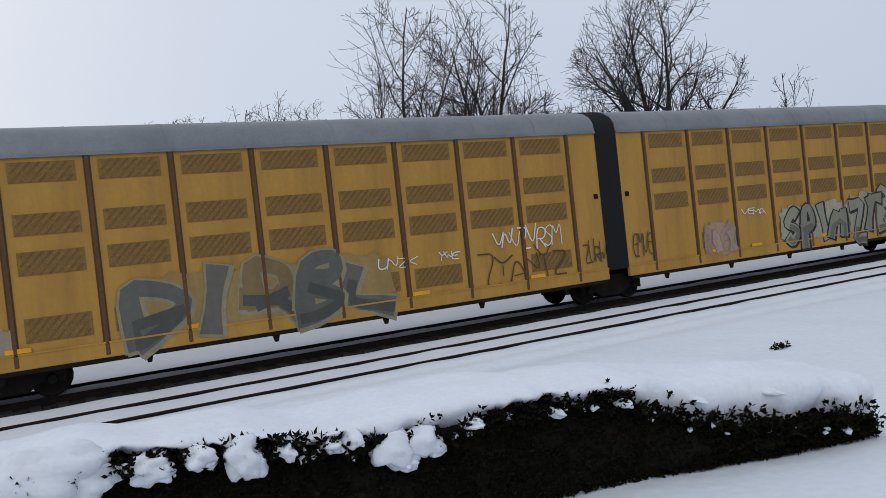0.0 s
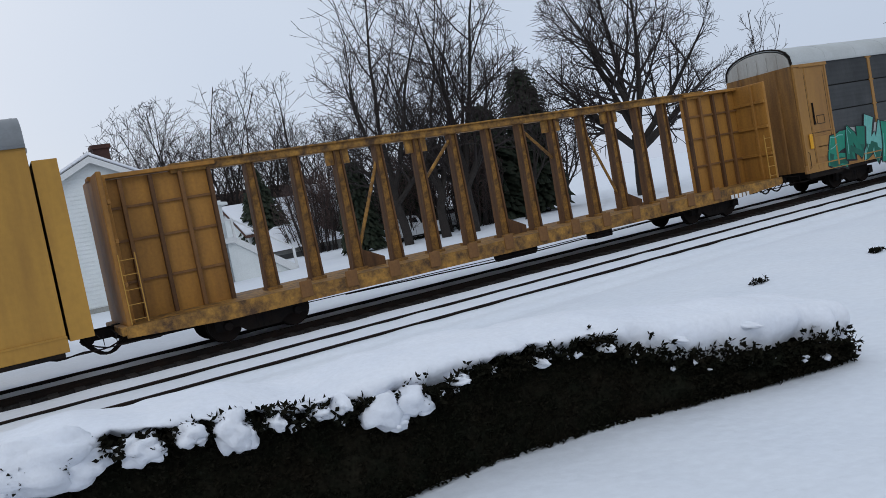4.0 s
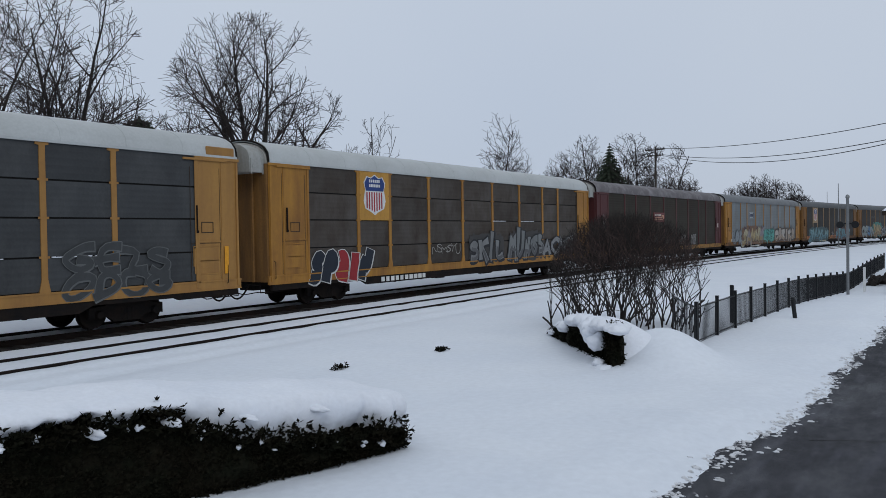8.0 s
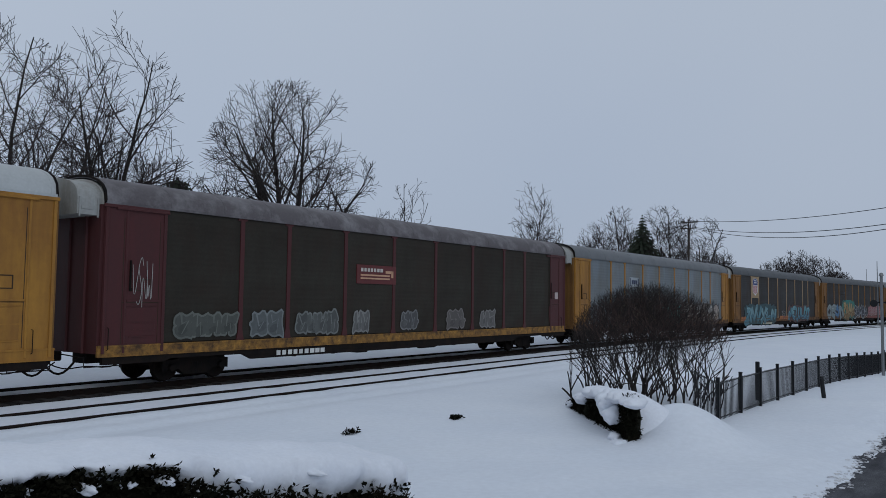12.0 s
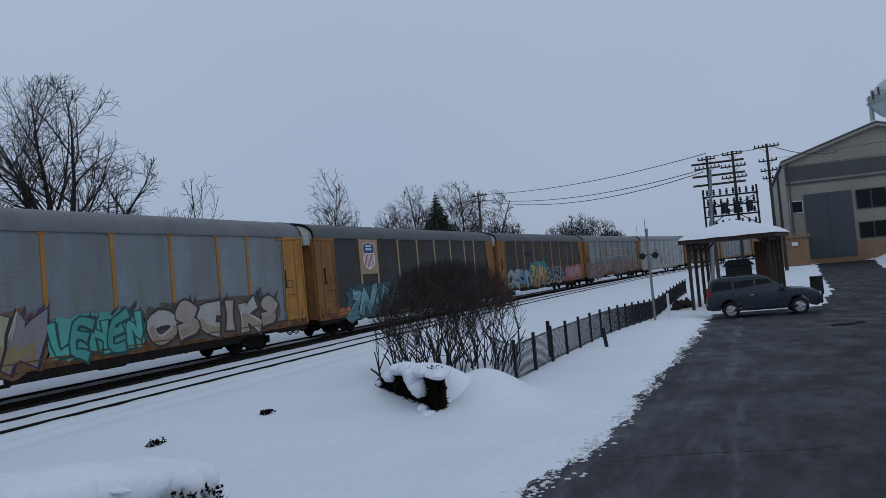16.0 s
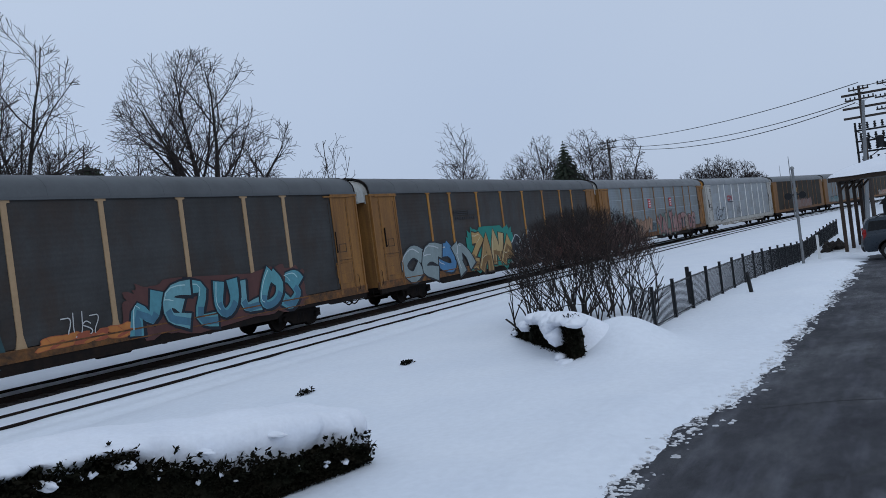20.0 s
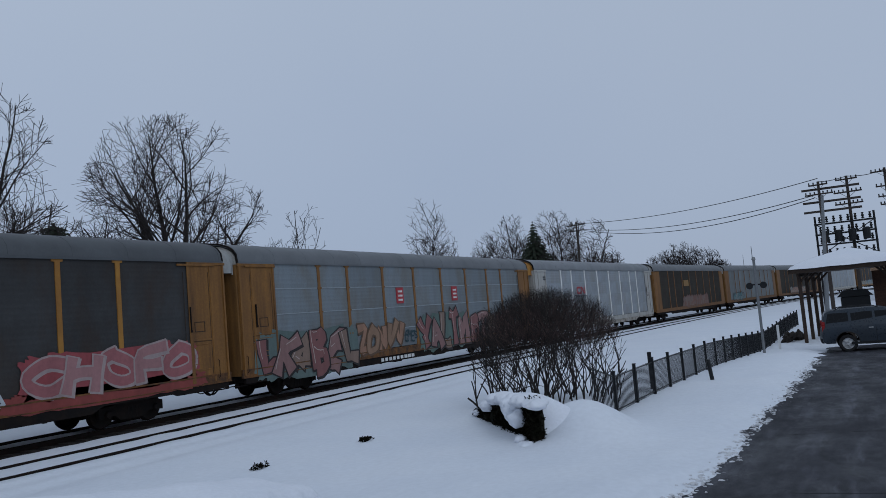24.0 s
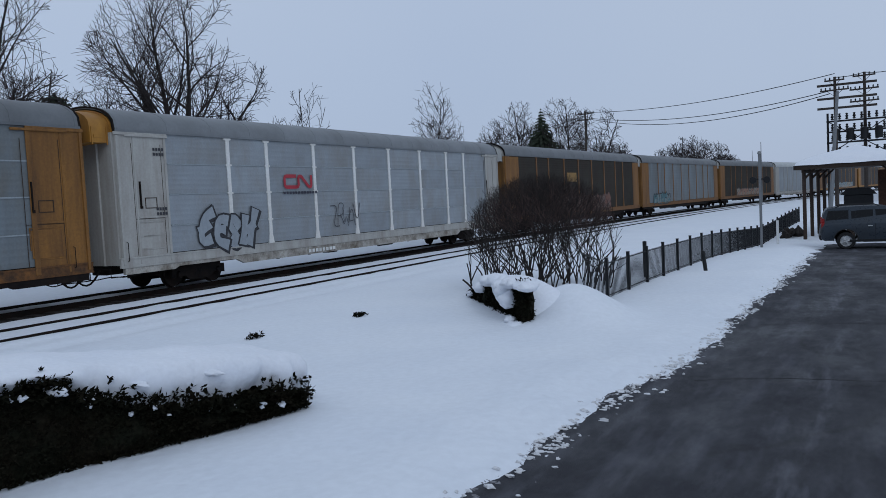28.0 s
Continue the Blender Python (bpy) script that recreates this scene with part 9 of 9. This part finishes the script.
part("top", MB().prism([(-0.75, 2.0), (0.75, 2.0), (0.45, 2.3), (-0.45, 2.3)], -0.3, 0.3, "x"), darkpaint_m, kb)
part("stand", MB().box(-0.2, 0.2, -0.5, 0.5, -0.1, 1.0, 0.02), wood_dark_m, kb)
tb = thing("picnic_table", "dark picnic table under the shelter", "table", (43.0, -0.6, sz))
part("tabletop", MB().box(-0.8, 0.8, -0.38, 0.38, 0.68, 0.75, 0.01), wood_dark_m, tb)
for s in (-1, 1):
    part("bench_seat", MB().box(-0.8, 0.8, s * 0.62, s * 0.88, 0.40, 0.46, 0.01), wood_dark_m, tb)
    part("leg", MB().tube([(s * 0.6, -0.7, -0.05), (s * 0.6, 0.25, 0.7)], 0.045, 5).tube([(s * 0.6, 0.7, -0.05), (s * 0.6, -0.25, 0.7)], 0.045, 5), wood_dark_m, tb)
ot = thing("waste_barrel", "dark barrel standing in the snow", "barrel", (42.5, -3.2, gz(42.5, -3.2)))
part("drum", MB().lathe([(0, 0), (0.29, 0), (0.30, 0.3), (0.29, 0.31), (0.30, 0.6), (0.29, 0.61), (0.30, 0.9), (0, 0.9)], 16), darkpaint_m, ot)
sg = thing("low_sign", "low dark slab sign half buried in snow", "sign", (40.3, -2.7, gz(40.3, -2.7) - 0.05))
part("slab", MB().box(-0.12, 0.12, -0.55, 0.55, 0, 0.42, 0.05), darkpaint_m, sg)

# ---- iron fence ----
fence = thing("iron_fence", "low black iron fence with square posts and pickets", "fence", (0, 0, 0))
F0, F1 = (16.85, 4.78), (52.0, 3.55)
n = 23
picket = MB().box(-0.006, 0.006, -0.006, 0.006, 0.02, 0.80).mesh("picket", darkpaint_m)
pts = []
for k in range(-1, n + 1):
    u = k / n
    x, y = F0[0] + (F1[0] - F0[0]) * u, F0[1] + (F1[1] - F0[1]) * u
    pts.append((x, y, gz(x, y)))
    if k >= 0:
        part("post", MB().box(-0.034, 0.034, -0.034, 0.034, -0.2, 0.88, 0.006).box(-0.042, 0.042, -0.042, 0.042, 0.88, 0.90, 0.008), darkpaint_m, fence, at=pts[-1])
far_pickets, m = MB(), 19
for k, (a, b) in enumerate(zip(pts, pts[1:])):
    va, vb = Vector(a), Vector(b)
    for z in (0.07, 0.77):
        part("rail", MB().tube([va + Vector((0, 0, z)), vb + Vector((0, 0, z))], 0.014, 4), darkpaint_m, fence)
    for i in range(1, m):
        p = va.lerp(vb, i / m)
        if k < 16:
            part("picket", picket, None, fence, at=p)
        else:
            far_pickets.box(p.x - 0.006, p.x + 0.006, p.y - 0.006, p.y + 0.006, p.z + 0.02, p.z + 0.80)
tagged(part("fence_mesh", far_pickets, darkpaint_m, fence), kind="stuff")
tpost = thing("marker_post", "tall square dark post behind the iron fence", "post", (20.95, 4.98, gz(20.95, 4.98) - 0.2))
part("shaft", MB().box(-0.045, 0.045, -0.045, 0.045, 0, 1.16, 0.012), darkpaint_m, tpost)
bo = thing("short_post", "short black post leaning in the snow", "post", (22.8, 3.8, gz(22.8, 3.8) - 0.2))
part("shaft", MB().tube([(0.02, -0.03, 0), (-0.02, 0.04, 0.70)], 0.055, 8).lathe([(0, 0.70), (0.06, 0.70), (0.045, 0.75), (0, 0.76)], 8, "z", (-0.02, 0.04, 0)), darkpaint_m, bo)
for i, (x, y, r) in enumerate(((41.3, 3.3, 0.36), (41.8, 2.85, 0.30))):
    solo("boulder", MB().blob((0, 0, 0.12), (r, r * 0.8, r * 0.95), 70 + i, 0.6, 14, 9), bark_m, "rough dark boulder in the snow", "boulder", (x, y, gz(x, y)), group="boulders by the shelter")

# ---- crossing signal and masts ----
cs = thing("crossing_signal", "slim grey crossing signal mast with paired lamps", "signal", (35.2, 3.75, gz(35.2, 3.75)))
part("mast", MB().tube([(0, 0, -0.2), (0, 0, 3.85)], 0.055, 8), greypole_m, cs)
part("arm", MB().tube([(0.05, -0.36, 2.82), (0.05, 0.36, 2.82)], 0.03, 6), darkpaint_m, cs)
for s in (-1, 1):
    part("lamp", MB().lathe([(0, -0.05), (0.14, -0.05), (0.14, 0.0), (0.08, 0.0), (0.07, 0.16), (0, 0.17)], 12, "x", (0.02, s * 0.27, 2.78)), darkpaint_m, cs, "dark round signal lamp")
part("bell", MB().lathe([(0, 3.85), (0.09, 3.85), (0.06, 3.95), (0, 3.98)], 8), greypole_m, cs)
mk = thing("white_marker", "white marker post by the fence end", "post", (38.0, 3.4, gz(38.0, 3.4)))
part("shaft", MB().box(-0.05, 0.05, -0.05, 0.05, -0.1, 1.05, 0.01), trim_m, mk)
for az, d, h in ((6.3, 118, 8.2), (6.9, 190, 10)):
    x, y = polar(az, d)
    ms = thing("thin_mast", "thin grey radio mast far along the line", "mast", (x, y, 0))
    part("shaft", MB().tube([(0, 0, -0.2), (0, 0, h)], [0.10, 0.04], 6), greypole_m, ms)

# ---- poles, transformers and wires ----
def utility_pole(x, y, h, arms, seed, label, lean=(0, 0), material=None, turn=80):
    z = gz(x, y) - 0.2
    po = thing("utility_pole", label, "utility pole", (x, y, z), turn, group="utility poles")
    part("shaft", MB().tube([(0, 0, 0), (lean[0], lean[1], h)], [0.17, 0.11], 8), material or pole_m, po)
    for zz, half in arms:
        am = part("crossarm", MB().box(-half, half, 0.1, 0.22, zz - 0.06, zz + 0.06, 0.01).tube([(-half * 0.6, 0.16, zz), (0, 0.1, zz - 0.5)], 0.02, 4).tube([(half * 0.6, 0.16, zz), (0, 0.1, zz - 0.5)], 0.02, 4), pole_m, po)
        k = max(2, int(half / 0.35))
        for i in range(-k, k + 1):
            if i:
                part("insulator", shared("insul", lambda mb: mb.lathe([(0.02, 0), (0.07, 0.03), (0.04, 0.08), (0.07, 0.12), (0.03, 0.2), (0, 0.2)], 8), darkpaint_m, "insulator"), None, am, at=(i * half / k * 0.92, 0.16, zz + 0.06))
    return po


P = {}
x, y = polar(17.75, 100)
P["line"] = (x, y, 12.3)
utility_pole(x, y, 12.6, [(12.2, 1.3), (11.5, 1.1)], 1, "wooden utility pole with two crossarms among trees")
P["h1"], P["h2"], P["c"] = (74, 2.25, 10.9), (76, 0.1, 11.3), (79, -2.9, 11.8)
utility_pole(*P["h1"][:2], 11.0, [(10.7, 0.75), (9.9, 1.1)], 2, "tall wooden utility pole of a switchyard frame")
utility_pole(*P["h2"][:2], 11.4, [(11.1, 0.85), (10.0, 1.1), (9.0, 1.1)], 3, "tall wooden utility pole of a switchyard frame")
utility_pole(*P["c"][:2], 12.0, [(11.7, 1.1), (10.4, 0.8), (9.5, 0.7), (8.8, 0.6)], 4, "tall wooden utility pole crowded with crossarms")
utility_pole(80.5, -3.6, 9.0, [], 5, "plain wooden pole beside the switchyard")
utility_pole(70, 2.6, 9.4, [], 6, "leaning grey steel pole", lean=(-0.7, 0.1), material=greypole_m)
x, y = polar(36.6, 150)
utility_pole(x, y, 11.3, [(11.0, 2.2)], 7, "far wooden utility pole with a long crossarm")
utility_pole(20.5, -33.0, 9.5, [(9.2, 1.2), (8.4, 1.0)], 8, "wooden utility pole behind the car park")
sw = thing("switchyard_frame", "dark lattice frame of transformers and insulators", "switchgear", (75, 0.6, 0))
for y in (-2.2, 2.3):
    part("upright", MB().tube([(0.6, y, -0.2), (0.6, y, 8.1)], 0.09, 6), darkpaint_m, sw)
for z in (4.6, 5.6, 6.5, 7.4):
    part("beam", MB().box(0.5, 0.7, -2.3, 2.4, z - 0.07, z + 0.07), darkpaint_m, sw)
for z in (10.3, 9.2, 8.4):
    part("beam", MB().box(-0.9, -0.75, -1.4, 3.0, z - 0.09, z + 0.09), pole_m, sw)
rnd = random.Random(4)
for z in (4.7, 5.7, 6.6, 7.5):
    for k in range(8):
        y = -1.9 + 0.55 * k
        part("insulator", MB().lathe([(0.05, 0), (0.14, 0.05), (0.06, 0.18), (0.14, 0.26), (0.06, 0.4), (0.12, 0.5), (0, 0.55)], 8, "z", (0.55, y, z)), darkpaint_m, sw)
for k in range(4):
    part("transformer", MB().lathe([(0, 0), (0.3, 0.02), (0.32, 0.9), (0.2, 1.0), (0, 1.02)], 10, "z", (0.1, -1.5 + 1.05 * k, 5.75)), darkpaint_m, sw)
part("brace", MB().tube([(0.6, -2.2, 4.6), (0.6, 2.3, 7.4)], 0.04, 5).tube([(0.6, 2.3, 4.6), (0.6, -2.2, 7.4)], 0.04, 5), darkpaint_m, sw)


def wire(a, b, sag, name="overhead_wire", r=0.035):
    p = []
    for k in range(25):
        u = k / 24
        v = Vector(a).lerp(Vector(b), u)
        p.append((v.x, v.y, v.z - sag * 4 * u * (1 - u)))
    return solo(name, MB().tube(p, r, 4), wire_m, "black overhead wire sagging between poles", "wire", group="overhead wires")


lx, ly, lz = P["line"]
wire((lx, ly, lz), (P["h1"][0], P["h1"][1], 11.2), 0.75)
wire((lx, ly - 0.8, lz - 0.8), (70, 2.6, 9.4), 1.0)
wire((lx, ly - 0.9, lz - 0.95), (70, 2.5, 9.2), 1.35)
wire(P["h2"], P["c"], 0.2)
wire(P["h1"], P["h2"], 0.1)
wire((79, -3.4, 11.6), (103, -12, 12.9), 0.6)
wire((79, -3.4, 10.5), (20.5, -32.2, 8.3), 0.9, r=0.017)
wire((79, -3.2, 9.6), (20.5, -33.6, 7.6), 1.0, r=0.017)
x, y = polar(36.6, 150)
wire((lx, ly, lz - 0.4), (x, y, 10.6), 2.0)

# ---- things by the sheds ----
bx = thing("grey_booth", "tall grey metal booth capped with snow", "booth", (45.6, -8.85, gz(45.6, -8.85) - 0.08))
part("cabin", MB().box(-0.5, 0.5, -0.5, 0.5, 0, 2.1, 0.03), door_m, bx)
part("snow_cover", MB().blob((0, 0, 2.12), (0.62, 0.62, 0.30), 5, 0.15, 14, 8), snowcap_m, bx)
part("beacon", MB().blob((0.1, -0.15, 2.55), (0.22, 0.3, 0.22), 8, 0.3, 10, 6), mat("amber_plastic", (0.55, 0.22, 0.01), 0.4), bx, "amber beacon")
for i, y in enumerate((-11.05, -12.4)):
    cb = thing("vending_cabinet", "dark framed cabinet with a pale front and a snow cap", "cabinet", (46.2, y, gz(46.2, y) - 0.1), group="cabinets by the shed")
    part("frame", MB().box(-0.35, 0.35, -0.46, 0.46, 0.1, 1.6, 0.03), darkpaint_m, cb)
    part("front_panel", MB().box(-0.38, -0.35, -0.08, 0.12, 0.5, 1.25, 0.01).box(-0.378, -0.35, -0.25, 0.28, 0.45, 0.56, 0.01), concrete_m, cb, "pale front panel")
    part("glass", MB().box(-0.375, -0.35, -0.38, 0.38, 1.28, 1.52), glass_m, cb)
    part("snow_cover", MB().blob((0, 0, 1.6), (0.42, 0.52, 0.13), 40 + i, 0.15, 12, 6), snowcap_m, cb)
dk = thing("timber_deck", "grey timber deck with a rail by the shed door", "deck", (46.0, -14.5, 0))
part("platform", MB().box(-0.6, 0.9, -1.5, 1.4, 0.1, 0.45, 0.01), wood_dark_m, dk)
for y in (-1.4, -0.7, 0.1, 1.3):
    part("post", MB().box(-0.6, -0.5, y - 0.05, y + 0.05, 0.4, 1.5), concrete_m, dk)
part("rail", MB().box(-0.62, -0.5, -1.45, 0.15, 1.42, 1.52), concrete_m, dk)
part("panel", MB().box(-0.56, -0.53, -1.35, 0.05, 0.55, 1.38), concrete_m, dk, "pale infill panel")
tp = thing("blue_tarp", "crumpled blue tarpaulin on the snow", "tarpaulin", (44.6, -15.95, 0.4))
part("sheet", MB().blob((0, 0, 0.12), (0.3, 0.5, 0.16), 12, 0.5, 16, 9), mat("blue_tarpaulin", (0.02, 0.05, 0.22), 0.45, fine=0.2), tp)
lp = thing("lamp_post", "thin dark lamp post beside the sheds", "lamp post", (45.0, -11.45, 0.2))
part("shaft", MB().tube([(0, 0, -0.3), (0, 0, 4.75)], [0.08, 0.05], 8), darkpaint_m, lp)
part("cap", MB().lathe([(0, 4.75), (0.07, 4.75), (0.05, 4.85), (0, 4.87)], 8), darkpaint_m, lp)
for i, (x, y, s) in enumerate(((27.0, -2.7, 0.4), (28.6, -5.3, 0.16), (27.2, -3.2, 0.15))):
    solo("debris", MB().blob((0, 0, 0.02), (s * 0.5, s, 0.05), 30 + i, 0.6, 10, 5), wood_dark_m, "scrap of dark debris on the asphalt", "debris", (x, y, float(lot_z(np.array(x), np.array(y)))), group="debris on the car park")
rnd = random.Random(77)
mb = MB()
EDGE = ([p[0] for p in LOT[:9]], [p[1] for p in LOT[:9]])
for i in range(1300):
    x = 4.5 + 26 * rnd.random() ** 1.5
    thickness = noise.noise(Vector((x * 0.9, 0, 4.0))) + 0.5 * noise.noise(Vector((x * 2.7, 0, 9.0)))
    if thickness < rnd.uniform(-0.5, 0.45):
        continue
    y = float(np.interp(x, *EDGE)) - rnd.gauss(-0.03, 0.09) - 0.10 * thickness
    z = max(float(lot_z(np.array(x), np.array(y))), float(snow_z(np.array([x]), np.array([y]))[0]))
    l, w = rnd.uniform(0.012, 0.034), rnd.uniform(0.012, 0.045)
    mb.blob((x, y, z), (l, w, rnd.uniform(0.008, 0.022)), i, 0.55, 9, 5)
solo("snow_clods", mb, dirty_snow_m, "trodden tan-grey clods of snow along the asphalt edge", "snow", kind="stuff")
mb = MB()
for i in range(34):
    x = 5.2 + 4.5 * rnd.random()
    y = float(np.interp(x, *EDGE)) - rnd.uniform(-0.12, 0.35)
    r = rnd.uniform(0.012, 0.035)
    z = max(float(lot_z(np.array(x), np.array(y))), float(snow_z(np.array([x]), np.array([y]))[0]))
    mb.blob((x, y, z + r * 0.15), (r, r * 1.5, r * 0.6), i + 900, 0.5, 10, 6)
solo("snow_lumps", mb, dirty_snow_m, "loose lumps of snow on the asphalt", "snow", kind="stuff")
# thin torn slush lying on the asphalt along the snow's edge
mb = MB()
for i in range(1500):
    x = 4 + 30 * rnd.random() ** 1.5
    off = rnd.expovariate(1 / 0.08) - 0.20
    y = float(np.interp(x, [p[0] for p in LOT[:9]], [p[1] for p in LOT[:9]])) - off
    l, w = rnd.uniform(0.012, 0.05) * (1 - min(0.7, max(0, off * 2))), rnd.uniform(0.006, 0.02)
    a = 1.57 + rnd.uniform(-0.7, 0.7)
    z = float(lot_z(np.array(x), np.array(y))) + 0.004
    ring = []
    for k in range(9):
        t = 2 * math.pi * k / 9
        q = rnd.uniform(0.6, 1.25)
        px, py = l * math.cos(t) * q, w * math.sin(t) * q
        ring.append((x + px * math.cos(a) - py * math.sin(a), y + px * math.sin(a) + py * math.cos(a), z - 0.006))
    mb.add(ring + [(x, y, z + 0.008)], [(k, (k + 1) % 9, 9) for k in range(9)])
solo("slush", mb, slush_m, "thin torn grey slush along the asphalt edge", "slush", kind="stuff")

# sealed joints across the asphalt
for i, (x0, y0, x1, y1) in enumerate(((10.2, 1.7, 13.5, -9.0), (14.6, 1.5, 17.4, -10.0), (19.5, 1.4, 20.8, -12.0), (25.0, 1.2, 25.6, -14.0), (32.0, 1.2, 31.5, -16.0))):
    rnd = random.Random(300 + i)
    vs, m = [], 40
    dx, dy = x1 - x0, y1 - y0
    l = math.hypot(dx, dy)
    for k in range(m + 1):
        u = k / m
        o, w = 0.22 * noise.noise(Vector((u * 7, i * 3.1, 0))), 0.004 + 0.009 * rnd.random()
        x, y = x0 + dx * u - dy / l * o, y0 + dy * u + dx / l * o
        z = float(lot_z(np.array(x), np.array(y))) + 0.004
        vs += [(x - dy / l * w, y + dx / l * w, z), (x + dy / l * w, y - dx / l * w, z)]
    solo("sealed_joint", MB().add(vs, [(2 * k + 1, 2 * k + 3, 2 * k + 2, 2 * k) for k in range(m)]), rubber_m, "black tar line sealing a joint in the asphalt", "tar joint", group="joints in the asphalt")


# ---- what moves ----
def run_of(t):
    """Metres that the train has gone by t seconds; it slows a little."""
    return 9.15 * t - 0.015 * t * t


def motions():
    for car, mid, half in CARS:
        rows = []
        for k in range(57):
            t = k * 0.5
            s = mid - run_of(t)
            ax, ay, _ = on_track(s - half, FAR_C)
            bx, by, _ = on_track(s + half, FAR_C)
            rows.append((t, pose((ax + bx) / 2, (ay + by) / 2, 0, 0, 0, math.degrees(math.atan2(by - ay, bx - ax)))))
        walk(car, rows)
    spin = []
    for k in range(421):
        t = k / 15
        spin.append((t, pose(0, 0, 0.452, 0, -math.degrees(run_of(t) / 0.425), 0)))
    for w in WHEELSETS:
        x = w.location.x
        walk(w, [(t, Matrix.Translation((x, 0, 0)) @ m) for t, m in spin])


motions()
